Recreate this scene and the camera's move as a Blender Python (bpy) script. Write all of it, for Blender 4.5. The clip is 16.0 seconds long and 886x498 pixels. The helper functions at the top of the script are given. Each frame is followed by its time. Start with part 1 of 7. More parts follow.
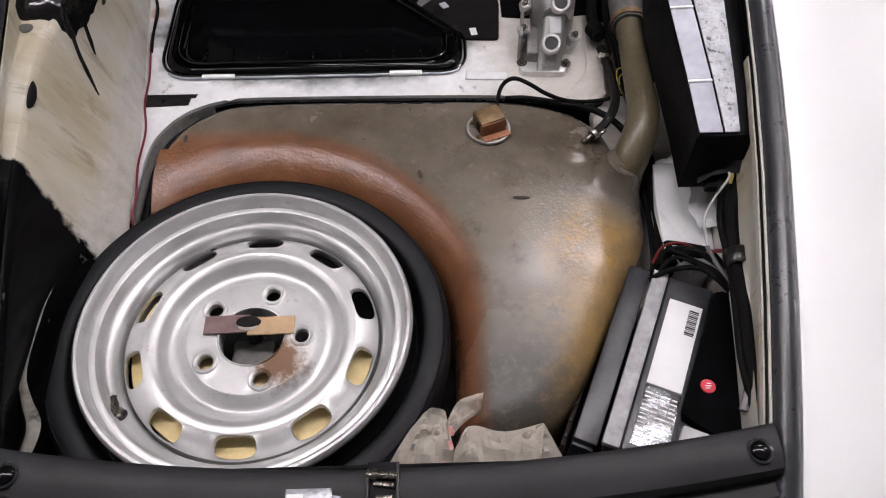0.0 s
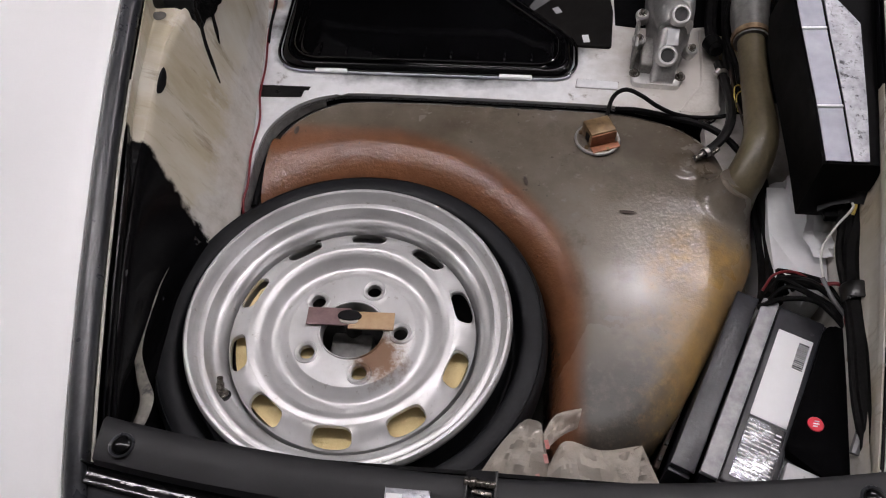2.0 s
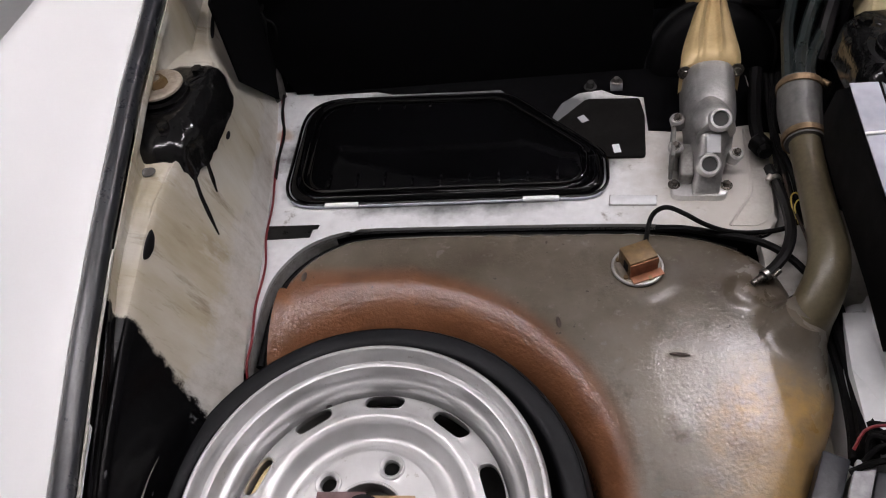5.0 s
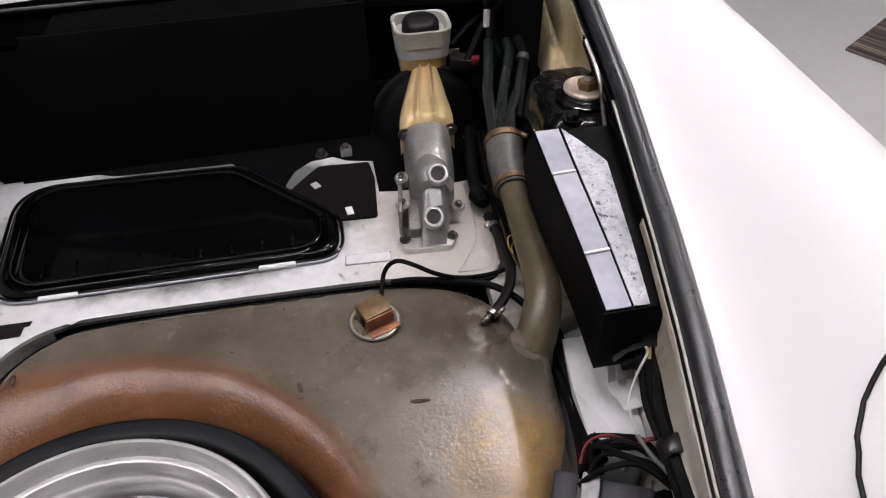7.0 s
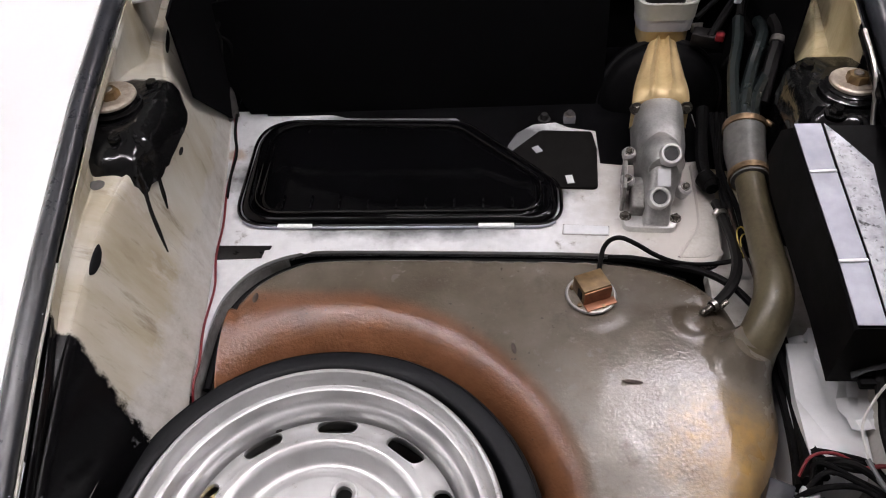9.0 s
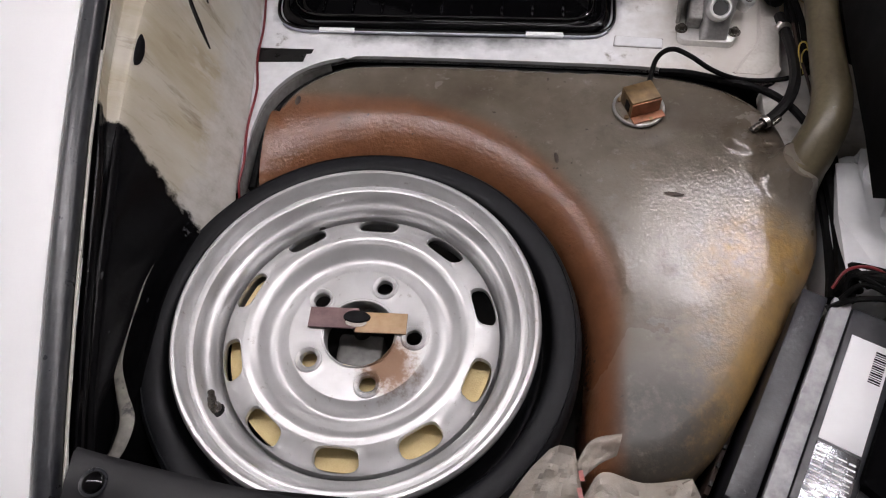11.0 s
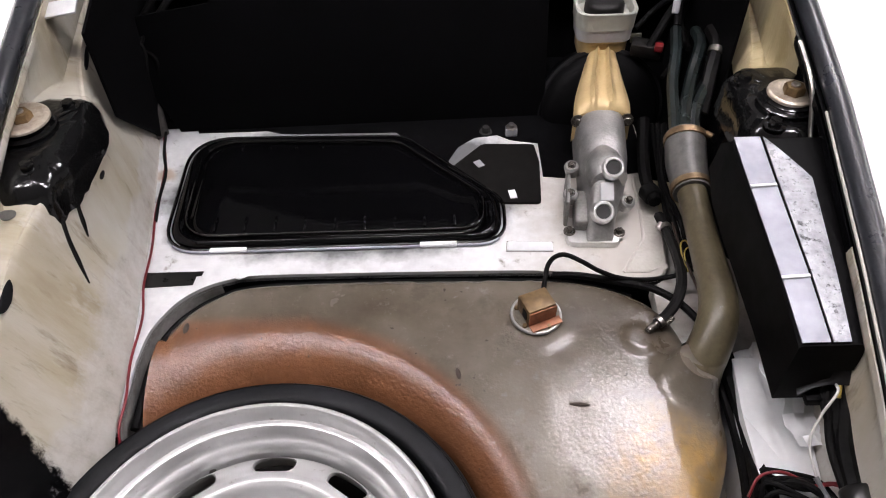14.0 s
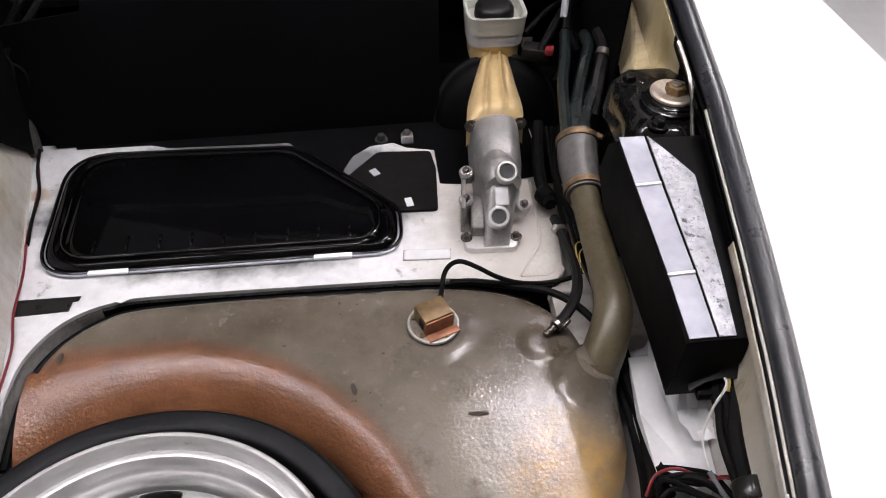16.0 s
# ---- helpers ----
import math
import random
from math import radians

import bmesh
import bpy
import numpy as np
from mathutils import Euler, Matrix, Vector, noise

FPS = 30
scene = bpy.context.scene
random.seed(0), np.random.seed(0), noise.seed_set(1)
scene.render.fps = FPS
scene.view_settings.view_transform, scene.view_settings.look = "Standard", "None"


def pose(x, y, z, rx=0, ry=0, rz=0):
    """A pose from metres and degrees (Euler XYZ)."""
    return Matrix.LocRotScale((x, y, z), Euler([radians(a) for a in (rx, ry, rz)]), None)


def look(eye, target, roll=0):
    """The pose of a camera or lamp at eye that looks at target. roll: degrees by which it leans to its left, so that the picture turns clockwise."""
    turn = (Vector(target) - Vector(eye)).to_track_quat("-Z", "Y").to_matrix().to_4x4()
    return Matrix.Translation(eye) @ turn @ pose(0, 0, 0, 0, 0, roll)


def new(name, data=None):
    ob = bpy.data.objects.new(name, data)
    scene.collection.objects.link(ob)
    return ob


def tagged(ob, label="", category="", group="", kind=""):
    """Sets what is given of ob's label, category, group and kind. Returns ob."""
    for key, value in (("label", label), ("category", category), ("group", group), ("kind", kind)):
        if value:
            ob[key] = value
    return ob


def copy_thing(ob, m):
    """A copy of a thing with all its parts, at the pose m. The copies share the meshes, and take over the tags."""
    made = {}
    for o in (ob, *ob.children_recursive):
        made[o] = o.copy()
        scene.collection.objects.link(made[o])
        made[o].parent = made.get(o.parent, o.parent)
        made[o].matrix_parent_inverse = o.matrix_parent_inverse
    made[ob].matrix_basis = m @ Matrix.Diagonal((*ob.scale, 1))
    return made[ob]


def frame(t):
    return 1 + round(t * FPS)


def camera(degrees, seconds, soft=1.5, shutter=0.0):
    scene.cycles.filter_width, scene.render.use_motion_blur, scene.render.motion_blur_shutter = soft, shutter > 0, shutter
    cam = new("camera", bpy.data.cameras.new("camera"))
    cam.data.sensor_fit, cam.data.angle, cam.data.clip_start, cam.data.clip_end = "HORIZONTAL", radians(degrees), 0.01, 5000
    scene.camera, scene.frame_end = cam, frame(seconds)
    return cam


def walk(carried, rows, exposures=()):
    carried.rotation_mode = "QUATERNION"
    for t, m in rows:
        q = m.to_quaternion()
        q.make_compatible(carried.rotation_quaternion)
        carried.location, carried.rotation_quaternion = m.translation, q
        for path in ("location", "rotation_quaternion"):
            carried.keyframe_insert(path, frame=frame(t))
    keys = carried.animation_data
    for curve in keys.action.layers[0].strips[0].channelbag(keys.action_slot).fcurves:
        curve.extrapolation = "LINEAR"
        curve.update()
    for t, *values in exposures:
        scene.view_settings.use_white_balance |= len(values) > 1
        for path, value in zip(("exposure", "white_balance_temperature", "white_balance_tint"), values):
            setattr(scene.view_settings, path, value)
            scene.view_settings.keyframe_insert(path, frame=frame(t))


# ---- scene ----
cam = camera(61.3, 16.0, soft=1.1)
PATH = [
    (0, (0.241, -0.478, 1.462), (0.272, 0.705, -0.15), -0.1),
    (0.5, (0.249, -0.489, 1.461), (0.343, 0.581, -0.227), 1.5),
    (1, (0.194, -0.499, 1.463), (0.228, 0.663, -0.165), 1.2),
    (1.5, (0.193, -0.481, 1.471), (0.076, 0.72, -0.124), -2.7),
    (2, (0.194, -0.467, 1.473), (0.044, 0.697, -0.146), -2.8),
    (2.5, (0.187, -0.43, 1.438), (-0.028, 0.554, -0.289), -6.3),
    (3, (0.184, -0.316, 1.4), (-0.063, 0.537, -0.392), -10.3),
    (3.5, (0.194, -0.26, 1.373), (-0.144, 0.467, -0.459), -14.7),
    (4, (0.194, -0.217, 1.41), (-0.226, 0.667, -0.334), -15.7),
    (4.2, (0.206, -0.239, 1.426), (-0.247, 0.821, -0.208), -14.6),
    (6.3, (0.25, -0.337, 1.442), (0.279, 1.102, 0.053), -3.5),
    (6.5, (0.269, -0.343, 1.43), (0.332, 1.131, 0.08), -2.5),
    (7, (0.302, -0.325, 1.413), (0.568, 1.101, 0.037), -0.6),
    (7.5, (0.293, -0.309, 1.431), (0.587, 1.154, 0.099), -0.2),
    (8, (0.255, -0.305, 1.453), (0.412, 1.187, 0.13), -1.9),
    (8.5, (0.216, -0.309, 1.443), (0.164, 1.16, 0.087), -3.8),
    (9, (0.201, -0.313, 1.433), (0.066, 1.061, -0.014), -4.1),
    (9.5, (0.209, -0.332, 1.414), (0.015, 0.848, -0.19), -6.5),
    (10, (0.225, -0.343, 1.406), (0.068, 0.763, -0.253), -7.4),
    (10.2, (0.212, -0.355, 1.403), (0.031, 0.711, -0.28), -8.1),
    (12.3, (0.184, -0.318, 1.407), (-0.038, 0.708, -0.295), -6.2),
    (12.5, (0.191, -0.31, 1.405), (0.014, 0.768, -0.27), -5.2),
    (13, (0.183, -0.293, 1.44), (0.125, 1.045, -0.046), -2.5),
    (13.5, (0.191, -0.285, 1.432), (0.13, 1.08, -0.028), -2.2),
    (14, (0.216, -0.271, 1.424), (0.208, 1.111, -0.021), -1.8),
    (14.5, (0.198, -0.252, 1.439), (0.23, 1.139, 0.002), -0.6),
    (15, (0.199, -0.253, 1.442), (0.202, 1.169, 0.036), -1.1),
    (15.5, (0.218, -0.24, 1.445), (0.308, 1.158, 0.018), 0.6),
    (16, (0.258, -0.256, 1.406), (0.452, 1.131, -0.022), 1.7),
]
walk(cam, [(t, look(eye, target, roll)) for t, eye, target, roll in PATH], exposures=[(0.0, 0.0), (0.5, -0.14), (1.0, -0.14), (1.5, -0.34), (2.5, -0.37), (3.5, -0.60), (4.0, -0.56), (4.2, -0.54), (6.3, 0.06), (6.5, 0.06), (7.0, -0.05), (7.5, -0.36), (8.0, -0.52), (8.5, -0.2), (9.5, 0.10), (10.0, 0.22), (10.2, 0.18), (12.3, -0.70), (12.5, -0.64), (13.0, -0.15), (13.5, 0.2), (14.0, 0.37), (14.5, 0.47), (15.0, 0.47), (15.5, 0.38), (16.0, 0.29)])

from mathutils.geometry import delaunay_2d_cdt

# ---- world, lamps, exposure ----
scene.view_settings.exposure = 0.0
world = bpy.data.worlds.new("world")
scene.world = world
world.use_nodes = True
world.node_tree.nodes["Background"].inputs[0].default_value = (0.9, 0.95, 1.0, 1)
world.node_tree.nodes["Background"].inputs[1].default_value = 0.05

CX = 0.18          # the car's centre line
FLOOR_Z = 0.628    # luggage floor panel


# ---- materials ----
def nodes_of(name):
    m = bpy.data.materials.new(name)
    m.use_nodes = True
    nt = m.node_tree
    return m, nt, nt.nodes["Principled BSDF"]


def noise_node(nt, scale, detail=4, rough=0.55, coord=None, stretch=None):
    tc = nt.nodes.new("ShaderNodeTexCoord")
    src = tc.outputs["Object"]
    if stretch:
        mp = nt.nodes.new("ShaderNodeMapping")
        mp.inputs["Scale"].default_value = stretch
        nt.links.new(src, mp.inputs[0])
        src = mp.outputs[0]
    n = nt.nodes.new("ShaderNodeTexNoise")
    n.inputs["Scale"].default_value = scale
    n.inputs["Detail"].default_value = detail
    n.inputs["Roughness"].default_value = rough
    nt.links.new(src, n.inputs["Vector"])
    return n.outputs["Fac"]


def ramp(nt, fac, stops):
    r = nt.nodes.new("ShaderNodeValToRGB")
    els = r.color_ramp.elements
    while len(els) < len(stops):
        els.new(0.5)
    for e, (p, c) in zip(els, stops):
        e.position = p
        e.color = (*c, 1) if len(c) == 3 else c
    nt.links.new(fac, r.inputs[0])
    return r.outputs[0]


def mixc(nt, fac, a, b):
    m = nt.nodes.new("ShaderNodeMix")
    m.data_type = "RGBA"
    for sock, v in ((0, fac), (6, a), (7, b)):
        if isinstance(v, bpy.types.NodeSocket):
            nt.links.new(v, m.inputs[sock])
        else:
            m.inputs[sock].default_value = v if isinstance(v, float) else (*v, 1)
    return m.outputs[2]


def math_node(nt, op, a, b=0.5):
    m = nt.nodes.new("ShaderNodeMath")
    m.operation = op
    m.use_clamp = op in ("MULTIPLY_ADD",)
    for i, v in enumerate((a, b)):
        if isinstance(v, bpy.types.NodeSocket):
            nt.links.new(v, m.inputs[i])
        else:
            m.inputs[i].default_value = v
    return m.outputs[0]


def grey(v):
    return (v, v, v)


def mat(name, c1, c2=None, rough=0.5, metal=0.0, scale=12, fine=120, bump=0.08, spread=0.12, lo=0.35, hi=0.65, stretch=None, coat=0.0, dirt=None, dirt_at=0.62, spec=0.5):
    m, nt, b = nodes_of(name)
    c2 = c2 or tuple(v * 0.75 for v in c1)
    big = noise_node(nt, scale, 5, 0.6, stretch=stretch)
    small = noise_node(nt, fine, 3, 0.5, stretch=stretch)
    both = math_node(nt, "ADD", math_node(nt, "MULTIPLY", big, 0.7), math_node(nt, "MULTIPLY", small, 0.3))
    col = ramp(nt, both, [(lo, c1), (hi, c2)])
    if dirt:
        d = noise_node(nt, scale * 2.3, 7, 0.7)
        col = mixc(nt, ramp(nt, d, [(dirt_at, (0, 0, 0)), (dirt_at + 0.08, (1, 1, 1))]), col, dirt)
    nt.links.new(col, b.inputs["Base Color"])
    rr = nt.nodes.new("ShaderNodeMapRange")
    rr.inputs[3].default_value, rr.inputs[4].default_value = max(rough - spread, 0.02), min(rough + spread, 1)
    nt.links.new(both, rr.inputs[0])
    nt.links.new(rr.outputs[0], b.inputs["Roughness"])
    b.inputs["Metallic"].default_value = metal
    b.inputs["Coat Weight"].default_value = coat
    b.inputs["Specular IOR Level"].default_value = spec
    if bump:
        bp = nt.nodes.new("ShaderNodeBump")
        bp.inputs["Strength"].default_value = bump
        bp.inputs["Distance"].default_value = 0.004
        nt.links.new(both, bp.inputs["Height"])
        nt.links.new(bp.outputs[0], b.inputs["Normal"])
    return m


M = {}
M["white_paint"] = mat("white_paint", (0.86, 0.86, 0.86), (0.83, 0.835, 0.84), rough=0.5, scale=3, fine=400, bump=0.0, spread=0.04)
M["floor_paint"] = mat("floor_paint", (0.72, 0.73, 0.74), (0.52, 0.53, 0.54), rough=0.5, scale=9, fine=90, bump=0.06, lo=0.42, hi=0.72, dirt=(0.24, 0.23, 0.21), dirt_at=0.61)
M["rubber"] = mat("rubber", (0.006, 0.0055, 0.0055), (0.0035, 0.0032, 0.0032), rough=0.5, scale=20, bump=0.08, spec=0.25)
M["tyre"] = mat("tyre", (0.012, 0.0126, 0.0145), (0.007, 0.0073, 0.0083), rough=0.55, scale=14, fine=180, bump=0.12, spec=0.16)
M["seal"] = mat("seal", (0.030, 0.032, 0.038), (0.010, 0.011, 0.013), rough=0.3, scale=24, fine=160, bump=0.2, spread=0.15)
M["black_plastic"] = mat("black_plastic", (0.0070, 0.0070, 0.0085), (0.0048, 0.0048, 0.006), rough=0.55, scale=30, fine=500, bump=0.06, spec=0.35, dirt=(0.03, 0.03, 0.03), dirt_at=0.68)
M["felt"] = mat("felt", (0.0019, 0.0019, 0.0024), (0.0010, 0.0010, 0.0012), rough=1.0, scale=15, fine=600, bump=0.2, spec=0.06)
M["gloss_black"] = mat("gloss_black", (0.002, 0.002, 0.0024), (0.0014, 0.0014, 0.0016), rough=0.07, scale=25, fine=220, bump=0.05, spread=0.04, spec=0.24)
M["tar"] = mat("tar", (0.004, 0.004, 0.0045), (0.007, 0.007, 0.007), rough=0.10, scale=30, fine=70, bump=0.55, spread=0.07)
M["dark_metal"] = mat("dark_metal", (0.022, 0.021, 0.02), (0.009, 0.009, 0.009), rough=0.6, scale=25, bump=0.1)
def rim_material():
    """Silver wheel paint with scuffs, black specks and a rust-brown smear below the strap."""
    m, nt, b = nodes_of("rim_paint")
    n1, n2, n3 = noise_node(nt, 11, 5, 0.6), noise_node(nt, 70, 6, 0.7), noise_node(nt, 320, 3, 0.5)
    col = ramp(nt, n1, [(0.35, (0.65, 0.65, 0.652)), (0.65, (0.51, 0.508, 0.505))])
    col = mixc(nt, ramp(nt, n2, [(0.62, (0, 0, 0)), (0.73, (0.7, 0.7, 0.7))]), col, (0.22, 0.19, 0.155))
    spk = noise_node(nt, 46, 2, 0.4)
    col = mixc(nt, ramp(nt, spk, [(0.20, (0.9, 0.9, 0.9)), (0.22, (0, 0, 0))]), col, (0.05, 0.042, 0.036))
    tc = nt.nodes.new("ShaderNodeTexCoord")
    dist = nt.nodes.new("ShaderNodeVectorMath")
    dist.operation = "DISTANCE"
    mp = nt.nodes.new("ShaderNodeMapping")
    mp.inputs["Scale"].default_value = (1, 1, 0)
    nt.links.new(tc.outputs["Object"], mp.inputs[0])
    nt.links.new(mp.outputs[0], dist.inputs[0])
    dist.inputs[1].default_value = (0.040, -0.036, 0)
    d = math_node(nt, "ADD", dist.outputs["Value"], math_node(nt, "MULTIPLY", math_node(nt, "SUBTRACT", n2, 0.5), 0.05))
    d = math_node(nt, "ADD", d, math_node(nt, "MULTIPLY", math_node(nt, "SUBTRACT", n1, 0.5), 0.05))
    rust = ramp(nt, d, [(0.022, (0.95, 0.95, 0.95)), (0.040, (0, 0, 0))])
    col = mixc(nt, rust, col, (0.15, 0.075, 0.035))
    nt.links.new(col, b.inputs["Base Color"])
    b.inputs["Metallic"].default_value = 0.55
    rg = nt.nodes.new("ShaderNodeMapRange")
    rg.inputs[3].default_value, rg.inputs[4].default_value = 0.33, 0.44
    nt.links.new(n1, rg.inputs[0])
    nt.links.new(rg.outputs[0], b.inputs["Roughness"])
    bp = nt.nodes.new("ShaderNodeBump")
    bp.inputs["Strength"].default_value, bp.inputs["Distance"].default_value = 0.05, 0.002
    nt.links.new(math_node(nt, "ADD", n3, n2), bp.inputs["Height"])
    nt.links.new(bp.outputs[0], b.inputs["Normal"])
    return m


M["rim_paint"] = rim_material()
M["steel"] = mat("steel", (0.55, 0.53, 0.5), (0.35, 0.32, 0.28), rough=0.35, metal=1.0, scale=60, bump=0.1)
M["cast_alu"] = mat("cast_alu", (0.60, 0.595, 0.585), (0.36, 0.355, 0.345), rough=0.36, metal=0.75, scale=28, fine=300, bump=0.3, spread=0.15, dirt=(0.16, 0.14, 0.12), dirt_at=0.64)
M["gold_zinc"] = mat("gold_zinc", (0.57, 0.435, 0.225), (0.46, 0.335, 0.165), rough=0.42, metal=0.2, scale=25, bump=0.04)
M["brass"] = mat("brass", (0.20, 0.13, 0.06), (0.11, 0.07, 0.032), rough=0.42, metal=0.45, scale=60, bump=0.1)
M["copper_cap"] = mat("copper_cap", (0.33, 0.135, 0.07), (0.22, 0.09, 0.045), rough=0.45, metal=0.3, scale=60, bump=0.05)
M["foam"] = mat("foam", (0.80, 0.66, 0.35), (0.70, 0.54, 0.26), rough=0.9, scale=60, fine=500, bump=0.3)
M["clear_white"] = mat("clear_white", (0.70, 0.71, 0.72), (0.56, 0.57, 0.58), rough=0.42, scale=14, bump=0.05)
M["cup_white"] = mat("cup_white", (0.46, 0.465, 0.42), (0.38, 0.385, 0.345), rough=0.4, scale=25, bump=0.02)
M["cup_grey"] = mat("cup_grey", (0.42, 0.42, 0.44), (0.34, 0.34, 0.37), rough=0.4, scale=25, bump=0.02)
M["red_wire"] = mat("red_wire", (0.17, 0.008, 0.013), rough=0.4, bump=0)
M["green_wire"] = mat("green_wire", (0.004, 0.035, 0.026), rough=0.4, bump=0)
M["white_wire"] = mat("white_wire", (0.75, 0.75, 0.72), rough=0.4, bump=0)
M["yellow_wire"] = mat("yellow_wire", (0.62, 0.46, 0.09), rough=0.4, bump=0)
M["grey_wire"] = mat("grey_wire", (0.16, 0.165, 0.17), rough=0.4, bump=0)
M["wire_black"] = mat("wire_black", (0.0030, 0.0030, 0.0034), (0.006, 0.0058, 0.0055), rough=0.6, scale=60, bump=0.35, spread=0.2, spec=0.07)
M["tape_black"] = mat("tape_black", (0.006, 0.006, 0.006), (0.010, 0.010, 0.010), rough=0.3, scale=60, bump=0.15)
M["label_white"] = mat("label_white", (0.82, 0.83, 0.84), (0.78, 0.79, 0.8), rough=0.35, bump=0)
M["silver_foil"] = mat("silver_foil", (0.33, 0.335, 0.38), (0.22, 0.225, 0.265), rough=0.42, metal=0.3, scale=12, fine=60, bump=0.05)
M["silver_worn"] = mat("silver_worn", (0.36, 0.365, 0.39), (0.17, 0.172, 0.19), rough=0.30, metal=0.35, scale=44, fine=150, bump=0.75, dirt=(0.035, 0.035, 0.04), dirt_at=0.565)
M["hose"] = mat("hose", (0.115, 0.095, 0.056), (0.062, 0.050, 0.029), rough=0.38, scale=16, fine=160, bump=0.2, dirt=(0.20, 0.19, 0.16), dirt_at=0.66)
M["vent_rubber"] = mat("vent_rubber", (0.012, 0.018, 0.018), (0.005, 0.007, 0.007), rough=0.3, scale=30, fine=160, bump=0.3)
M["crease_grey"] = mat("crease_grey", (0.56, 0.54, 0.50), (0.40, 0.375, 0.33), rough=0.5, scale=22, fine=200, bump=0.12, dirt=(0.20, 0.15, 0.09), dirt_at=0.66)
M["gloss_rim"] = mat("gloss_rim", (0.002, 0.002, 0.0024), (0.0014, 0.0014, 0.0016), rough=0.10, scale=25, fine=220, bump=0.08, spread=0.04, spec=0.6)
M["cast_bright"] = mat("cast_bright", (0.74, 0.735, 0.72), (0.56, 0.555, 0.54), rough=0.34, metal=0.6, scale=40, fine=300, bump=0.15)
M["battery_foil"] = mat("battery_foil", (0.30, 0.30, 0.32), (0.16, 0.16, 0.175), rough=0.2, metal=0.9, scale=30, fine=90, bump=0.5)
M["hose_grey"] = mat("hose_grey", (0.115, 0.112, 0.106), (0.06, 0.059, 0.056), rough=0.4, scale=30, bump=0.08)
M["clamp"] = mat("clamp", (0.27, 0.185, 0.105), (0.14, 0.09, 0.05), rough=0.45, metal=0.7, scale=60, bump=0.1)
M["wet_black"] = mat("wet_black", (0.004, 0.004, 0.0045), (0.007, 0.007, 0.007), rough=0.2, scale=30, fine=140, bump=0.3, spread=0.16)
M["rust"] = mat("rust", (0.035, 0.018, 0.011), (0.014, 0.008, 0.006), rough=0.8, scale=60, bump=0.3)
M["bracket_brown"] = mat("bracket_brown", (0.42, 0.29, 0.16), (0.36, 0.23, 0.12), rough=0.55, scale=60, bump=0.1)
M["bracket_purple"] = mat("bracket_purple", (0.17, 0.10, 0.10), (0.12, 0.07, 0.07), rough=0.6, scale=60, bump=0.15)
M["red_sticker"] = mat("red_sticker", (0.75, 0.02, 0.05), (0.7, 0.02, 0.05), rough=0.35, bump=0)
M["battery_case"] = mat("battery_case", (0.024, 0.025, 0.030), (0.012, 0.0125, 0.015), rough=0.36, scale=30, fine=120, bump=0.15, dirt=(0.09, 0.09, 0.10), dirt_at=0.64)
M["battery_rim"] = mat("battery_rim", (0.44, 0.44, 0.45), (0.20, 0.20, 0.21), rough=0.5, scale=30, fine=140, bump=0.1)
M["connector"] = mat("connector", (0.20, 0.125, 0.065), (0.10, 0.06, 0.035), rough=0.5, scale=60, bump=0.1)
M["concrete_floor"] = mat("concrete_floor", (0.80, 0.80, 0.80), (0.71, 0.715, 0.72), rough=0.30, scale=1.2, fine=30, bump=0.02, spread=0.1)
M["wall_paint"] = mat("wall_paint", (0.42, 0.42, 0.41), (0.37, 0.37, 0.36), rough=0.8, scale=2, fine=80, bump=0.05)
M["pad_grey"] = mat("pad_grey", (0.0045, 0.004, 0.0036), (0.0028, 0.0025, 0.0022), rough=0.8, scale=25, bump=0.1, spec=0.12)
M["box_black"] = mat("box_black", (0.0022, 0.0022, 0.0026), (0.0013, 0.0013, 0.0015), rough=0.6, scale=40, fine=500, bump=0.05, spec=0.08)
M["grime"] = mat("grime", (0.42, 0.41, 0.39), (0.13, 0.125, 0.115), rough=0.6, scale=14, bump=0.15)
M["flange_paint"] = mat("flange_paint", (0.52, 0.51, 0.46), (0.40, 0.385, 0.33), rough=0.45, scale=14, fine=120, bump=0.08, dirt=(0.16, 0.14, 0.11), dirt_at=0.66)
M["nose_panel"] = mat("nose_panel", (0.036, 0.037, 0.042), (0.022, 0.0225, 0.026), rough=0.34, scale=8, fine=300, bump=0.05, spec=0.45)
M["chip_dark"] = mat("chip_dark", (0.040, 0.024, 0.016), (0.02, 0.013, 0.01), rough=0.8, scale=90, bump=0.2)
M["greasy"] = mat("greasy", (0.20, 0.185, 0.165), (0.05, 0.042, 0.034), rough=0.28, metal=0.8, scale=90, fine=300, bump=0.2)
M["patch_paint"] = mat("patch_paint", (0.74, 0.74, 0.74), (0.66, 0.66, 0.66), rough=0.4, scale=40, fine=200, bump=0.05, dirt=(0.03, 0.03, 0.03), dirt_at=0.58)
M["bottle_white"] = mat("bottle_white", (0.80, 0.81, 0.82), (0.70, 0.71, 0.72), rough=0.35, scale=10, bump=0.05)
M["end_grey"] = mat("end_grey", (0.50, 0.50, 0.51), (0.36, 0.36, 0.37), rough=0.45, scale=30, fine=150, bump=0.1, dirt=(0.10, 0.10, 0.10), dirt_at=0.66)
M["worn_edge"] = mat("worn_edge", (0.17, 0.16, 0.135), (0.055, 0.05, 0.042), rough=0.5, scale=20, fine=120, bump=0.15, dirt=(0.02, 0.02, 0.02), dirt_at=0.58)
M["washer"] = mat("washer", (0.70, 0.64, 0.55), (0.42, 0.34, 0.26), rough=0.38, metal=0.6, scale=50, fine=220, bump=0.15)
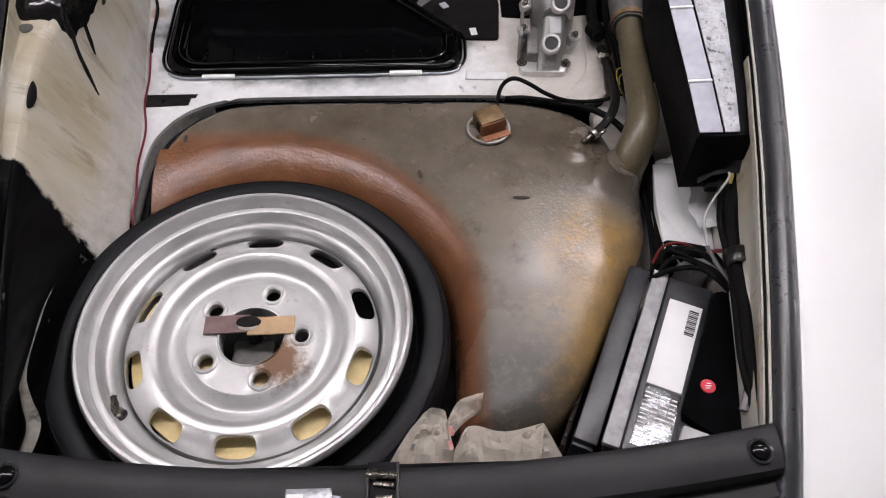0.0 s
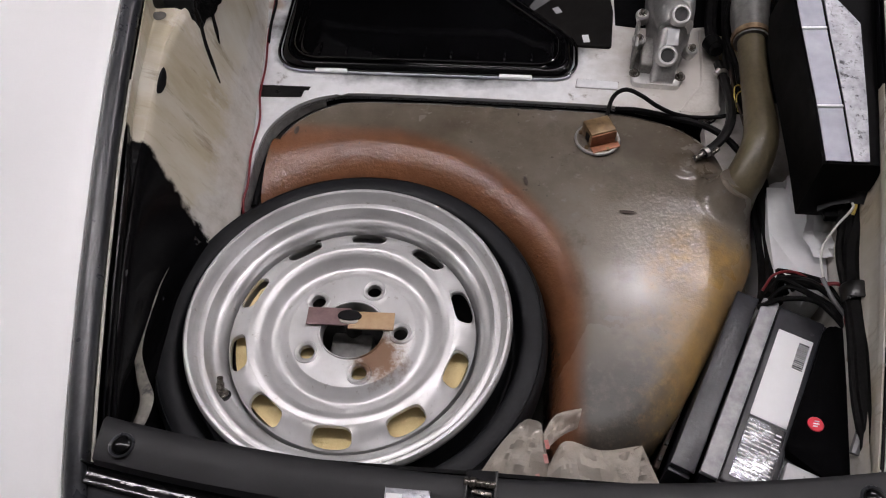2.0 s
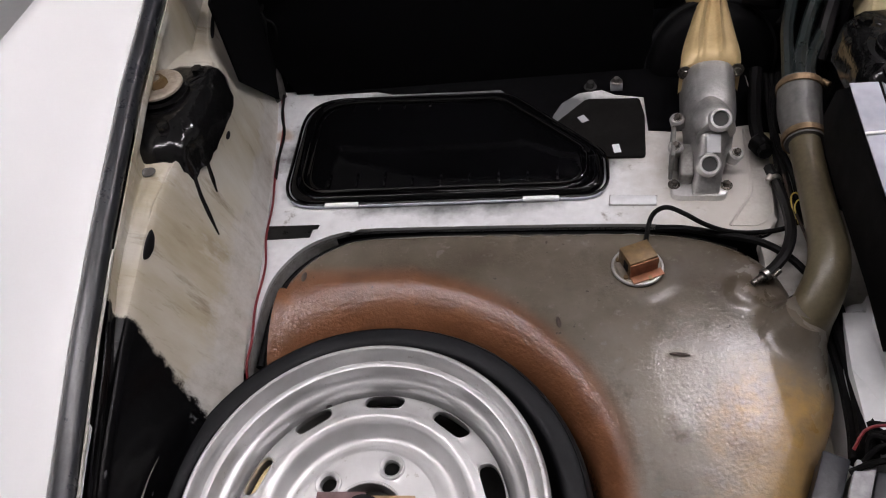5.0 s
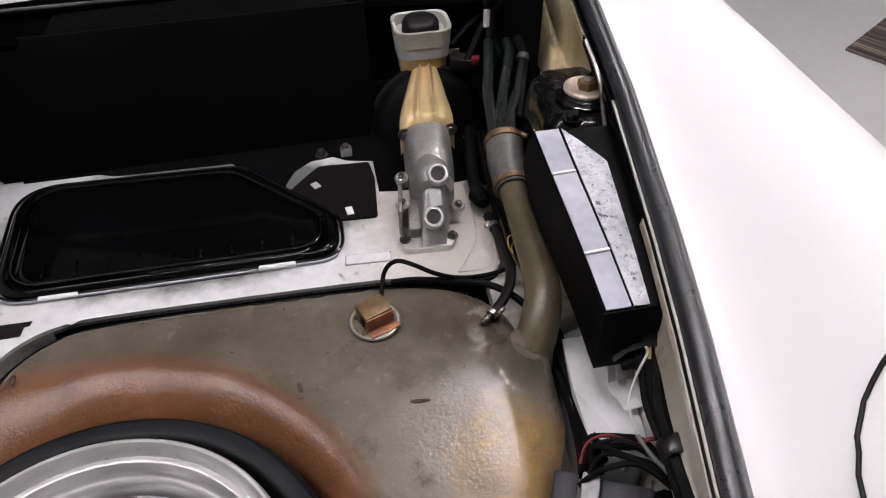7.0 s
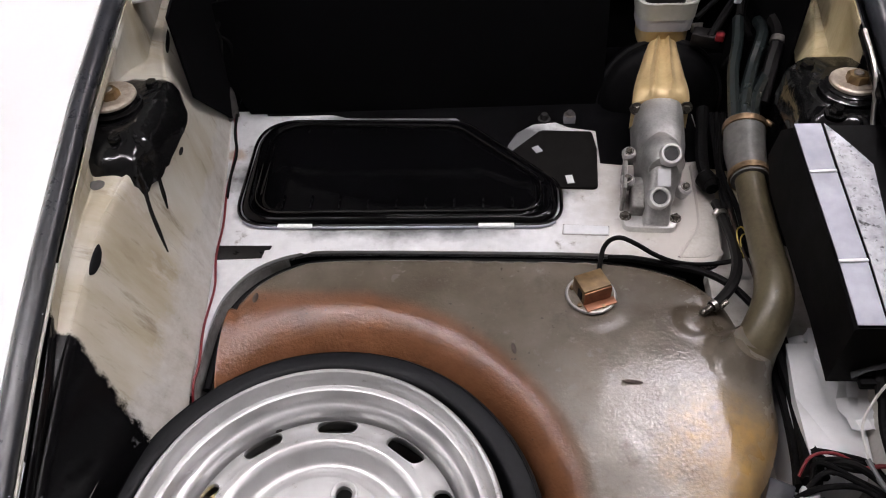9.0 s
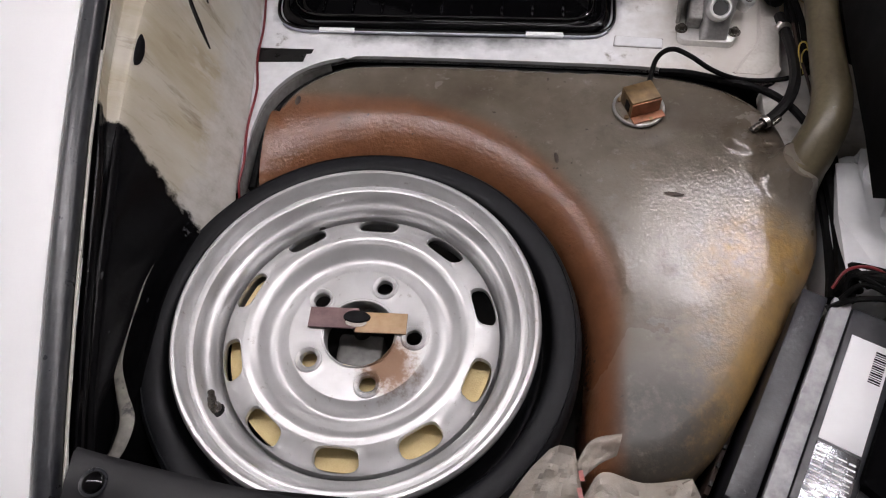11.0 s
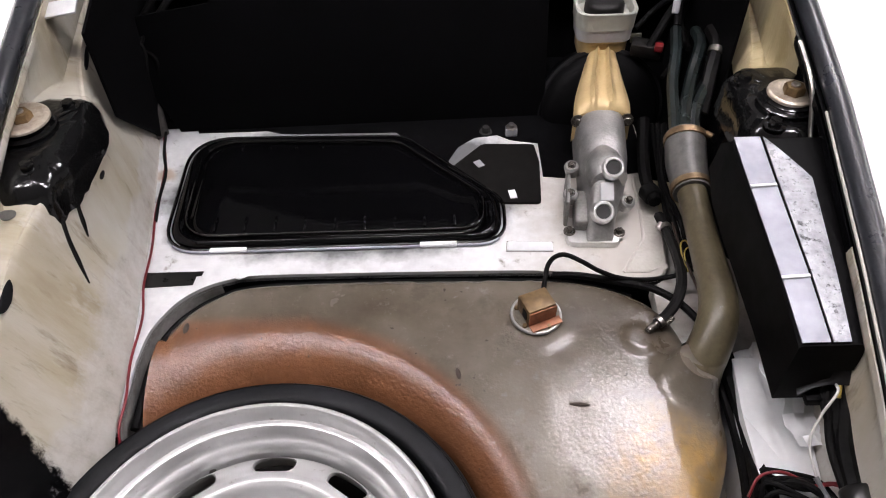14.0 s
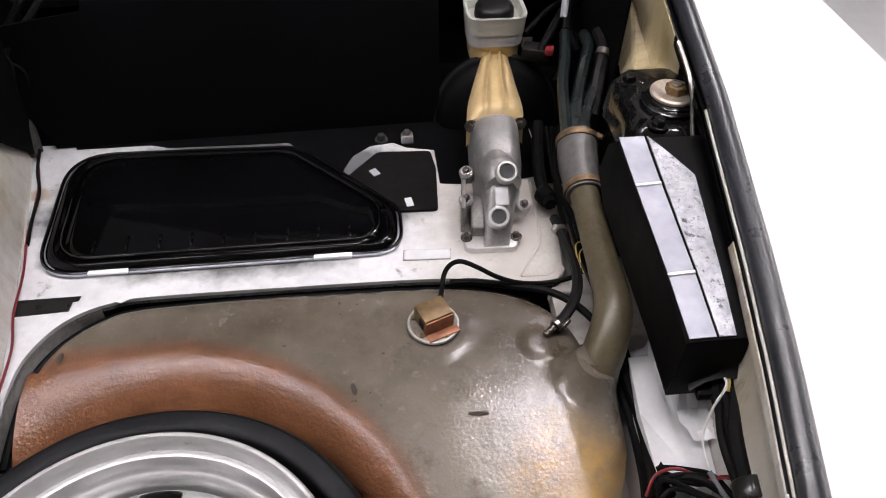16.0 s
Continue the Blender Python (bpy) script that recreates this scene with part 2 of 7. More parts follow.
M["cast_dark"] = mat("cast_dark", (0.26, 0.255, 0.245), (0.12, 0.115, 0.105), rough=0.5, metal=0.5, scale=35, fine=250, bump=0.3)
M["boot_grey"] = mat("boot_grey", (0.075, 0.07, 0.065), (0.02, 0.019, 0.018), rough=0.5, scale=60, bump=0.5)
M["red_print"] = mat("red_print", (0.42, 0.12, 0.11), (0.50, 0.26, 0.24), rough=0.4, scale=120, bump=0)
M["sender_plate"] = mat("sender_plate", (0.30, 0.27, 0.22), (0.14, 0.12, 0.09), rough=0.4, metal=0.5, scale=45, fine=220, bump=0.2)
M["pale_wood"] = mat("pale_wood", (0.62, 0.45, 0.27), (0.52, 0.36, 0.20), rough=0.55, scale=4, fine=60, bump=0.05, stretch=(0.3, 3.0, 1.0))
M["ink"] = mat("ink", (0.005, 0.005, 0.006), rough=0.6, bump=0, spec=0.12)


def cream_material():
    """Dirty cream overspray with dark runs, sprayed black towards the nose."""
    m, nt, b = nodes_of("cream_paint")
    n1 = noise_node(nt, 8, 5, 0.55, stretch=(0.45, 1.4, 0.45))
    n2 = noise_node(nt, 26, 6, 0.7, stretch=(0.35, 1.6, 0.35))
    col = ramp(nt, n1, [(0.32, (0.56, 0.545, 0.495)), (0.48, (0.49, 0.46, 0.385)), (0.62, (0.40, 0.35, 0.25)), (0.76, (0.27, 0.22, 0.135))])
    col = mixc(nt, ramp(nt, n2, [(0.55, (0, 0, 0)), (0.70, (0.8, 0.8, 0.8))]), col, (0.19, 0.145, 0.085))
    n5 = noise_node(nt, 17, 6, 0.65, stretch=(1.0, 1.0, 0.3))
    col = mixc(nt, ramp(nt, n5, [(0.60, (0, 0, 0)), (0.74, (0.7, 0.7, 0.7))]), col, (0.62, 0.61, 0.58))
    tc = nt.nodes.new("ShaderNodeTexCoord")
    sep = nt.nodes.new("ShaderNodeSeparateXYZ")
    nt.links.new(tc.outputs["Object"], sep.inputs[0])
    low = nt.nodes.new("ShaderNodeMapRange")
    low.inputs[1].default_value, low.inputs[2].default_value = 0.675, 0.69
    low.inputs[3].default_value, low.inputs[4].default_value = 0.62, 0.0
    nt.links.new(math_node(nt, "ADD", sep.outputs[2], math_node(nt, "MULTIPLY", math_node(nt, "SUBTRACT", noise_node(nt, 12, 6, 0.7), 0.5), 0.10)), low.inputs[0])
    col = mixc(nt, low.outputs[0], col, ramp(nt, noise_node(nt, 40, 6, 0.7), [(0.40, (0.56, 0.55, 0.545)), (0.62, (0.42, 0.405, 0.385)), (0.78, (0.16, 0.14, 0.11))]))
    # yellower round the right-hand tower
    yel = nt.nodes.new("ShaderNodeMapRange")
    yel.inputs[1].default_value, yel.inputs[2].default_value = 0.12, 0.19
    yel.inputs[4].default_value = 0.7
    nt.links.new(math_node(nt, "ADD", sep.outputs[1], math_node(nt, "MULTIPLY", math_node(nt, "SUBTRACT", n1, 0.5), 0.1)), yel.inputs[0])
    tower = math_node(nt, "MULTIPLY", yel.outputs[0], math_node(nt, "GREATER_THAN", sep.outputs[0], 0.30))
    col = mixc(nt, tower, col, ramp(nt, n2, [(0.40, (0.56, 0.46, 0.25)), (0.62, (0.42, 0.33, 0.16))]))
    # and black at its foot: the dark hollow's shade put into the colour
    foot = math_node(nt, "LESS_THAN", math_node(nt, "ADD", sep.outputs[2], math_node(nt, "MULTIPLY", math_node(nt, "SUBTRACT", n5, 0.5), 0.04)), 0.785)
    foot = math_node(nt, "MULTIPLY", math_node(nt, "MULTIPLY", foot, math_node(nt, "GREATER_THAN", sep.outputs[1], 0.10)), math_node(nt, "GREATER_THAN", sep.outputs[0], 0.30))
    foot = math_node(nt, "MULTIPLY", foot, math_node(nt, "GREATER_THAN", sep.outputs[2], 0.64))
    edge = math_node(nt, "SUBTRACT", sep.outputs[1], math_node(nt, "MULTIPLY", sep.outputs[2], 0.40))
    edge = math_node(nt, "ADD", edge, math_node(nt, "MULTIPLY", noise_node(nt, 26, 6, 0.75), 0.05))
    black = nt.nodes.new("ShaderNodeMapRange")
    black.inputs[1].default_value, black.inputs[2].default_value = -0.518, -0.510
    black.inputs[3].default_value, black.inputs[4].default_value = 1, 0
    nt.links.new(edge, black.inputs[0])
    lefthand = math_node(nt, "LESS_THAN", sep.outputs[0], 0.0)
    black = math_node(nt, "MULTIPLY", black.outputs[0], lefthand)
    wob = math_node(nt, "ADD", sep.outputs[1], math_node(nt, "MULTIPLY", noise_node(nt, 30, 5, 0.7), 0.05))
    right = math_node(nt, "MULTIPLY", math_node(nt, "GREATER_THAN", wob, -0.095), math_node(nt, "LESS_THAN", wob, 0.215))
    right = math_node(nt, "MULTIPLY", right, math_node(nt, "GREATER_THAN", sep.outputs[0], 0.37))
    right = math_node(nt, "MULTIPLY", right, math_node(nt, "GREATER_THAN", sep.outputs[2], 0.66))
    black = math_node(nt, "MAXIMUM", math_node(nt, "MAXIMUM", black, right), foot)
    scr = noise_node(nt, 9, 3, 0.6, stretch=(0.6, 2.2, 6.0))
    scr = math_node(nt, "MULTIPLY", ramp(nt, scr, [(0.672, (0, 0, 0)), (0.690, (1, 1, 1))]), ramp(nt, noise_node(nt, 55, 4, 0.7), [(0.50, (0, 0, 0)), (0.58, (1, 1, 1))]))
    dark = mixc(nt, scr, (0.003, 0.003, 0.0035), (0.10, 0.10, 0.105))
    col = mixc(nt, black, col, dark)
    nt.links.new(col, b.inputs["Base Color"])
    rg = nt.nodes.new("ShaderNodeMapRange")
    rg.inputs[3].default_value, rg.inputs[4].default_value = 0.40, 0.14
    nt.links.new(black, rg.inputs[0])
    nt.links.new(rg.outputs[0], b.inputs["Roughness"])
    sp = nt.nodes.new("ShaderNodeMapRange")
    sp.inputs[3].default_value, sp.inputs[4].default_value = 0.5, 0.10
    nt.links.new(black, sp.inputs[0])
    nt.links.new(sp.outputs[0], b.inputs["Specular IOR Level"])
    bp = nt.nodes.new("ShaderNodeBump")
    bp.inputs["Strength"].default_value, bp.inputs["Distance"].default_value = 0.25, 0.003
    nt.links.new(n2, bp.inputs["Height"])
    nt.links.new(bp.outputs[0], b.inputs["Normal"])
    return m


def tank_material():
    """Old grey-brown tank lacquer: rust-brown primer in the wheel recess, an ochre stain and blotches on top."""
    m, nt, b = nodes_of("tank_lacquer")
    n1 = noise_node(nt, 5, 6, 0.62)
    n2 = noise_node(nt, 22, 7, 0.7)
    n3 = noise_node(nt, 230, 3, 0.55)
    n4 = noise_node(nt, 60, 8, 0.75)
    n6 = noise_node(nt, 11, 5, 0.6)
    tc = nt.nodes.new("ShaderNodeTexCoord")
    sep = nt.nodes.new("ShaderNodeSeparateXYZ")
    nt.links.new(tc.outputs["Object"], sep.inputs[0])

    def wobble(n, amount):
        return math_node(nt, "MULTIPLY", math_node(nt, "SUBTRACT", n, 0.5), amount)

    def spot(x, y, r0, r1, n, amount):
        """1 inside a ragged stain round a place, 0 outside."""
        q = nt.nodes.new("ShaderNodeCombineXYZ")
        nt.links.new(sep.outputs[0], q.inputs[0])
        nt.links.new(sep.outputs[1], q.inputs[1])
        d = nt.nodes.new("ShaderNodeVectorMath")
        d.operation = "DISTANCE"
        nt.links.new(q.outputs[0], d.inputs[0])
        d.inputs[1].default_value = (x, y, 0)
        return ramp(nt, math_node(nt, "ADD", d.outputs["Value"], wobble(n, amount)), [(r0, (1, 1, 1)), (r1, (0, 0, 0))])
    top = ramp(nt, n1, [(0.34, (0.064, 0.050, 0.035)), (0.50, (0.104, 0.087, 0.067)), (0.68, (0.150, 0.132, 0.110))])
    # paler across the front half: lamp sheen put into the colour
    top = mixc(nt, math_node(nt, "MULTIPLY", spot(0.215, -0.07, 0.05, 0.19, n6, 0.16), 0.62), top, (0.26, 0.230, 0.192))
    top = mixc(nt, ramp(nt, n4, [(0.58, (0, 0, 0)), (0.72, (0.5, 0.5, 0.5))]), top, (0.24, 0.225, 0.21))
    top = mixc(nt, ramp(nt, n2, [(0.53, (0, 0, 0)), (0.66, (0.75, 0.75, 0.75))]), top, (0.078, 0.064, 0.048))
    # dark mottled patch near the front edge
    dark = math_node(nt, "MULTIPLY", spot(0.140, -0.285, 0.03, 0.11, n6, 0.14), ramp(nt, n4, [(0.48, (0.95, 0.95, 0.95)), (0.66, (0.25, 0.25, 0.25))]))
    ochre = nt.nodes.new("ShaderNodeMapRange")
    ochre.interpolation_type = "SMOOTHSTEP"
    ochre.inputs[1].default_value, ochre.inputs[2].default_value = 0.215, 0.300
    nt.links.new(math_node(nt, "ADD", math_node(nt, "SUBTRACT", sep.outputs[0], math_node(nt, "MULTIPLY", sep.outputs[1], 0.25)),
                           math_node(nt, "ADD", wobble(n6, 0.16), wobble(n4, 0.12))), ochre.inputs[0])
    # the stain ends short of the filler neck
    back = nt.nodes.new("ShaderNodeMapRange")
    back.interpolation_type = "SMOOTHSTEP"
    back.inputs[1].default_value, back.inputs[2].default_value = 0.0, -0.055
    nt.links.new(math_node(nt, "ADD", sep.outputs[1], wobble(n6, 0.08)), back.inputs[0])
    oc = ramp(nt, n2, [(0.35, (0.39, 0.242, 0.078)), (0.65, (0.25, 0.150, 0.050))])
    patchy = math_node(nt, "MULTIPLY", spot(0.280, -0.085, 0.04, 0.105, n6, 0.10), ramp(nt, n4, [(0.36, (1, 1, 1)), (0.66, (0.35, 0.35, 0.35))]))
    top = mixc(nt, math_node(nt, "MAXIMUM", math_node(nt, "MULTIPLY", math_node(nt, "MULTIPLY", ochre.outputs[0], back.outputs[0]), ramp(nt, n2, [(0.38, (0.95, 0.95, 0.95)), (0.62, (0.6, 0.6, 0.6))])), math_node(nt, "MULTIPLY", patchy, 0.9)), top, oc)
    # grey-black grime worn through the ochre
    grime = ramp(nt, noise_node(nt, 17, 9, 0.78), [(0.55, (0, 0, 0)), (0.70, (0.35, 0.35, 0.35))])
    top = mixc(nt, math_node(nt, "MULTIPLY", grime, spot(0.215, -0.12, 0.10, 0.22, n6, 0.14)), top, (0.060, 0.052, 0.044))
    top = mixc(nt, dark, top, (0.046, 0.041, 0.035))
    at = nt.nodes.new("ShaderNodeAttribute")
    at.attribute_name = "primer"
    pr = nt.nodes.new("ShaderNodeMapRange")
    pr.interpolation_type = "SMOOTHSTEP"
    pr.inputs[1].default_value, pr.inputs[2].default_value = 0.16, 0.78
    nt.links.new(math_node(nt, "ADD", at.outputs["Fac"], math_node(nt, "ADD", wobble(n1, 0.22), wobble(n4, 0.12))), pr.inputs[0])
    brown = ramp(nt, n2, [(0.3, (0.170, 0.070, 0.033)), (0.7, (0.112, 0.046, 0.021))])
    col = mixc(nt, pr.outputs[0], top, brown)
    # small dark pits
    col = mixc(nt, ramp(nt, noise_node(nt, 120, 2, 0.4), [(0.22, (0.85, 0.85, 0.85)), (0.25, (0, 0, 0))]), col, (0.035, 0.028, 0.022))
    nt.links.new(col, b.inputs["Base Color"])
    rg = nt.nodes.new("ShaderNodeMapRange")
    rg.inputs[3].default_value, rg.inputs[4].default_value = 0.10, 0.36
    nt.links.new(n6, rg.inputs[0])
    gloss = math_node(nt, "MULTIPLY", rg.outputs[0], math_node(nt, "SUBTRACT", 1.0, math_node(nt, "MULTIPLY", pr.outputs[0], 0.30)))
    worn = math_node(nt, "ADD", math_node(nt, "MULTIPLY", ochre.outputs[0], 0.16), math_node(nt, "MULTIPLY", spot(0.140, -0.285, 0.03, 0.13, n6, 0.14), 0.30))
    sheen = math_node(nt, "SUBTRACT", 1.0, math_node(nt, "MULTIPLY", spot(0.225, -0.01, 0.07, 0.16, n6, 0.10), 0.55))
    nt.links.new(math_node(nt, "MULTIPLY", math_node(nt, "ADD", gloss, worn), sheen), b.inputs["Roughness"])
    sp = nt.nodes.new("ShaderNodeMapRange")
    sp.inputs[3].default_value, sp.inputs[4].default_value = 0.58, 0.40
    nt.links.new(pr.outputs[0], sp.inputs[0])
    nt.links.new(sp.outputs[0], b.inputs["Specular IOR Level"])
    bp = nt.nodes.new("ShaderNodeBump")
    bp.inputs["Strength"].default_value, bp.inputs["Distance"].default_value = 0.42, 0.0014
    patch = ramp(nt, noise_node(nt, 8, 3, 0.6), [(0.44, (0.16, 0.16, 0.16)), (0.62, (1, 1, 1))])
    patch = math_node(nt, "MAXIMUM", patch, math_node(nt, "MULTIPLY", spot(0.235, -0.01, 0.07, 0.15, n6, 0.10), 0.75))
    at2 = nt.nodes.new("ShaderNodeAttribute")
    at2.attribute_name = "primer"
    patch = math_node(nt, "MAXIMUM", patch, math_node(nt, "MULTIPLY", at2.outputs["Fac"], 1.6))
    nt.links.new(math_node(nt, "ADD", math_node(nt, "MULTIPLY", math_node(nt, "MULTIPLY", n3, patch), 1.0), math_node(nt, "ADD", math_node(nt, "MULTIPLY", n2, 0.18), math_node(nt, "MULTIPLY", math_node(nt, "MULTIPLY", n4, at2.outputs["Fac"]), 0.9))), bp.inputs["Height"])
    nt.links.new(bp.outputs[0], b.inputs["Normal"])
    return m


def rug_material():
    """Woven rag rug: stripes of many widths in grey, brown and cream."""
    m, nt, b = nodes_of("rag_rug")
    tc = nt.nodes.new("ShaderNodeTexCoord")
    mp = nt.nodes.new("ShaderNodeMapping")
    mp.inputs["Scale"].default_value = (0.0, 17, 0.0)
    nt.links.new(tc.outputs["Object"], mp.inputs[0])
    n = nt.nodes.new("ShaderNodeTexNoise")
    n.inputs["Scale"].default_value, n.inputs["Detail"].default_value = 1.0, 5
    nt.links.new(mp.outputs[0], n.inputs["Vector"])
    col = ramp(nt, n.outputs["Fac"], [(0.36, (0.04, 0.03, 0.03)), (0.44, (0.16, 0.13, 0.11)), (0.50, (0.05, 0.04, 0.04)), (0.57, (0.32, 0.27, 0.22)), (0.64, (0.10, 0.05, 0.05))])
    nt.links.new(col, b.inputs["Base Color"])
    b.inputs["Roughness"].default_value = 0.95
    bp = nt.nodes.new("ShaderNodeBump")
    bp.inputs["Strength"].default_value = 0.5
    nt.links.new(n.outputs["Fac"], bp.inputs["Height"])
    nt.links.new(bp.outputs[0], b.inputs["Normal"])
    return m


def bag_material():
    m, nt, b = nodes_of("thin_plastic")
    n = noise_node(nt, 18, 5, 0.6)
    w = noise_node(nt, 55, 6, 0.7)
    nt.links.new(ramp(nt, n, [(0.35, (0.84, 0.775, 0.70)), (0.65, (0.68, 0.61, 0.53))]), b.inputs["Base Color"])
    b.inputs["Roughness"].default_value = 0.12
    b.inputs["IOR"].default_value = 1.3
    b.inputs["Transmission Weight"].default_value = 0.62
    bp = nt.nodes.new("ShaderNodeBump")
    bp.inputs["Strength"].default_value, bp.inputs["Distance"].default_value = 0.45, 0.004
    nt.links.new(w, bp.inputs["Height"])
    nt.links.new(bp.outputs[0], b.inputs["Normal"])
    return m


def glow(name, colour, strength):
    m, nt, b = nodes_of(name)
    b.inputs["Emission Color"].default_value = (*colour, 1)
    b.inputs["Emission Strength"].default_value = strength
    b.inputs["Base Color"].default_value = (0.8, 0.8, 0.8, 1)
    return m


def glass_material():
    m, nt, b = nodes_of("window_glass")
    b.inputs["Base Color"].default_value = (0.75, 0.82, 0.80, 1)
    b.inputs["Roughness"].default_value = 0.03
    b.inputs["Transmission Weight"].default_value = 1.0
    b.inputs["IOR"].default_value = 1.45
    return m


def wet_material():
    """Black enamel with wet glitter towards one end."""
    m, nt, b = nodes_of("gutter_wet")
    b.inputs["Base Color"].default_value = (0.004, 0.004, 0.0045, 1)
    tc = nt.nodes.new("ShaderNodeTexCoord")
    sep = nt.nodes.new("ShaderNodeSeparateXYZ")
    nt.links.new(tc.outputs["Object"], sep.inputs[0])
    n = noise_node(nt, 24, 4, 0.6)
    n2 = noise_node(nt, 120, 2, 0.5)
    wet = nt.nodes.new("ShaderNodeMapRange")
    wet.inputs[1].default_value, wet.inputs[2].default_value = -0.22, 0.10
    wet.inputs[3].default_value, wet.inputs[4].default_value = 0.06, 0.55
    nt.links.new(math_node(nt, "ADD", sep.outputs[0], math_node(nt, "MULTIPLY", math_node(nt, "SUBTRACT", n, 0.5), 0.5)), wet.inputs[0])
    nt.links.new(wet.outputs[0], b.inputs["Roughness"])
    bp = nt.nodes.new("ShaderNodeBump")
    b.inputs["Specular IOR Level"].default_value = 0.35
    bp.inputs["Strength"].default_value, bp.inputs["Distance"].default_value = 0.25, 0.0016
    nt.links.new(n2, bp.inputs["Height"])
    nt.links.new(bp.outputs[0], b.inputs["Normal"])
    return m


M["gutter_wet"] = wet_material()
M["cream"] = cream_material()
M["tank"] = tank_material()
M["rug"] = rug_material()
M["bag"] = bag_material()
def floor_tones():
    """White floor paint: darker round the access cover, tan at one spot, beiger rightwards."""
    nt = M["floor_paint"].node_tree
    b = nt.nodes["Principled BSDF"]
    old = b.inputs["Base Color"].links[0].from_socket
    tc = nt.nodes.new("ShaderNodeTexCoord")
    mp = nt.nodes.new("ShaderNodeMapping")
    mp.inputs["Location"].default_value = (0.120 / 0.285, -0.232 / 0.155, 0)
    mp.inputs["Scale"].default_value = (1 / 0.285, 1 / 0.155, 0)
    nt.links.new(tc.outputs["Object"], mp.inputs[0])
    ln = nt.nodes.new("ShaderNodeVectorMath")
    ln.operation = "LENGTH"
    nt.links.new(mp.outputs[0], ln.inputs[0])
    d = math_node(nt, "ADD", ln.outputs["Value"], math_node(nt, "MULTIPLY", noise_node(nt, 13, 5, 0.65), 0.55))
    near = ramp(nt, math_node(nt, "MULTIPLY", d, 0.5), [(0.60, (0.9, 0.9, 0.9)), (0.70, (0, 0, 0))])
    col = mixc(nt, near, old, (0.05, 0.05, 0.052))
    q = nt.nodes.new("ShaderNodeMapping")
    q.inputs["Scale"].default_value = (1, 1, 0)
    nt.links.new(tc.outputs["Object"], q.inputs[0])
    ds = nt.nodes.new("ShaderNodeVectorMath")
    ds.operation = "DISTANCE"
    nt.links.new(q.outputs[0], ds.inputs[0])
    ds.inputs[1].default_value = (-0.421, 0.275, 0)
    st = ramp(nt, math_node(nt, "ADD", ds.outputs["Value"], math_node(nt, "MULTIPLY", noise_node(nt, 40, 4, 0.6), 0.02)), [(0.022, (0.9, 0.9, 0.9)), (0.030, (0, 0, 0))])
    col = mixc(nt, st, col, (0.40, 0.31, 0.23))
    sx = nt.nodes.new("ShaderNodeSeparateXYZ")
    nt.links.new(tc.outputs["Object"], sx.inputs[0])
    side = math_node(nt, "ADD", sx.outputs[0], math_node(nt, "MULTIPLY", math_node(nt, "SUBTRACT", noise_node(nt, 18, 6, 0.7), 0.5), 0.22))
    beige = ramp(nt, side, [(0.10, (0, 0, 0)), (0.24, (0.75, 0.75, 0.75))])
    col = mixc(nt, beige, col, (0.43, 0.39, 0.335))
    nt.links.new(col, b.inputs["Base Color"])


floor_tones()
M["tube_glow"] = glow("tube_glow", (1.0, 0.93, 0.965), 54.0)
M["glass"] = glass_material()


# ---- mesh helpers ----
HOME = {}


def thing(name, at, label, category, group="", kind=""):
    ob = new(name)
    ob.location = at
    ob.empty_display_size = 0.05
    HOME[ob.name] = Vector(at)
    return tagged(ob, label, category, group, kind)


def part(name, bm, material, parent=None, label="", smooth=True, angle=40):
    """Links a bmesh in world coordinates as one mesh object, under a thing or a part."""
    home = HOME.get(parent.name, Vector((0, 0, 0))) if parent else Vector((0, 0, 0))
    bmesh.ops.recalc_face_normals(bm, faces=bm.faces[:])
    for v in bm.verts:
        v.co -= home
    if smooth:
        lim = radians(angle)
        for f in bm.faces:
            f.smooth = True
        for e in bm.edges:
            if len(e.link_faces) == 2 and e.calc_face_angle(0) > lim:
                e.smooth = False
    me = bpy.data.meshes.new(name)
    bm.to_mesh(me)
    bm.free()
    for mt in (material if isinstance(material, (list, tuple)) else [material]):
        me.materials.append(mt)
    ob = new(name, me)
    if parent:
        ob.parent = parent
        HOME[ob.name] = home
    if label:
        tagged(ob, label)
    return ob


def structure(name, bm, material, label, category):
    ob = part(name, bm, material)
    return tagged(ob, label, category, kind="structure")


def box_bm(size, m=None, bevel=0.0, seg=2, bm=None):
    b = bmesh.new()
    bmesh.ops.create_cube(b, size=1.0)
    bmesh.ops.scale(b, vec=size, verts=b.verts)
    if bevel:
        bmesh.ops.bevel(b, geom=b.edges[:], offset=bevel, segments=seg, profile=0.5, affect="EDGES")
    if m is not None:
        bmesh.ops.transform(b, matrix=m, verts=b.verts)
    return join(bm, b) if bm is not None else b


def join(bm, other):
    me = bpy.data.meshes.new("tmp")
    other.to_mesh(me)
    other.free()
    bm.from_mesh(me)
    bpy.data.meshes.remove(me)
    return bm


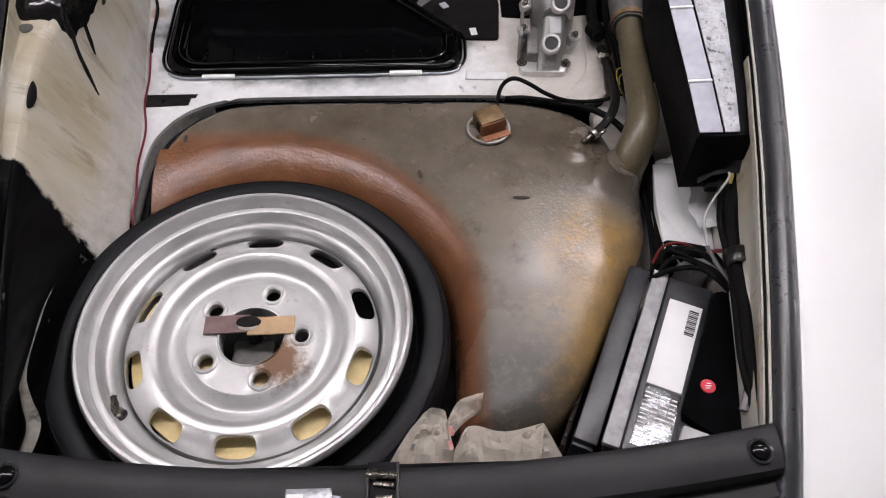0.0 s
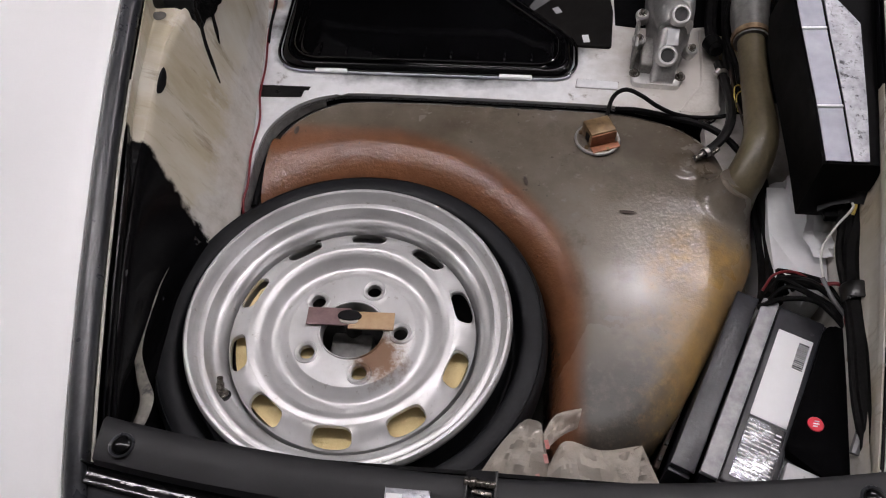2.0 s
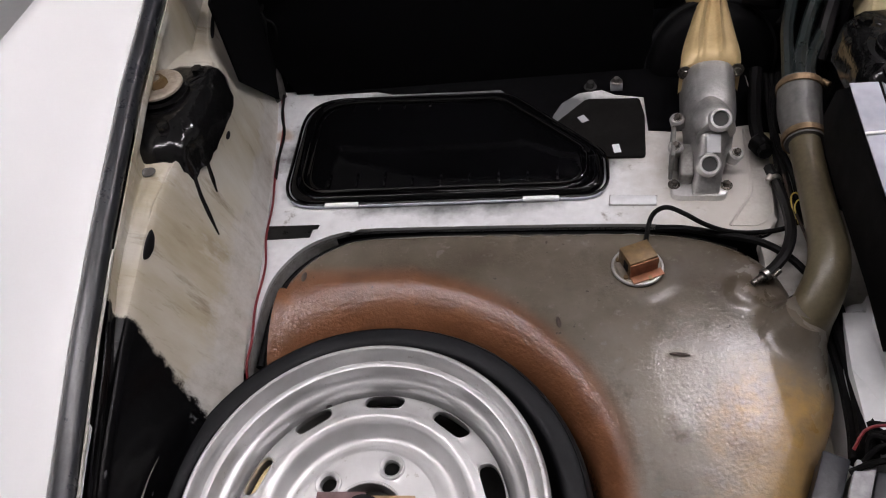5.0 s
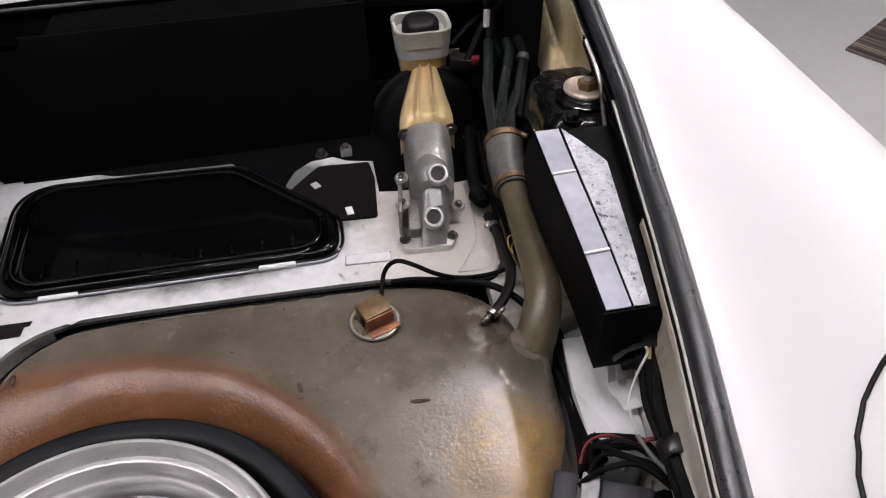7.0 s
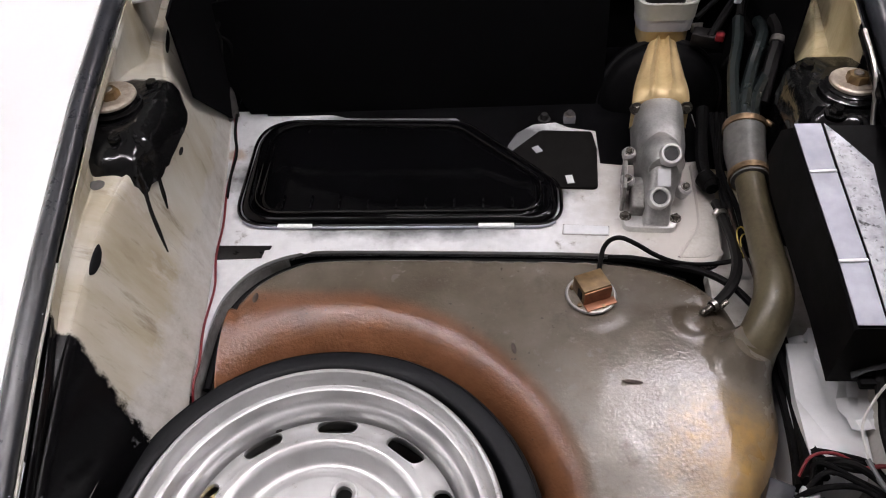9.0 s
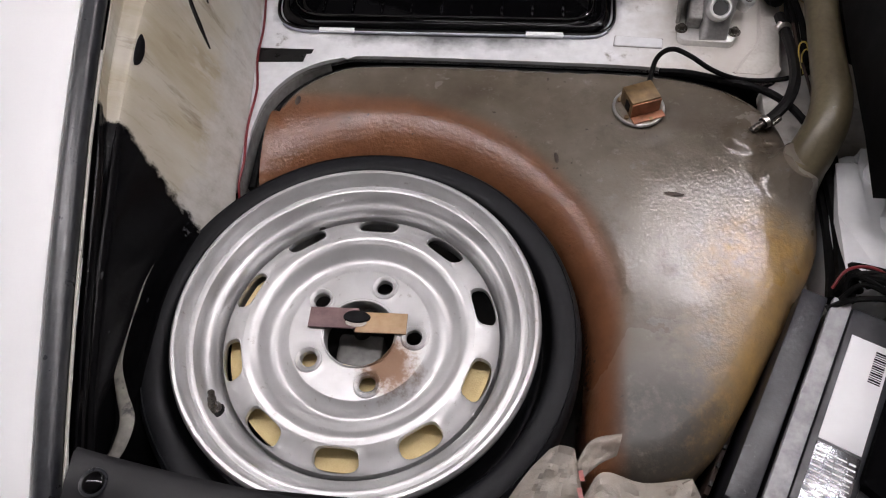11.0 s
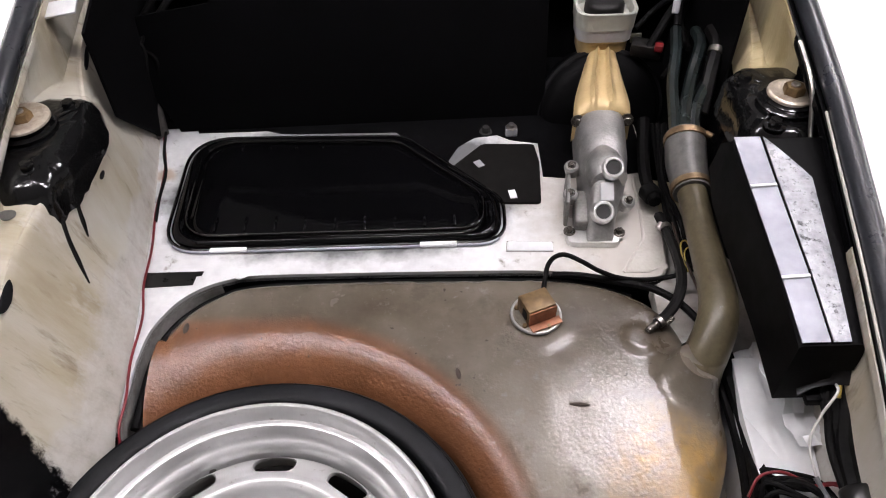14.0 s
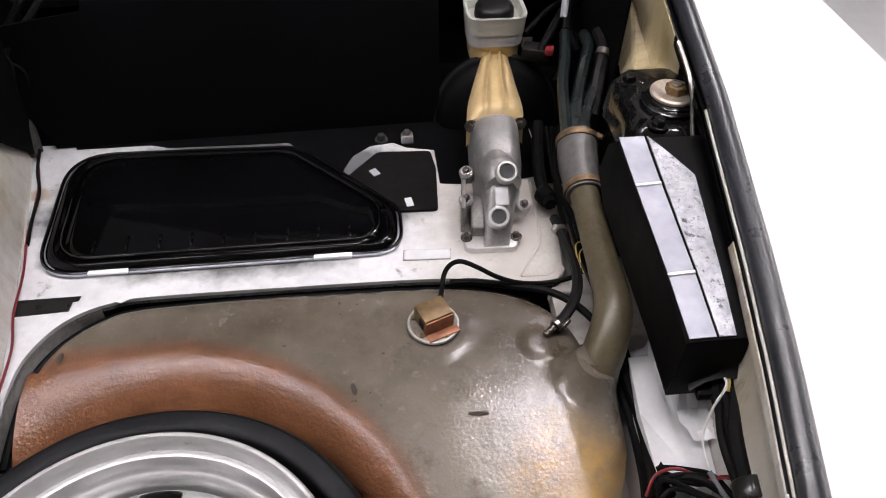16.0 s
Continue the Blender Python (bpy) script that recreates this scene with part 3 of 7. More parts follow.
def lathe_bm(profile, m=None, segs=48, bm=None, closed=False, arc=360.0):
    """Revolves (r, z) pairs about z."""
    b = bmesh.new()
    full = arc >= 359.9
    rings = []
    for i in range(segs if full else segs + 1):
        a = radians(arc) * i / segs
        rings.append([b.verts.new((r * math.cos(a), r * math.sin(a), z)) for r, z in profile])
    n = len(profile)
    for i in range(segs):
        p, q = rings[i], rings[(i + 1) % len(rings)]
        for j in range(n if closed else n - 1):
            k = (j + 1) % n
            b.faces.new((p[j], q[j], q[k], p[k]))
    bmesh.ops.remove_doubles(b, verts=b.verts, dist=1e-6)
    if m is not None:
        bmesh.ops.transform(b, matrix=m, verts=b.verts)
    return join(bm, b) if bm is not None else b


def rod_bm(a, bpt, r, segs=16, bevel=0.0, r2=None, bm=None):
    """A capped round bar from a to bpt, with chamfered ends."""
    a, bpt = Vector(a), Vector(bpt)
    d = bpt - a
    h = d.length
    r2 = r if r2 is None else r2
    c = bevel or min(r, h) * 0.12
    m = Matrix.Translation(a) @ d.to_track_quat("Z", "Y").to_matrix().to_4x4()
    return lathe_bm([(0, 0), (r - c, 0), (r, c), (r2, h - c), (r2 - c, h), (0, h)], m, segs, bm)


def smooth_path(pts, n=8, closed=False):
    """Catmull-Rom points through pts."""
    P = [Vector(p) for p in pts]
    out = []
    last = len(P) if closed else len(P) - 1
    for i in range(last):
        if closed:
            p0, p1, p2, p3 = P[i - 1], P[i], P[(i + 1) % len(P)], P[(i + 2) % len(P)]
        else:
            p1, p2 = P[i], P[i + 1]
            p0 = P[i - 1] if i else p1 * 2 - p2
            p3 = P[i + 2] if i + 2 < len(P) else p2 * 2 - p1
        for k in range(n):
            t = k / n
            out.append(0.5 * ((2 * p1) + (p2 - p0) * t + (2 * p0 - 5 * p1 + 4 * p2 - p3) * t * t + (3 * p1 - p0 - 3 * p2 + p3) * t ** 3))
    if not closed:
        out.append(P[-1].copy())
    return out


def tube_bm(pts, r, segs=10, n=8, bm=None, squash=1.0):
    """A capped tube along a smooth path; r is a radius or one per given point."""
    path = smooth_path(pts, n) if n > 1 else [Vector(p) for p in pts]
    radii = [r] * len(path)
    if isinstance(r, (list, tuple)):
        radii = [float(np.interp(i / (len(path) - 1), np.linspace(0, 1, len(r)), r)) for i in range(len(path))]
    b = bmesh.new()
    rings = []
    side = None
    for i, p in enumerate(path):
        d = (path[min(i + 1, len(path) - 1)] - path[max(i - 1, 0)]).normalized()
        if side is None:
            side = d.cross(Vector((0, 0, 1)))
            if side.length < 0.1:
                side = d.cross(Vector((0, 1, 0)))
        side = (side - d * side.dot(d)).normalized()
        up = d.cross(side)
        rings.append([b.verts.new(p + (side * math.cos(2 * math.pi * k / segs) + up * math.sin(2 * math.pi * k / segs) * squash) * radii[i]) for k in range(segs)])
    for i in range(len(rings) - 1):
        for k in range(segs):
            b.faces.new((rings[i][k], rings[i][(k + 1) % segs], rings[i + 1][(k + 1) % segs], rings[i + 1][k]))
    b.faces.new(rings[0][::-1])
    b.faces.new(rings[-1])
    return join(bm, b) if bm is not None else b


def sheet_bm(rows, thick=0.0015, flip=False):
    """A grid of points with a thickness along its normals."""
    b = bmesh.new()
    V = [[b.verts.new(p) for p in row] for row in rows]
    n, k = len(V), len(V[0])
    for i in range(n - 1):
        for j in range(k - 1):
            b.faces.new((V[i][j], V[i][j + 1], V[i + 1][j + 1], V[i + 1][j]))
    b.normal_update()
    if thick:
        U = [[b.verts.new(v.co - v.normal * thick) for v in row] for row in V]
        for i in range(n - 1):
            for j in range(k - 1):
                b.faces.new((U[i][j], U[i + 1][j], U[i + 1][j + 1], U[i][j + 1]))
        rim = [(0, j) for j in range(k)] + [(i, k - 1) for i in range(1, n)] + [(n - 1, j) for j in range(k - 2, -1, -1)] + [(i, 0) for i in range(n - 2, 0, -1)]
        for (a, c), (d, e) in zip(rim, rim[1:] + rim[:1]):
            b.faces.new((V[a][c], U[a][c], U[d][e], V[d][e]))
    return b


def prism_bm(outline, z0, z1, bevel=0.0, m=None, bm=None, seg=2):
    """An outline (x, y) raised from z0 to z1, with its upper rim rounded."""
    b = bmesh.new()
    n = len(outline)
    lo = [b.verts.new((x, y, z0)) for x, y in outline]
    hi = [b.verts.new((x, y, z1)) for x, y in outline]
    b.faces.new(lo[::-1])
    top = b.faces.new(hi)
    for i in range(n):
        b.faces.new((lo[i], lo[(i + 1) % n], hi[(i + 1) % n], hi[i]))
    if bevel:
        bmesh.ops.bevel(b, geom=list(top.edges), offset=bevel, segments=seg, profile=0.5, affect="EDGES")
    b.normal_update()
    bmesh.ops.triangulate(b, faces=[f for f in b.faces if len(f.verts) > 4])
    if m is not None:
        bmesh.ops.transform(b, matrix=m, verts=b.verts)
    return join(bm, b) if bm is not None else b


def rounded(pts, r, n=6):
    """A polygon with its corners rounded; r is one radius or one per corner."""
    out = []
    P = [Vector(p) for p in pts]
    for i, p in enumerate(P):
        rr = r[i] if isinstance(r, (list, tuple)) else r
        a, c = (P[i - 1] - p), (P[(i + 1) % len(P)] - p)
        if rr <= 0:
            out.append(p.copy())
            continue
        half = a.angle(c) / 2
        d = min(rr / math.tan(half), a.length * 0.49, c.length * 0.49)
        p1, p2 = p + a.normalized() * d, p + c.normalized() * d
        for k in range(n + 1):
            t = k / n
            out.append(p1 * (1 - t) ** 2 + p * 2 * t * (1 - t) + p2 * t * t)
    return [(v.x, v.y) for v in out]


def tilt_to(at, normal, spin=0.0):
    """A frame at a place whose z looks along normal."""
    return Matrix.Translation(at) @ Vector(normal).to_track_quat("Z", "Y").to_matrix().to_4x4() @ pose(0, 0, 0, 0, 0, spin)


def bolt_bm(at, normal, r=0.006, h=0.004, washer=1.6):
    """A hexagon head on a washer."""
    m = tilt_to(at, normal)
    b = lathe_bm([(0, 0), (r * washer, 0), (r * washer, h * 0.3), (r * 1.05, h * 0.35)], m, 16)
    return lathe_bm([(r, h * 0.3), (r, h * 1.1), (r * 0.85, h * 1.3), (0, h * 1.3)], m, 6, b)


# ---- garage ----
def room():
    X0, X1, Y0, Y1, H = -3.2, 4.2, -4.0, 5.0, 2.8
    b = box_bm((X1 - X0 + 0.4, Y1 - Y0 + 0.4, 0.1), pose((X0 + X1) / 2, (Y0 + Y1) / 2, -0.05))
    structure("floor", b, M["concrete_floor"], "pale grey painted garage floor, slightly glossy", "floor")
    structure("ceiling", box_bm((X1 - X0 + 0.4, Y1 - Y0 + 0.4, 0.1), pose((X0 + X1) / 2, (Y0 + Y1) / 2, H + 0.05)), M["wall_paint"], "plain white garage ceiling", "ceiling")
    for n, sx, sy, x, y in (("wall_west", 0.1, Y1 - Y0, X0 - 0.05, (Y0 + Y1) / 2), ("wall_east", 0.1, Y1 - Y0, X1 + 0.05, (Y0 + Y1) / 2),
                            ("wall_north", X1 - X0 + 0.2, 0.1, (X0 + X1) / 2, Y1 + 0.05), ("wall_south", X1 - X0 + 0.2, 0.1, (X0 + X1) / 2, Y0 - 0.05)):
        structure(n, box_bm((sx, sy, H), pose(x, y, H / 2)), M["wall_paint"], "plain white garage wall", "wall")
    # unseen batten lamps under the ceiling; last two added to brighten wing and floor
    first = None
    for x, y in ((-0.85, 0.30), (0.18, 0.30), (1.21, 0.30), (1.21, 1.45), (-1.88, 0.30), (2.60, 0.90)):
        if first is None:
            first = thing("ceiling_light", (x, y, H), "white twin fluorescent batten lamp on the ceiling, out of view", "ceiling lamp", "garage lamps")
            part("housing", box_bm((0.95, 0.16, 0.04), pose(x, y, H - 0.02), 0.006), M["label_white"], first)
            for dy in (-0.045, 0.045):
                part("tube", rod_bm((x - 0.45, y + dy, H - 0.06), (x + 0.45, y + dy, H - 0.06), 0.019, 14), M["tube_glow"], first, "glowing fluorescent tube")
        else:
            copy_thing(first, pose(x, y, H))


# ---- the car's shell ----
WY = (-0.60, -0.35, -0.275, -0.15, -0.04, 0.13, 0.25, 0.47, 0.62, 0.80, 1.2, 1.8)
WW = (0.395, 0.405, 0.418, 0.443, 0.463, 0.490, 0.505, 0.526, 0.532, 0.540, 0.55, 0.55)


def half(y):
    """Half width of the boot opening at y."""
    return float(np.interp(y, WY, WW))


def edge_z(y):
    """Height of the boot opening's edge at y."""
    return 0.775 + 0.24 * min(y, 0.9) - (0.0 if y > -0.2 else (y + 0.2) ** 2 * 1.2)


def fender_rows(s):
    U = (0.0, 0.008, 0.03, 0.07, 0.13, 0.22, 0.33, 0.47, 0.60, 0.72, 0.82, 0.90, 0.96, 0.99, 1.0, 1.0, 0.985)
    D = (-0.012, 0.0, -0.003, -0.004, 0.002, 0.014, 0.026, 0.034, 0.032, 0.018, -0.010, -0.048, -0.10, -0.17, -0.26, -0.40, -0.56)
    rows = []
    ys = [-0.285 + 0.04 * i for i in range(46)]
    for y in ys:
        w = half(y)
        out = 0.92 - 0.20 * max(y, 0.0) - 0.22 * max(0.0, -(y - 0.02) / 0.3) ** 2
        span = out - w
        crest = max(0.0, 0.10 - 0.13 * abs(y - 0.05))      # the wing stands above the sloping bonnet edge
        row = []
        for u, d in zip(U, D):
            back = 0.17 * (u ** 2.2) * max(0.0, 1 - (y + 0.285) / 0.30)
            row.append((CX + s * (w + u * span), y + back, edge_z(y) + d + crest * math.sin(math.pi * u ** 1.1) ** 1.5 * (u < 1) - 0.10 * max(0.0, y) * u - 0.02 * max(0.0, -(y + 0.1) / 0.2) * u))
        rows.append(row)
    return rows


def wheelhouse_rows(s):
    """From the floor fold up over the ridge to the flange of the opening."""
    Y = (-0.26, -0.12, 0.02, 0.14, 0.20, 0.26, 0.33, 0.39, 0.43, 0.48, 0.53, 0.58, 0.63, 0.68, 0.76, 0.86, 0.98)
    fold = (0.330, 0.345, 0.358, 0.366, 0.370, 0.376, 0.384, 0.392, 0.398, 0.404, 0.411, 0.419, 0.428, 0.437, 0.453, 0.470, 0.485)
    mid = (0.372, 0.392, 0.405, 0.410, 0.413, 0.418, 0.424, 0.426, 0.425, 0.424, 0.425, 0.432, 0.446, 0.460, 0.475, 0.488, 0.498)
    rid = (0.382, 0.412, 0.432, 0.444, 0.448, 0.452, 0.456, 0.452, 0.442, 0.434, 0.434, 0.444, 0.464, 0.482, 0.496, 0.504, 0.510)
    zr = (0.66, 0.70, 0.735, 0.765, 0.778, 0.79, 0.80, 0.805, 0.81, 0.815, 0.815, 0.815, 0.815, 0.82, 0.84, 0.86, 0.88)
    rows = []
    YY = np.linspace(Y[0], Y[-1], 64)
    for y in YY:
        f, md, r, z = (float(np.interp(y, Y, v)) for v in (fold, mid, rid, zr))
        e = half(y) - 0.034 + (0.008 * min(1.0, max(0.0, (y - 0.12) / 0.08)) if s < 0 else 0.0)
        ez = edge_z(y) - 0.012
        zb = FLOOR_Z if y > 0.2 else FLOOR_Z - min(0.10, (0.2 - y) * 0.5)
        tw = max(0.0, 1 - abs(y - 0.52) / 0.12) ** 0.5 if abs(y - 0.52) < 0.12 else 0.0
        shelf = (min(half(y) - 0.006, e + 0.030 * tw), z + 0.016 + 0.010 * tw)
        raw = [(f, zb + 0.001), (f + 0.004, zb + 0.012), (md, (zb + z) * 0.5), (r, z), (r + 0.010, z + 0.010), (r + 0.022, z + 0.014), shelf, (max(e, shelf[0] - 0.004), (z + ez) / 2 + 0.012), (e, ez - 0.012), (e, ez)]
        if s > 0 and y < 0.44:
            # the right-hand pocket: a cream wall that leans out under the flange
            k = min(1.0, (0.44 - y) / 0.08)
            pocket = [(e - 0.012, 0.50), (e - 0.010, 0.54), (e - 0.007, 0.58), (e - 0.003, 0.63), (e + 0.001, 0.665), (e + 0.005, 0.695), (e + 0.009, ez - 0.06), (e + 0.007, ez - 0.030), (e, ez - 0.014), (e, ez)]
            raw = [(a[0] + (c[0] - a[0]) * k, a[1] + (c[1] - a[1]) * k) for a, c in zip(raw[:-1] if len(raw) > 10 else raw, pocket)]
        row = smooth_path([(h, 0, zz) for h, zz in raw], 4)
        rows.append([(CX + s * p.x, y, p.z) for p in row])
    return rows


def build_car():
    car = thing("car", (CX, 0.4, 0.0), "white classic coupe with its empty front boot open", "car")
    for s, nm in ((-1, "left"), (1, "right")):
        fen = part("fender", sheet_bm(fender_rows(s), 0.003), M["white_paint"], car, "glossy white front fender")
        wh = part("wheelhouse", sheet_bm(wheelhouse_rows(s), 0.002), M["cream"], car, "dirty cream inner wheelhouse with black sprayed front")
        pts = [(CX + s * (half(y) - 0.0135), y, edge_z(y) - 0.002) for y in np.linspace(-0.27, 1.0, 34)]
        part("weatherstrip", tube_bm(pts, 0.0130, 12, 1), M["seal"], car, "black rubber boot seal")
        pts = [(CX + s * (half(y) - 0.0285), y, edge_z(y) - 0.006) for y in np.linspace(-0.25, 0.24 if s < 0 else 0.46, 24)]
        part("flange", tube_bm(pts, 0.0019, 8, 1), M["flange_paint"], car, "thin cream sheet flange")
        rows = [[(CX + s * (half(y) - (0.024 if s < 0 else 0.031)), y, edge_z(y) - 0.006), (CX + s * (half(y) - 0.018), y, edge_z(y) - 0.016), (CX + s * (half(y) + 0.002), y, edge_z(y) - 0.014)] for y in np.linspace(-0.27, 1.0, 34)]
        part("gutter", sheet_bm(rows, 0.002), M["wet_black"], car)
        # headlamp: seam, painted bezel, lens
        rows = fender_rows(s)
        flat = [Vector(p) for r in rows[:14] for p in r]

        def wing_z(x, y):
            """Height of the wing's skin at a place."""
            near = sorted(flat, key=lambda p: (p.x - x) ** 2 + (p.y - y) ** 2)[:4]
            ws = [1 / ((p.x - x) ** 2 + (p.y - y) ** 2 + 1e-5) for p in near]
            return sum(p.z * w for p, w in zip(near, ws)) / sum(ws)
        ring = []
        for k in range(40):
            a = radians(62 + 236 * k / 39)
            x = 0.646 + 0.112 * math.cos(a)
            y = -0.135 + 0.140 * math.sin(a) + 0.03 * math.cos(a - 1.6)
            xx = CX + s * x
            ring.append((xx, y, wing_z(xx, y) + 0.0040))
        lamp = part("headlight", lathe_bm([(0.100, -0.03), (0.099, -0.004), (0.093, 0.002), (0.086, 0.003), (0.082, -0.002)], tilt_to((CX + s * 0.670, -0.165, 0.655), (s * 0.06, -0.93, 0.36)), 56), M["white_paint"], car, "round white headlamp bezel")
        part("seam", tube_bm(ring, 0.0026, 8, 1), M["rubber"], lamp, "dark rubber seam round the headlamp")
        part("lens", lathe_bm([(0.084, -0.002), (0.07, 0.010), (0.045, 0.018), (0.0, 0.022)], tilt_to((CX + s * 0.670, -0.165, 0.655), (s * 0.06, -0.93, 0.36)), 40), M["glass"], lamp)
        # road wheel that carries the nose
        wx = CX + s * 0.68
        tyre = part("wheel", lathe_bm([(0.20, -0.085), (0.27, -0.095), (0.305, -0.07), (0.31, 0.0), (0.305, 0.07), (0.27, 0.095), (0.20, 0.085)], pose(wx, 0.55, 0.31, 0, 90, 0), 48, None, True), M["tyre"], car, "road tyre")
        part("hub", lathe_bm([(0.0, -0.05), (0.2, -0.08), (0.2, 0.08), (0.0, 0.05)], pose(wx, 0.55, 0.31, 0, 90, 0), 36), M["rim_paint"], tyre)
    # luggage floor: a raised panel round the tank well
    front = [(-0.30, 0.20), (-0.188, 0.20), (-0.192, 0.30), (-0.186, 0.352), (-0.165, 0.395), (-0.135, 0.424), (-0.095, 0.441), (-0.04, 0.448), (0.22, 0.446), (0.37, 0.441), (0.47, 0.425), (0.505, 0.424), (0.525, 0.432), (0.535, 0.45)]
    front = front[:2] + [(p.x, p.y) for p in smooth_path([(x, y, 0) for x, y in front[2:]], 4)]
    outline = front + [(0.548, 0.60), (0.55, 1.0), (-0.31, 1.0)]
    part("floor_panel", prism_bm(outline, FLOOR_Z - 0.012, FLOOR_Z, 0.005), M["floor_paint"], car, "white painted luggage floor panel, darker round the lid")
    # past the crease the falling edge's shade is coloured grey, with brown dirt
    past_crease = [(0.468, 0.4345), (0.490, 0.470), (0.507, 0.498), (0.513, 0.535), (0.517, 0.585), (0.520, 0.637), (0.539, 0.637), (0.5385, 0.59), (0.528, 0.458), (0.518, 0.441), (0.504, 0.433)]
    part("floor_channel", prism_bm(past_crease, FLOOR_Z + 0.0002, FLOOR_Z + 0.0010), M["crease_grey"], car, "greyer strip past the floor crease, its shade and brown dirt")
    part("floor_crease", tube_bm([(x, y, FLOOR_Z - 0.0008) for x, y in past_crease[:6]], 0.0030, 8, 6), M["floor_paint"], car, "pressed crease in the luggage floor")
    side = [(0.505, 0.30), (0.69, 0.30), (0.69, 1.0), (0.52, 1.0)]
    part("side_floor", prism_bm(side, FLOOR_Z - 0.040, FLOOR_Z - 0.018, 0.003), M["cream"], car, "dirty cream lower floor beside the panel")
    side = [(0.545, -0.05), (0.69, -0.05), (0.69, 0.30), (0.545, 0.30)]
    part("side_shelf", prism_bm(side, 0.50, 0.515, 0.003), M["floor_paint"], car)
    # black sheets added for the dark of the recess behind each wheelhouse
    for s in (-1, 1):
        y0 = 0.640 if s < 0 else 0.685
        rows = [[(CX + s * (0.446 + 0.05 * (y - y0) if s < 0 else 0.462 + 0.02 * (y - 0.7)), y, z) for z in np.linspace(max(0.60, 0.772 - 1.05 * (y - y0)) if s < 0 else 0.60, edge_z(y) - 0.02, 8)] for y in np.linspace(y0, 1.0, 12)]
        part("recess_sheet", sheet_bm(rows, 0.004), M["felt"], car, "black sheet standing for the dark recess")
    wall = [[(x, y, FLOOR_Z - 0.006), (x, y, 0.44)] for x, y in front[1:-1]]
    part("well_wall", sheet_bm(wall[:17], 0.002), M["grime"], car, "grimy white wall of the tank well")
    # near-black puts the shade of the gap into the rear wall's colour
    part("well_wall", sheet_bm(wall[16:], 0.002), M["box_black"], car, "rear wall of the tank well, its gap shade in the black")
    part("well_floor", box_bm((1.0, 0.80, 0.012), pose(CX, 0.10, 0.44)), M["dark_metal"], car, "dark well floor under tank and wheel")
    part("firewall", box_bm((1.06, 0.012, 0.52), pose(CX, 1.0, 0.69)), M["felt"], car, "black lined bulkhead")
    # nose: crossmember, trim lip, gutter, bumper top
    def bow(x):
        return ((x - CX) / 0.41) ** 2
    xs = np.linspace(CX - 0.405, CX + 0.405, 36)
    xl = np.linspace(CX - 0.388, CX + 0.405, 36)
    rear = {x: -0.178 - 0.038 * (1 - bow(x)) for x in xl}
    lip = [[(x, rear[x], 0.700), (x, rear[x], 0.742), (x, rear[x] - 0.006, 0.746), (x, -0.212 - 0.027 * (1 - bow(x)), 0.7445),
            (x, -0.224 - 0.034 * (1 - bow(x)), 0.740), (x, -0.227 - 0.036 * (1 - bow(x)), 0.731)] for x in xl]
    part("lip_trim", sheet_bm(lip, 0.003), M["black_plastic"], car, "black plastic trim over the front crossmember")
    gut = [[(x, -0.226 - 0.036 * (1 - bow(x)), 0.728), (x, -0.2275 - 0.036 * (1 - bow(x)), 0.7205), (x, -0.2300 - 0.036 * (1 - bow(x)), 0.7190), (x, -0.2325 - 0.036 * (1 - bow(x)), 0.7188), (x, -0.2385 - 0.036 * (1 - bow(x)), 0.7190),
            (x, -0.2425 - 0.036 * (1 - bow(x)), 0.7196), (x, -0.2445 - 0.036 * (1 - bow(x)), 0.7190), (x, -0.2450 - 0.036 * (1 - bow(x)), 0.70)] for x in np.linspace(CX - 0.42, CX + 0.42, 60)]
    part("nose_gutter", sheet_bm(gut, 0.002), M["gutter_wet"], car, "wet-looking black painted gutter at the nose")
    pan = [[(x, -0.243 - 0.036 * (1 - bow(x)), 0.712), (x, -0.250 - 0.038 * (1 - bow(x)), 0.711), (x, -0.262 - 0.041 * (1 - bow(x)), 0.704), (x, -0.268 - 0.044 * (1 - bow(x)), 0.695), (x, -0.270 - 0.045 * (1 - bow(x)), 0.66)] for x in np.linspace(CX - 0.42, CX + 0.42, 40)]
    part("nose_panel", sheet_bm(pan, 0.003), M["nose_panel"], car, "satin black nose panel below the gutter")
    bx = np.linspace(CX - 0.80, CX + 0.80, 60)
    def nose(x):
        u = abs(x - CX) / 0.80
        return 0.14 * u ** 2.5
    top = [[(x, -0.290 + 0.8 * nose(x), 0.672), (x, -0.32 + 0.9 * nose(x), 0.680), (x, -0.37 + nose(x), 0.681), (x, -0.41 + nose(x), 0.668), (x, -0.415 + nose(x), 0.63)] for x in bx]
    part("bumper_bellows", sheet_bm(top, 0.004), M["rubber"], car, "black rubber filler between nose and bumper")
    bmp = [[(x, -0.412 + nose(x), 0.64), (x, -0.445 + nose(x), 0.638), (x, -0.480 + nose(x), 0.625), (x, -0.495 + nose(x), 0.59), (x, -0.495 + nose(x), 0.50), (x, -0.455 + nose(x), 0.30)] for x in bx]
    part("bumper", sheet_bm(bmp, 0.004), M["white_paint"], car, "white front bumper")
    cr = [[(x, -0.20, 0.70), (x, -0.19, 0.60), (x, -0.185, 0.45)] for x in xs]
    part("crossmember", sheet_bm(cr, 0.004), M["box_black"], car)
    # cowl, intake grille, windscreen foot
    def cowl(x):
        return 0.05 * ((x - CX) / 0.53) ** 2
    cx = np.linspace(CX - 0.54, CX + 0.54, 40)
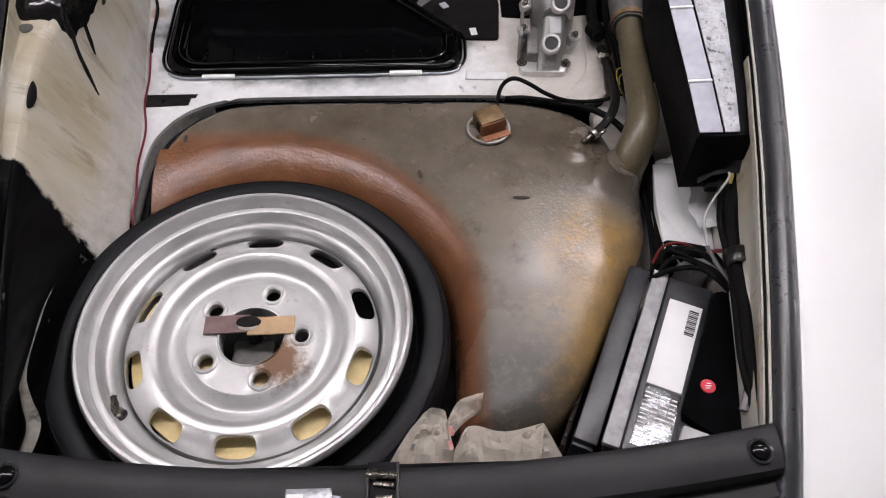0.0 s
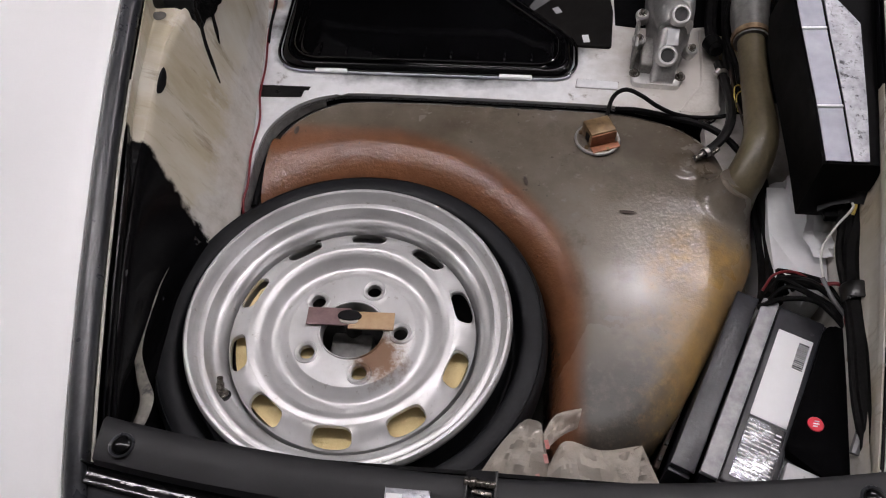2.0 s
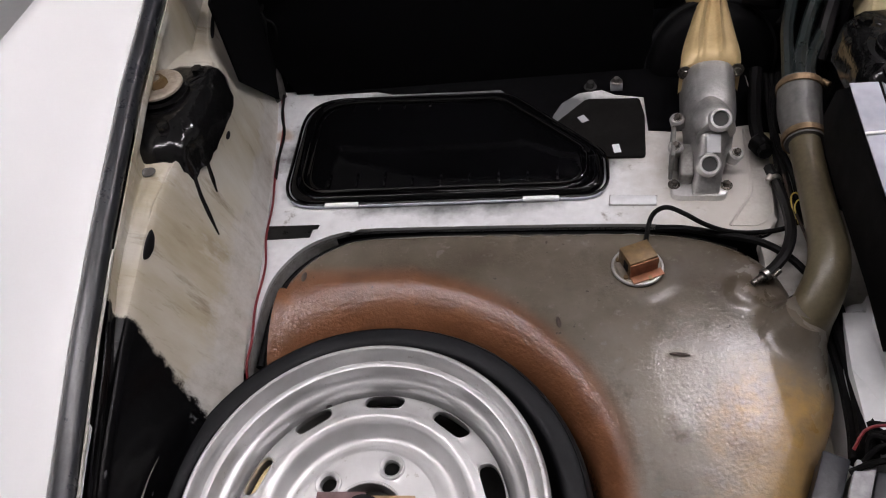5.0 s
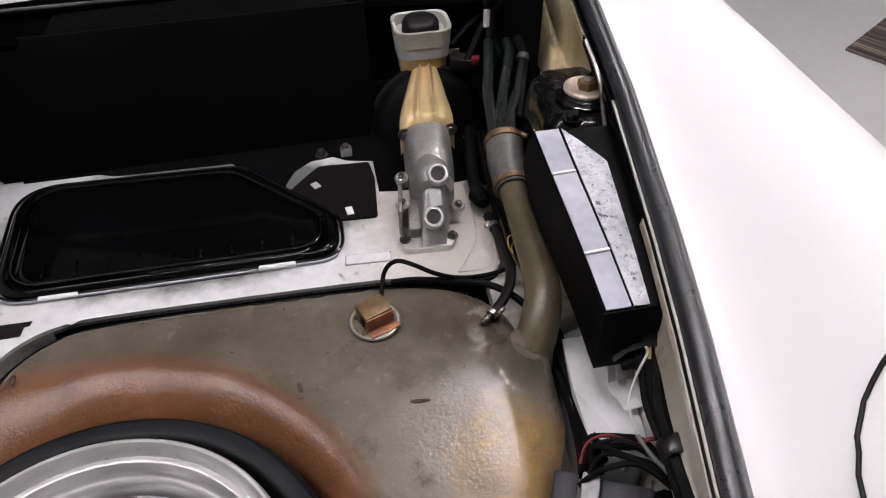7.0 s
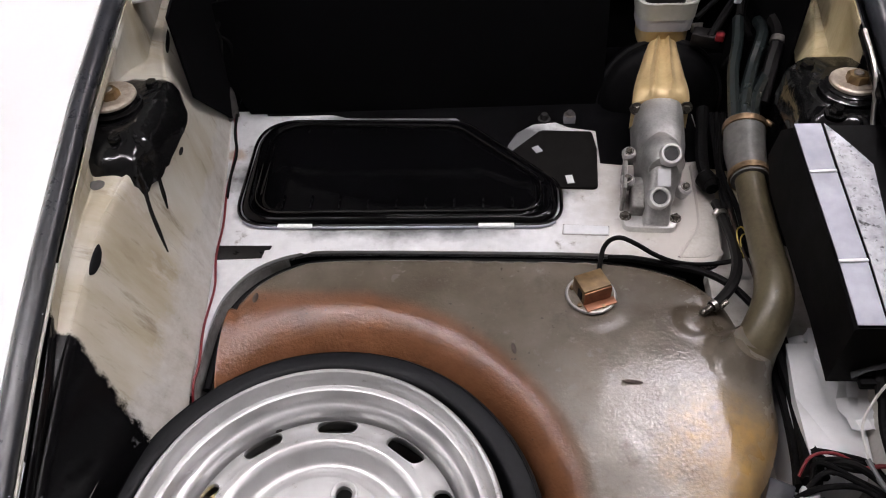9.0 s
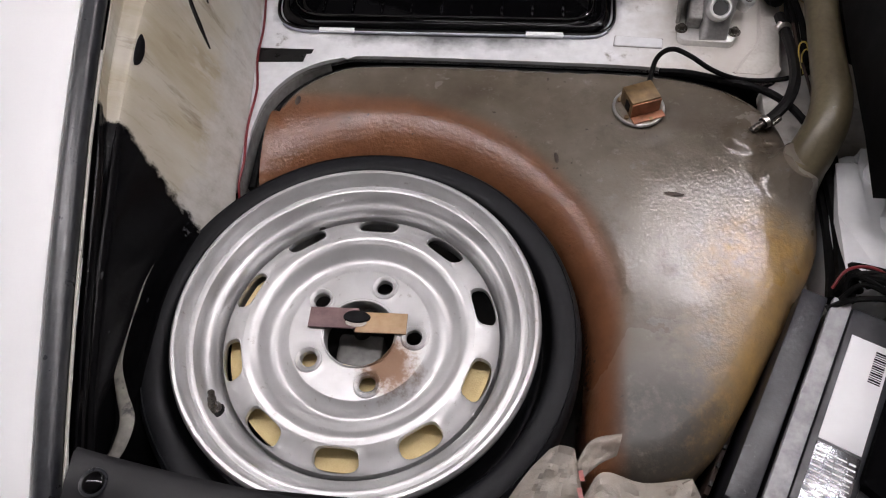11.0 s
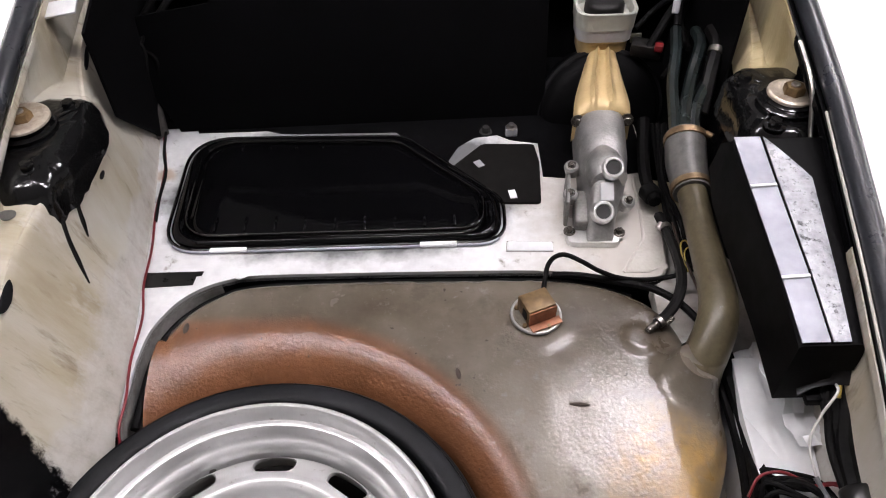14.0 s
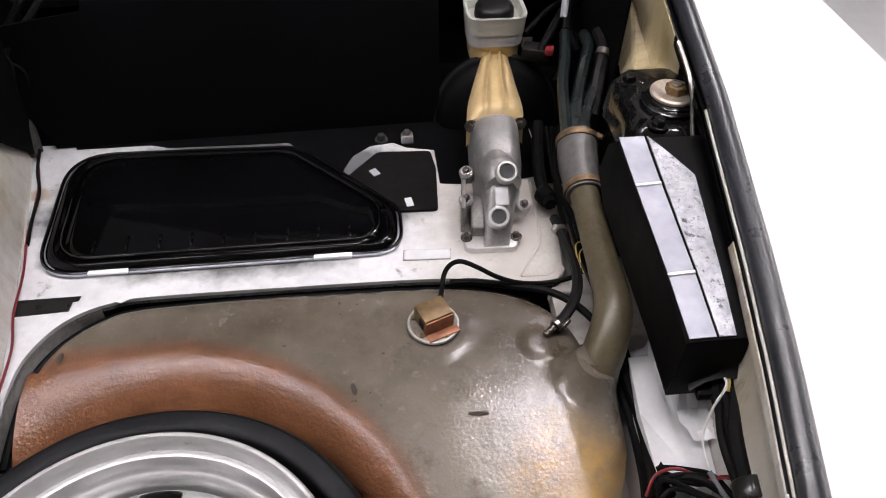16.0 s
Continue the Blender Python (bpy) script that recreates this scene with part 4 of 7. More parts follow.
    rows = [[(x, 0.985 - cowl(x), 0.86), (x, 0.990 - cowl(x), 0.885), (x, 1.00 - cowl(x), 0.893), (x, 1.05 - cowl(x), 0.905), (x, 1.10 - cowl(x), 0.925), (x, 1.13 - cowl(x), 0.94)] for x in cx]
    part("cowl", sheet_bm(rows, 0.003), M["white_paint"], car, "white cowl below the windscreen")
    part("cowl_skirt", sheet_bm([[(x, 0.976 - cowl(x), 0.868), (x, 0.970 - cowl(x), 0.80)] for x in cx], 0.002), M["felt"], car, "black felt strip under the cowl")
    part("cowl_seal", tube_bm([(x, 0.968 - cowl(x), 0.852 + 0.018 * ((x - CX) / 0.53) ** 2) for x in cx], 0.0032, 8, 1), M["hose_grey"], car, "dull grey cowl sealing strip")
    gx = np.linspace(CX - 0.305, CX + 0.280, 40)
    rows = [[(x, 0.979 - cowl(x), 0.856), (x, 0.983 - cowl(x), 0.889), (x, 0.996 - cowl(x), 0.899), (x, 1.004 - cowl(x), 0.9005), (x, 1.012 - cowl(x), 0.9010)] for x in gx]
    part("intake_grille", sheet_bm(rows, 0.004), M["felt"], car, "black fresh air intake grille in the cowl")
    rows = [[(x, 1.12 - cowl(x), 0.938), (x, 1.75 - 0.6 * cowl(x), 1.30)] for x in cx]
    part("windscreen", sheet_bm(rows, 0.005), M["glass"], car, "clear windscreen")
    for s in (-1, 1):
        x = CX + s * 0.488
        if s < 0:
            part("hinge_plate", box_bm((0.046, 0.030, 0.004), pose(-0.308, 0.694, 0.918, 14, -8, 4), 0.001), M["clear_white"], car, "white hinge plate")
        part("hinge_arm", tube_bm([(x - s * 0.060, 0.87, 0.845), (x - s * 0.045, 0.905, 0.880), (x - s * 0.035, 0.935, 0.93), (x - s * 0.03, 0.965, 1.02)], 0.006, 10, 6, None, 0.5), M["wire_black"], car, "bonnet hinge arm")
    # raised bonnet, hinged at the cowl; unseen, added to shade the rear
    rows = []
    for k in range(13):
        f = k / 12
        w = 0.55 - 0.13 * f ** 1.6
        rows.append([(CX + w * u, 0.985 + 0.46 * f + 0.03 * u * u + 0.05 * math.sin(f * 3.1), 1.03 + 0.98 * f) for u in np.linspace(-1, 1, 13)])
    bon = part("bonnet", sheet_bm(rows, 0.012), M["white_paint"], car, "unseen white bonnet standing open")
    # black underside added so that the lid's reflection stays dark
    inner = [[(x + (CX - x) * 0.03, y - 0.022, z - 0.012) for x, y, z in r] for r in rows]
    part("bonnet_lining", sheet_bm(inner, 0.006), M["felt"], bon, "black lining under the unseen bonnet")
    return car


def blob_bm(centre, size, amp=0.3, freq=8.0, sub=4, seed=0.0):
    """A lumpy closed form."""
    b = bmesh.new()
    bmesh.ops.create_icosphere(b, subdivisions=sub, radius=1.0)
    for v in b.verts:
        n = noise.noise(v.co * freq * 0.3 + Vector((seed, seed * 0.7, 0)))
        k = 1 + amp * n
        v.co = Vector((v.co.x * size[0] * k, v.co.y * size[1] * k, v.co.z * size[2] * k)) + Vector(centre)
    return b


def build_struts():
    for s in (-1, 1):
        x0, y0 = (-0.323, 0.519) if s < 0 else (0.665, 0.530)
        st = thing("strut_mount", (x0, 0.525, 0.80), "tarred black strut tower top with plated washer and nut", "strut mount", "suspension towers")
        # tar brushed thick over the tower: a rounded mass with a ragged foot
        rows = wheelhouse_rows(s)
        b = bmesh.new()
        rings = []
        n = 72
        for lvl, (k, z) in enumerate(((1.03, 0.786), (1.025, 0.800), (1.0, 0.813), (0.955, 0.826), (0.88, 0.835), (0.76, 0.841), (0.45, 0.844))):
            ring = []
            for q in range(n):
                a = 2 * math.pi * q / n
                c_, s_ = math.cos(a), math.sin(a)
                ux, uy = math.copysign(abs(c_) ** 0.62, c_), math.copysign(abs(s_) ** 0.62, s_)
                w = 1 + 0.10 * noise.noise(Vector((c_ * 2.2, s_ * 2.2, s * 3.0 + z * 9))) + 0.035 * noise.noise(Vector((c_ * 7, s_ * 7, z * 40)))
                zz = z + (0.006 * noise.noise(Vector((c_ * 4, s_ * 4, s * 5.0))) + 0.006 * noise.noise(Vector((c_ * 13, s_ * 13, s)))) * (1.0 if lvl < 2 else 0.25)
                ring.append(b.verts.new((CX + s * 0.490 + (0.064 if s < 0 else 0.070) * ux * k * w, (0.500 if s < 0 else 0.548) + (0.106 if s < 0 else 0.088) * uy * k * w, zz)))
            rings.append(ring)
        for p, q in zip(rings, rings[1:]):
            for t in range(n):
                b.faces.new((p[t], p[(t + 1) % n], q[(t + 1) % n], q[t]))
        b.faces.new(rings[-1])
        b.normal_update()
        bmesh.ops.triangulate(b, faces=[f for f in b.faces if len(f.verts) > 4])
        part("tar_coat", b, M["tar"], st, "glossy black tar brushed over the tower", True, 60)
        # runs of tar
        for ya, yb, fa, fb in ((0.428, 0.366, 12.6, 7.8), (0.450, 0.420, 11.6, 9.0)):
            run = []
            for k in range(8):
                f = fa + (fb - fa) * k / 7
                q = (ya + (yb - ya) * k / 7 - rows[0][0][1]) / (rows[1][0][1] - rows[0][0][1])
                i0, r0 = int(f), int(q)
                p, t = (Vector(rows[r][i0]).lerp(Vector(rows[r][i0 + 1]), f - i0) for r in (r0, r0 + 1))
                run.append(p.lerp(t, q - r0) + Vector((-s * 0.0025, 0, 0.001)))
            part("tar_run", tube_bm(run, [0.0044, 0.0038, 0.0030, 0.0036, 0.0010], 8, 3), M["tar"], st)
        part("bearing", lathe_bm([(0.0, 0.0), (0.052, 0.0), (0.053, 0.003), (0.050, 0.006), (0.038, 0.007), (0.036, 0.009), (0.040, 0.010), (0.0405, 0.0125), (0.036, 0.0135), (0.033, 0.0155), (0.034, 0.0175), (0.030, 0.020), (0.0, 0.020)], pose(x0, y0, 0.836), 40), M["tar"], st)
        wr = 1.0 if s < 0 else 0.84
        part("washer", lathe_bm([(0.0, 0.0), (0.034 * wr, 0.0), (0.036 * wr, 0.0015), (0.0355 * wr, 0.0045), (0.031 * wr, 0.006), (0.025 * wr, 0.004), (0.0, 0.004)], pose(x0, y0, 0.856), 36), M["washer"], st)
        part("nut", lathe_bm([(0.0140, 0.0), (0.0140, 0.009), (0.0120, 0.0115), (0.0, 0.0115)], pose(x0 + 0.002, y0, 0.859, 0, 0, 20), 6), M["brass"], st)
        part("stud", rod_bm((x0 + 0.002, y0, 0.866), (x0 + 0.002, y0, 0.873), 0.006, 12), M["steel"], st)
        for dx, dy in ((-0.038 * s, 0.062), (-0.030 * s, -0.066)):
            part("tower_bolt", bolt_bm((x0 + dx, (0.508 if s < 0 else 0.540) + dy * (1 if s < 0 else 0.8), 0.840), (0, 0, 1), 0.009, 0.008), M["tar"], st)


# ---- spare wheel ----
WC = Vector((0.008, 0.006, 0.0))
RIM_Z = 0.662


def disc_z(r):
    R = (0.040, 0.044, 0.078, 0.083, 0.088, 0.094, 0.100, 0.106, 0.112, 0.118, 0.126, 0.134, 0.142, 0.150, 0.157, 0.164)
    Z = (-0.044, -0.038, -0.038, -0.038, -0.0420, -0.0480, -0.0505, -0.0490, -0.0425, -0.0350, -0.0308, -0.0318, -0.0345, -0.0385, -0.0435, -0.0500)
    return float(np.interp(r, R, Z))


def holed_ring(b, r0, r1, count, a0, na, nr, hole, zf, lipz):
    """A ring of equal sectors, each with one opening; hole(t) gives (radial, angular) offsets from the sector's middle."""
    step = 2 * math.pi / count
    rm = (r0 + r1) / 2
    for i in range(count):
        mid = a0 + step * i
        loop = []
        for k in range(na):
            loop.append((r1, -step / 2 + step * k / na))
        for k in range(nr):
            loop.append((r1 + (r0 - r1) * k / nr, step / 2))
        for k in range(na):
            loop.append((r0, step / 2 - step * k / na))
        for k in range(nr):
            loop.append((r0 + (r1 - r0) * k / nr, -step / 2))
        prev = None
        rings = []
        for f, dz in ((0.0, 0.0), (0.5, 0.0), (0.86, 0.0), (0.95, 0.0012), (1.0, -0.0005), (1.0, lipz)):
            ring = []
            for r, a in loop:
                t = math.atan2((r - rm) / (r1 - rm), a / (step / 2))
                hr, ha = hole(t)
                rr, aa = r + (rm + hr - r) * f, a + (ha - a) * f
                ring.append(b.verts.new((rr * math.cos(mid + aa), rr * math.sin(mid + aa), zf(rr) + dz)))
            rings.append(ring)
        n = len(loop)
        for p, q in zip(rings, rings[1:]):
            for k in range(n):
                b.faces.new((p[k], p[(k + 1) % n], q[(k + 1) % n], q[k]))


def build_wheel():
    w = thing("spare_wheel", (WC.x, WC.y, 0.446), "silver steel spare wheel with folded black tyre lying flat", "spare wheel")
    base = pose(WC.x, WC.y, RIM_Z)
    S = 120
    b = lathe_bm([(0.1605, -0.0500), (0.1618, -0.0620), (0.1632, -0.0700), (0.1648, -0.0660), (0.1658, -0.0560), (0.1675, -0.0460), (0.1695, -0.0380), (0.1725, -0.0340), (0.1765, -0.0325), (0.1800, -0.0305), (0.1820, -0.0255), (0.1835, -0.0190), (0.1855, -0.0150), (0.1885, -0.0140), (0.1915, -0.0150), (0.1935, -0.0155), (0.1952, -0.0130), (0.1965, -0.0060), (0.1982, 0.0),
                  (0.2010, 0.0027), (0.2045, 0.0028), (0.2070, 0.0005), (0.2082, -0.004), (0.2075, -0.009), (0.200, -0.016), (0.199, -0.03), (0.199, -0.13), (0.207, -0.14), (0.199, -0.136), (0.185, -0.10), (0.166, -0.064)], base, S)
    rim = part("rim", b, M["rim_paint"], w, "silver painted steel rim")
    d = bmesh.new()
    a_slot = radians(89.5)

    def slot(t):
        c, s_ = math.cos(t), math.sin(t)
        e = 0.66
        return 0.0120 * math.copysign(abs(s_) ** e, s_), 0.165 * math.copysign(abs(c) ** e, c)

    def bolt(t):
        return 0.0098 * math.sin(t), 0.0098 / 0.0650 * math.cos(t)
    holed_ring(d, 0.134, 0.162, 10, a_slot, 12, 6, slot, disc_z, -0.006)
    holed_ring(d, 0.045, 0.082, 5, radians(142.8), 24, 8, bolt, disc_z, -0.007)
    for r0, r1 in ((0.082, 0.134),):
        lathe_bm([(r, disc_z(r)) for r in np.linspace(r0, r1, 24)], None, S, d)
    lathe_bm([(0.045, disc_z(0.045)), (0.0440, -0.0385), (0.0425, -0.037), (0.0415, -0.0375), (0.0410, -0.040), (0.0410, -0.058)], None, S, d)
    bmesh.ops.remove_doubles(d, verts=d.verts, dist=2e-4)
    bmesh.ops.transform(d, matrix=base, verts=d.verts)
    disc = part("wheel_disc", d, M["rim_paint"], w, "pressed silver wheel disc with ten slots")
    # raised rings round the stud holes
    for i in range(5):
        a = radians(142.8 - 72 * i)
        m = pose(WC.x + 0.0650 * math.cos(a), WC.y + 0.0650 * math.sin(a), RIM_Z - 0.038)
        part("stud_seat", lathe_bm([(0.0098, -0.004), (0.0103, 0.0004), (0.0122, 0.0018), (0.0142, 0.0026), (0.0158, 0.0018), (0.0166, -0.003)], m, 28), M["rim_paint"], disc)
    # folded tyre
    tp = [(0.200, -0.020), (0.203, -0.045), (0.208, -0.062), (0.214, -0.064), (0.2180, -0.046), (0.2200, -0.026), (0.2235, -0.0195), (0.232, -0.0175), (0.243, -0.0190), (0.2505, -0.0240), (0.2545, -0.036), (0.2555, -0.062), (0.252, -0.09), (0.244, -0.112), (0.225, -0.122), (0.205, -0.125)]
    tb = lathe_bm([(p.x, p.z) for p in smooth_path([(r_, 0, z_) for r_, z_ in tp], 4)], base, 96)
    for v in tb.verts:
        v.co.z += 0.004 * noise.noise(Vector((v.co.x * 9, v.co.y * 9, 0)))
    tyre = part("tyre", tb, M["tyre"], w, "folded black space-saver tyre")
    rb = lathe_bm([(0.2455, -0.0210), (0.2470, -0.0188), (0.2485, -0.0225)], base, 96)
    for v in rb.verts:
        v.co.z += 0.004 * noise.noise(Vector((v.co.x * 9, v.co.y * 9, 0)))
    part("moulding_ring", rb, M["tyre"], tyre)
    # valve
    vx, vy = -0.138, -0.100
    m = tilt_to((vx, vy, RIM_Z - 0.033), (0.10, 0.42, 0.9))
    v = lathe_bm([(0, 0.0), (0.0095, 0.0), (0.0095, 0.004), (0.006, 0.007), (0.0048, 0.010), (0.0048, 0.018), (0.0038, 0.020), (0.0038, 0.027), (0.0, 0.028)], m, 18)
    part("valve", v, M["greasy"], w, "metal tyre valve")
    part("valve_grommet", lathe_bm([(0.0, -0.004), (0.012, -0.004), (0.0125, 0.0), (0.0095, 0.002), (0.0, 0.002)], m, 18), M["rubber"], w)
    return w


def build_wheel_clamp():
    c = thing("wheel_clamp", (0.0, 0.035, 0.60), "flat rusty holding strap across the wheel's centre hole", "wheel clamp")
    a, e = Vector((-0.052, 0.017, 0.6275)), Vector((0.061, 0.020, 0.6275))
    mid = (a + e) / 2
    ang = math.degrees(math.atan2(e.y - a.y, e.x - a.x))
    part("strap", box_bm((0.060, 0.026, 0.003), Matrix.Translation(mid) @ pose(0.028, 0, 0, 0, 0, ang), 0.0008), M["bracket_brown"], c, "tan strap half")
    part("strap_end", box_bm((0.058, 0.026, 0.0032), Matrix.Translation(mid) @ pose(-0.029, 0.003, 0.0, 0, 0, ang), 0.0008), M["bracket_purple"], c, "purple-brown strap half")
    part("stem", rod_bm((0.004, 0.022, 0.585), (0.004, 0.022, 0.6280), 0.010, 20), M["dark_metal"], c)
    part("nut_cap", lathe_bm([(0.0, 0.0026), (0.9, 0.0024), (1.0, 0.0)], pose(0.003, 0.0165, 0.6275) @ Matrix.Diagonal((0.0135, 0.0060, 1, 1)), 28), M["steel"], c, "shiny round cap below the hole")
    part("oval_hole", lathe_bm([(0.0, 0.0040), (0.9, 0.0040), (1.0, 0.001)], pose(0.003, 0.0235, 0.6275) @ Matrix.Diagonal((0.0165, 0.0085, 1, 1)), 28), M["ink"], c, "dark oval hole in the strap")
    h = thing("holder_bracket", (0.005, -0.005, 0.45), "grey steel holder seen through the wheel's centre", "bracket")
    part("post", box_bm((0.056, 0.05, 0.14), pose(0.004, -0.004, 0.52), 0.006), M["hose_grey"], h)
    part("plate", box_bm((0.10, 0.10, 0.012), pose(0.004, 0.0, 0.455), 0.003), M["dark_metal"], h)


def build_foam():
    o = [(WC.x + 0.156 * math.cos(radians(a)), WC.y + 0.156 * math.sin(radians(a))) for a in range(150, 362, 6)]
    o += [(0.10, -0.025), (0.03, -0.040), (-0.03, -0.030), (-0.080, 0.0), (-0.105, 0.070)]
    b = prism_bm(o, 0.53, 0.6040, 0.008)
    ob = part("foam_pad", b, M["foam"])
    tagged(ob, "yellow foam pad lying under the spare wheel", "foam pad")


# ---- fuel tank ----
def build_tank():
    t = thing("fuel_tank", (0.2, 0.2, 0.446), "old grey-brown steel fuel tank with rust-brown wheel recess", "fuel tank")
    inner = []
    for a in np.linspace(131, 2, 24):
        inner.append((WC.x + 0.262 * math.cos(radians(a)), WC.y + 0.262 * math.sin(radians(a))))
    inner += [(0.270, -0.04), (0.271, -0.10), (0.275, -0.135)]
    outer = [(0.292, -0.146), (0.335, -0.142), (0.376, -0.125), (0.409, -0.094), (0.440, -0.045), (0.474, 0.018), (0.514, 0.092), (0.542, 0.145), (0.556, 0.19), (0.552, 0.24), (0.535, 0.30), (0.508, 0.352), (0.468, 0.392), (0.40, 0.418), (0.30, 0.428), (0.10, 0.432), (-0.05, 0.428), (-0.10, 0.412), (-0.14, 0.380), (-0.163, 0.34), (-0.170, 0.30), (-0.170, 0.25), (-0.168, 0.22)]
    left_edge = 3                      # last points of the outer line run up the plain left end
    T, DROP = 0.640, 0.056
    loop = [Vector((x, y, 0)) for x, y in inner + outer[:-left_edge] + [(-0.170, 0.30), (-0.1705, 0.255), (-0.169, 0.225)]]
    path = [(p.x, p.y) for p in smooth_path(loop, 6, True)]
    edge_out = [Vector(p) for p in smooth_path([(x, y, 0) for x, y in outer[:-left_edge]], 6)]
    ex, ey = np.array([p.x for p in edge_out]), np.array([p.y for p in edge_out])

    def recess(x, y):
        """How far a place lies up the shoulder over the wheel: 0 at its foot, 1 at the top, and the metres beyond."""
        if x < 0.03:
            foot = WC.y + math.sqrt(max(0.262 ** 2 - (x - WC.x) ** 2, 0.0))
            wide = 0.352 - foot
            d = y - foot
        elif y > WC.y:
            th = math.degrees(math.atan2(y - WC.y, x - WC.x))
            wide = float(np.interp(th, (0, 45, 70, 90), (0.042, 0.052, 0.070, 0.084)))
            d = math.hypot(x - WC.x, y - WC.y) - 0.262
        else:
            wide = 0.042
            d = x - float(np.interp(-y, (0.0, 0.04, 0.10, 0.135), (0.270, 0.270, 0.271, 0.275)))
        return d / wide, d - wide

    def tank_round(x, y):
        """Radius of the outer edge: wider along the front and the right-hand side."""
        k = max(0.0, min(1.0, (0.30 - y) / 0.30))
        return 0.022 + 0.028 * k * k * (3 - 2 * k)

    def height(x, y):
        f, past = recess(x, y)
        f = min(max(f, 0.0), 1.0)
        h1 = max(0.0, DROP * (1 - max(0.0, 1 - (1 - f) ** 1.55) ** (1 / 1.55)))
        k = np.hypot(ex - x, ey - y)
        d = float(k.min())
        R = tank_round(x, y)
        g = min(d / R, 1.0)
        h2 = R * (1 - max(0.0, 1 - (1 - g) ** 1.8) ** (1 / 1.8))
        lift = max(0.0, min(1.0, past / 0.05)) * min(1.0, max(d - R, 0.0) / 0.05)
        dent = lift * (0.0010 * noise.noise(Vector((x * 9, y * 9, 3))) + 0.0005 * noise.noise(Vector((x * 34, y * 34, 7))))
        boss = 0.0030 * (1 - min(1.0, max(0.0, (math.hypot(x - 0.464, y - 0.309) - 0.012) / 0.019)))
        swage = 0.0010 * (1 - min(1.0, max(0.0, (math.hypot(x - 0.333, y - 0.350) - 0.042) / 0.024)))
        boss, swage = (h * h * (3 - 2 * h / top) / top for h, top in ((boss, 0.0030), (swage, 0.0010)))
        # the top breaks along a line beside the filler and falls towards the right-hand edge
        past = x - 0.479 + 0.012 * max(0.0, (y - 0.27) / 0.05)
        fall = 0.36 * (math.sqrt(past * past + 0.004 ** 2) + past) / 2 * min(1.0, max(0.0, (0.345 - y) / 0.05)) * min(1.0, max(0.0, (y + 0.02) / 0.10))
        # and is drawn up into the filler neck
        w = min(1.0, max(0.0, (math.hypot(x - 0.523, y - 0.256) - 0.026) / 0.034))
        neck = 0.040 * (1 - w) ** 2.2
        return T - (h1 ** 2.4 + h2 ** 2.4) ** (1 / 2.4) + dent + boss + swage - fall + neck

    def primer(x, y):
        f, past = recess(x, y)
        wide = 1 - 0.50 * max(f, 0.0) ** 2.2 if f < 1 else 0.50 * max(0.0, 1 - past / 0.040) ** 1.4
        slim = max(0.0, 1 - 0.9 * max(f, 0.0)) ** 0.8
        k = min(1.0, max(0.0, (0.12 - y) / 0.16)) if x > 0.2 else 0.0
        return wide + (slim - wide) * k
    N = len(path)
    pts = [Vector(p) for p in path]
    near = [Vector(p) for p in path]
    steps = (0.012, 0.04, 0.09, 0.16, 0.25, 0.36, 0.5, 0.65, 0.82, 1.0)
    for x in np.linspace(-0.162, 0.03, 30):
        foot = WC.y + math.sqrt(0.262 ** 2 - (x - WC.x) ** 2)
        pts += [Vector((x, foot + (0.352 - foot) * f)) for f in steps]
    for th in np.linspace(84, 1, 52):
        wide = float(np.interp(th, (0, 45, 70, 90), (0.042, 0.052, 0.070, 0.084)))
        pts += [Vector((WC.x + (0.262 + wide * f) * math.cos(radians(th)), WC.y + (0.262 + wide * f) * math.sin(radians(th)))) for f in steps]
    for y in np.linspace(-0.005, -0.125, 12):
        x0 = float(np.interp(-y, (0.0, 0.04, 0.10, 0.135), (0.270, 0.270, 0.271, 0.275)))
        pts += [Vector((x0 + 0.042 * f, y)) for f in steps]
    for k in range(1, len(edge_out) - 1):
        d = (edge_out[k + 1] - edge_out[k - 1]).normalized()
        nrm = Vector((-d.y, d.x))
        x, y = edge_out[k].x, edge_out[k].y
        R = tank_round(x, y)
        pts += [Vector((x, y)) + nrm * R * f for f in (0.03, 0.1, 0.22, 0.4, 0.62, 0.85)]
    for cx_, cy_, radii, n_ in ((0.464, 0.309, (0.012, 0.017, 0.020, 0.0235, 0.027, 0.031), 26), (0.333, 0.350, (0.040, 0.045, 0.050, 0.056, 0.061, 0.066), 44), (0.523, 0.256, (0.020, 0.026, 0.029, 0.032, 0.036, 0.041, 0.047, 0.054), 34)):
        for r_ in radii:
            for k in range(n_):
                q = Vector((cx_ + r_ * math.cos(2 * math.pi * k / n_), cy_ + r_ * math.sin(2 * math.pi * k / n_)))
                if float(np.hypot(ex - q.x, ey - q.y).min()) > 0.006:
                    pts.append(q)
    for gx in np.arange(-0.16, 0.56, 0.011):
        for gy in np.arange(-0.14, 0.43, 0.011):
            f, past = recess(gx, gy)
            if past > 0.006 and math.hypot(gx - 0.464, gy - 0.309) > 0.033 and math.hypot(gx - 0.523, gy - 0.256) > 0.057 and math.hypot(gx - 0.333, gy - 0.350) > 0.069 and float(np.hypot(ex - gx, ey - gy).min()) > 0.022:
                pts.append(Vector((gx, gy)))
    vs, _, fs, _, _, _ = delaunay_2d_cdt(pts, [(k, (k + 1) % N) for k in range(N)], [], 1, 1e-5)
    b = bmesh.new()
    lay = b.verts.layers.float.new("primer")
    tv = []
    for v in vs:
        nv = b.verts.new((v.x, v.y, height(v.x, v.y)))
        nv[lay] = primer(v.x, v.y)
        tv.append(nv)
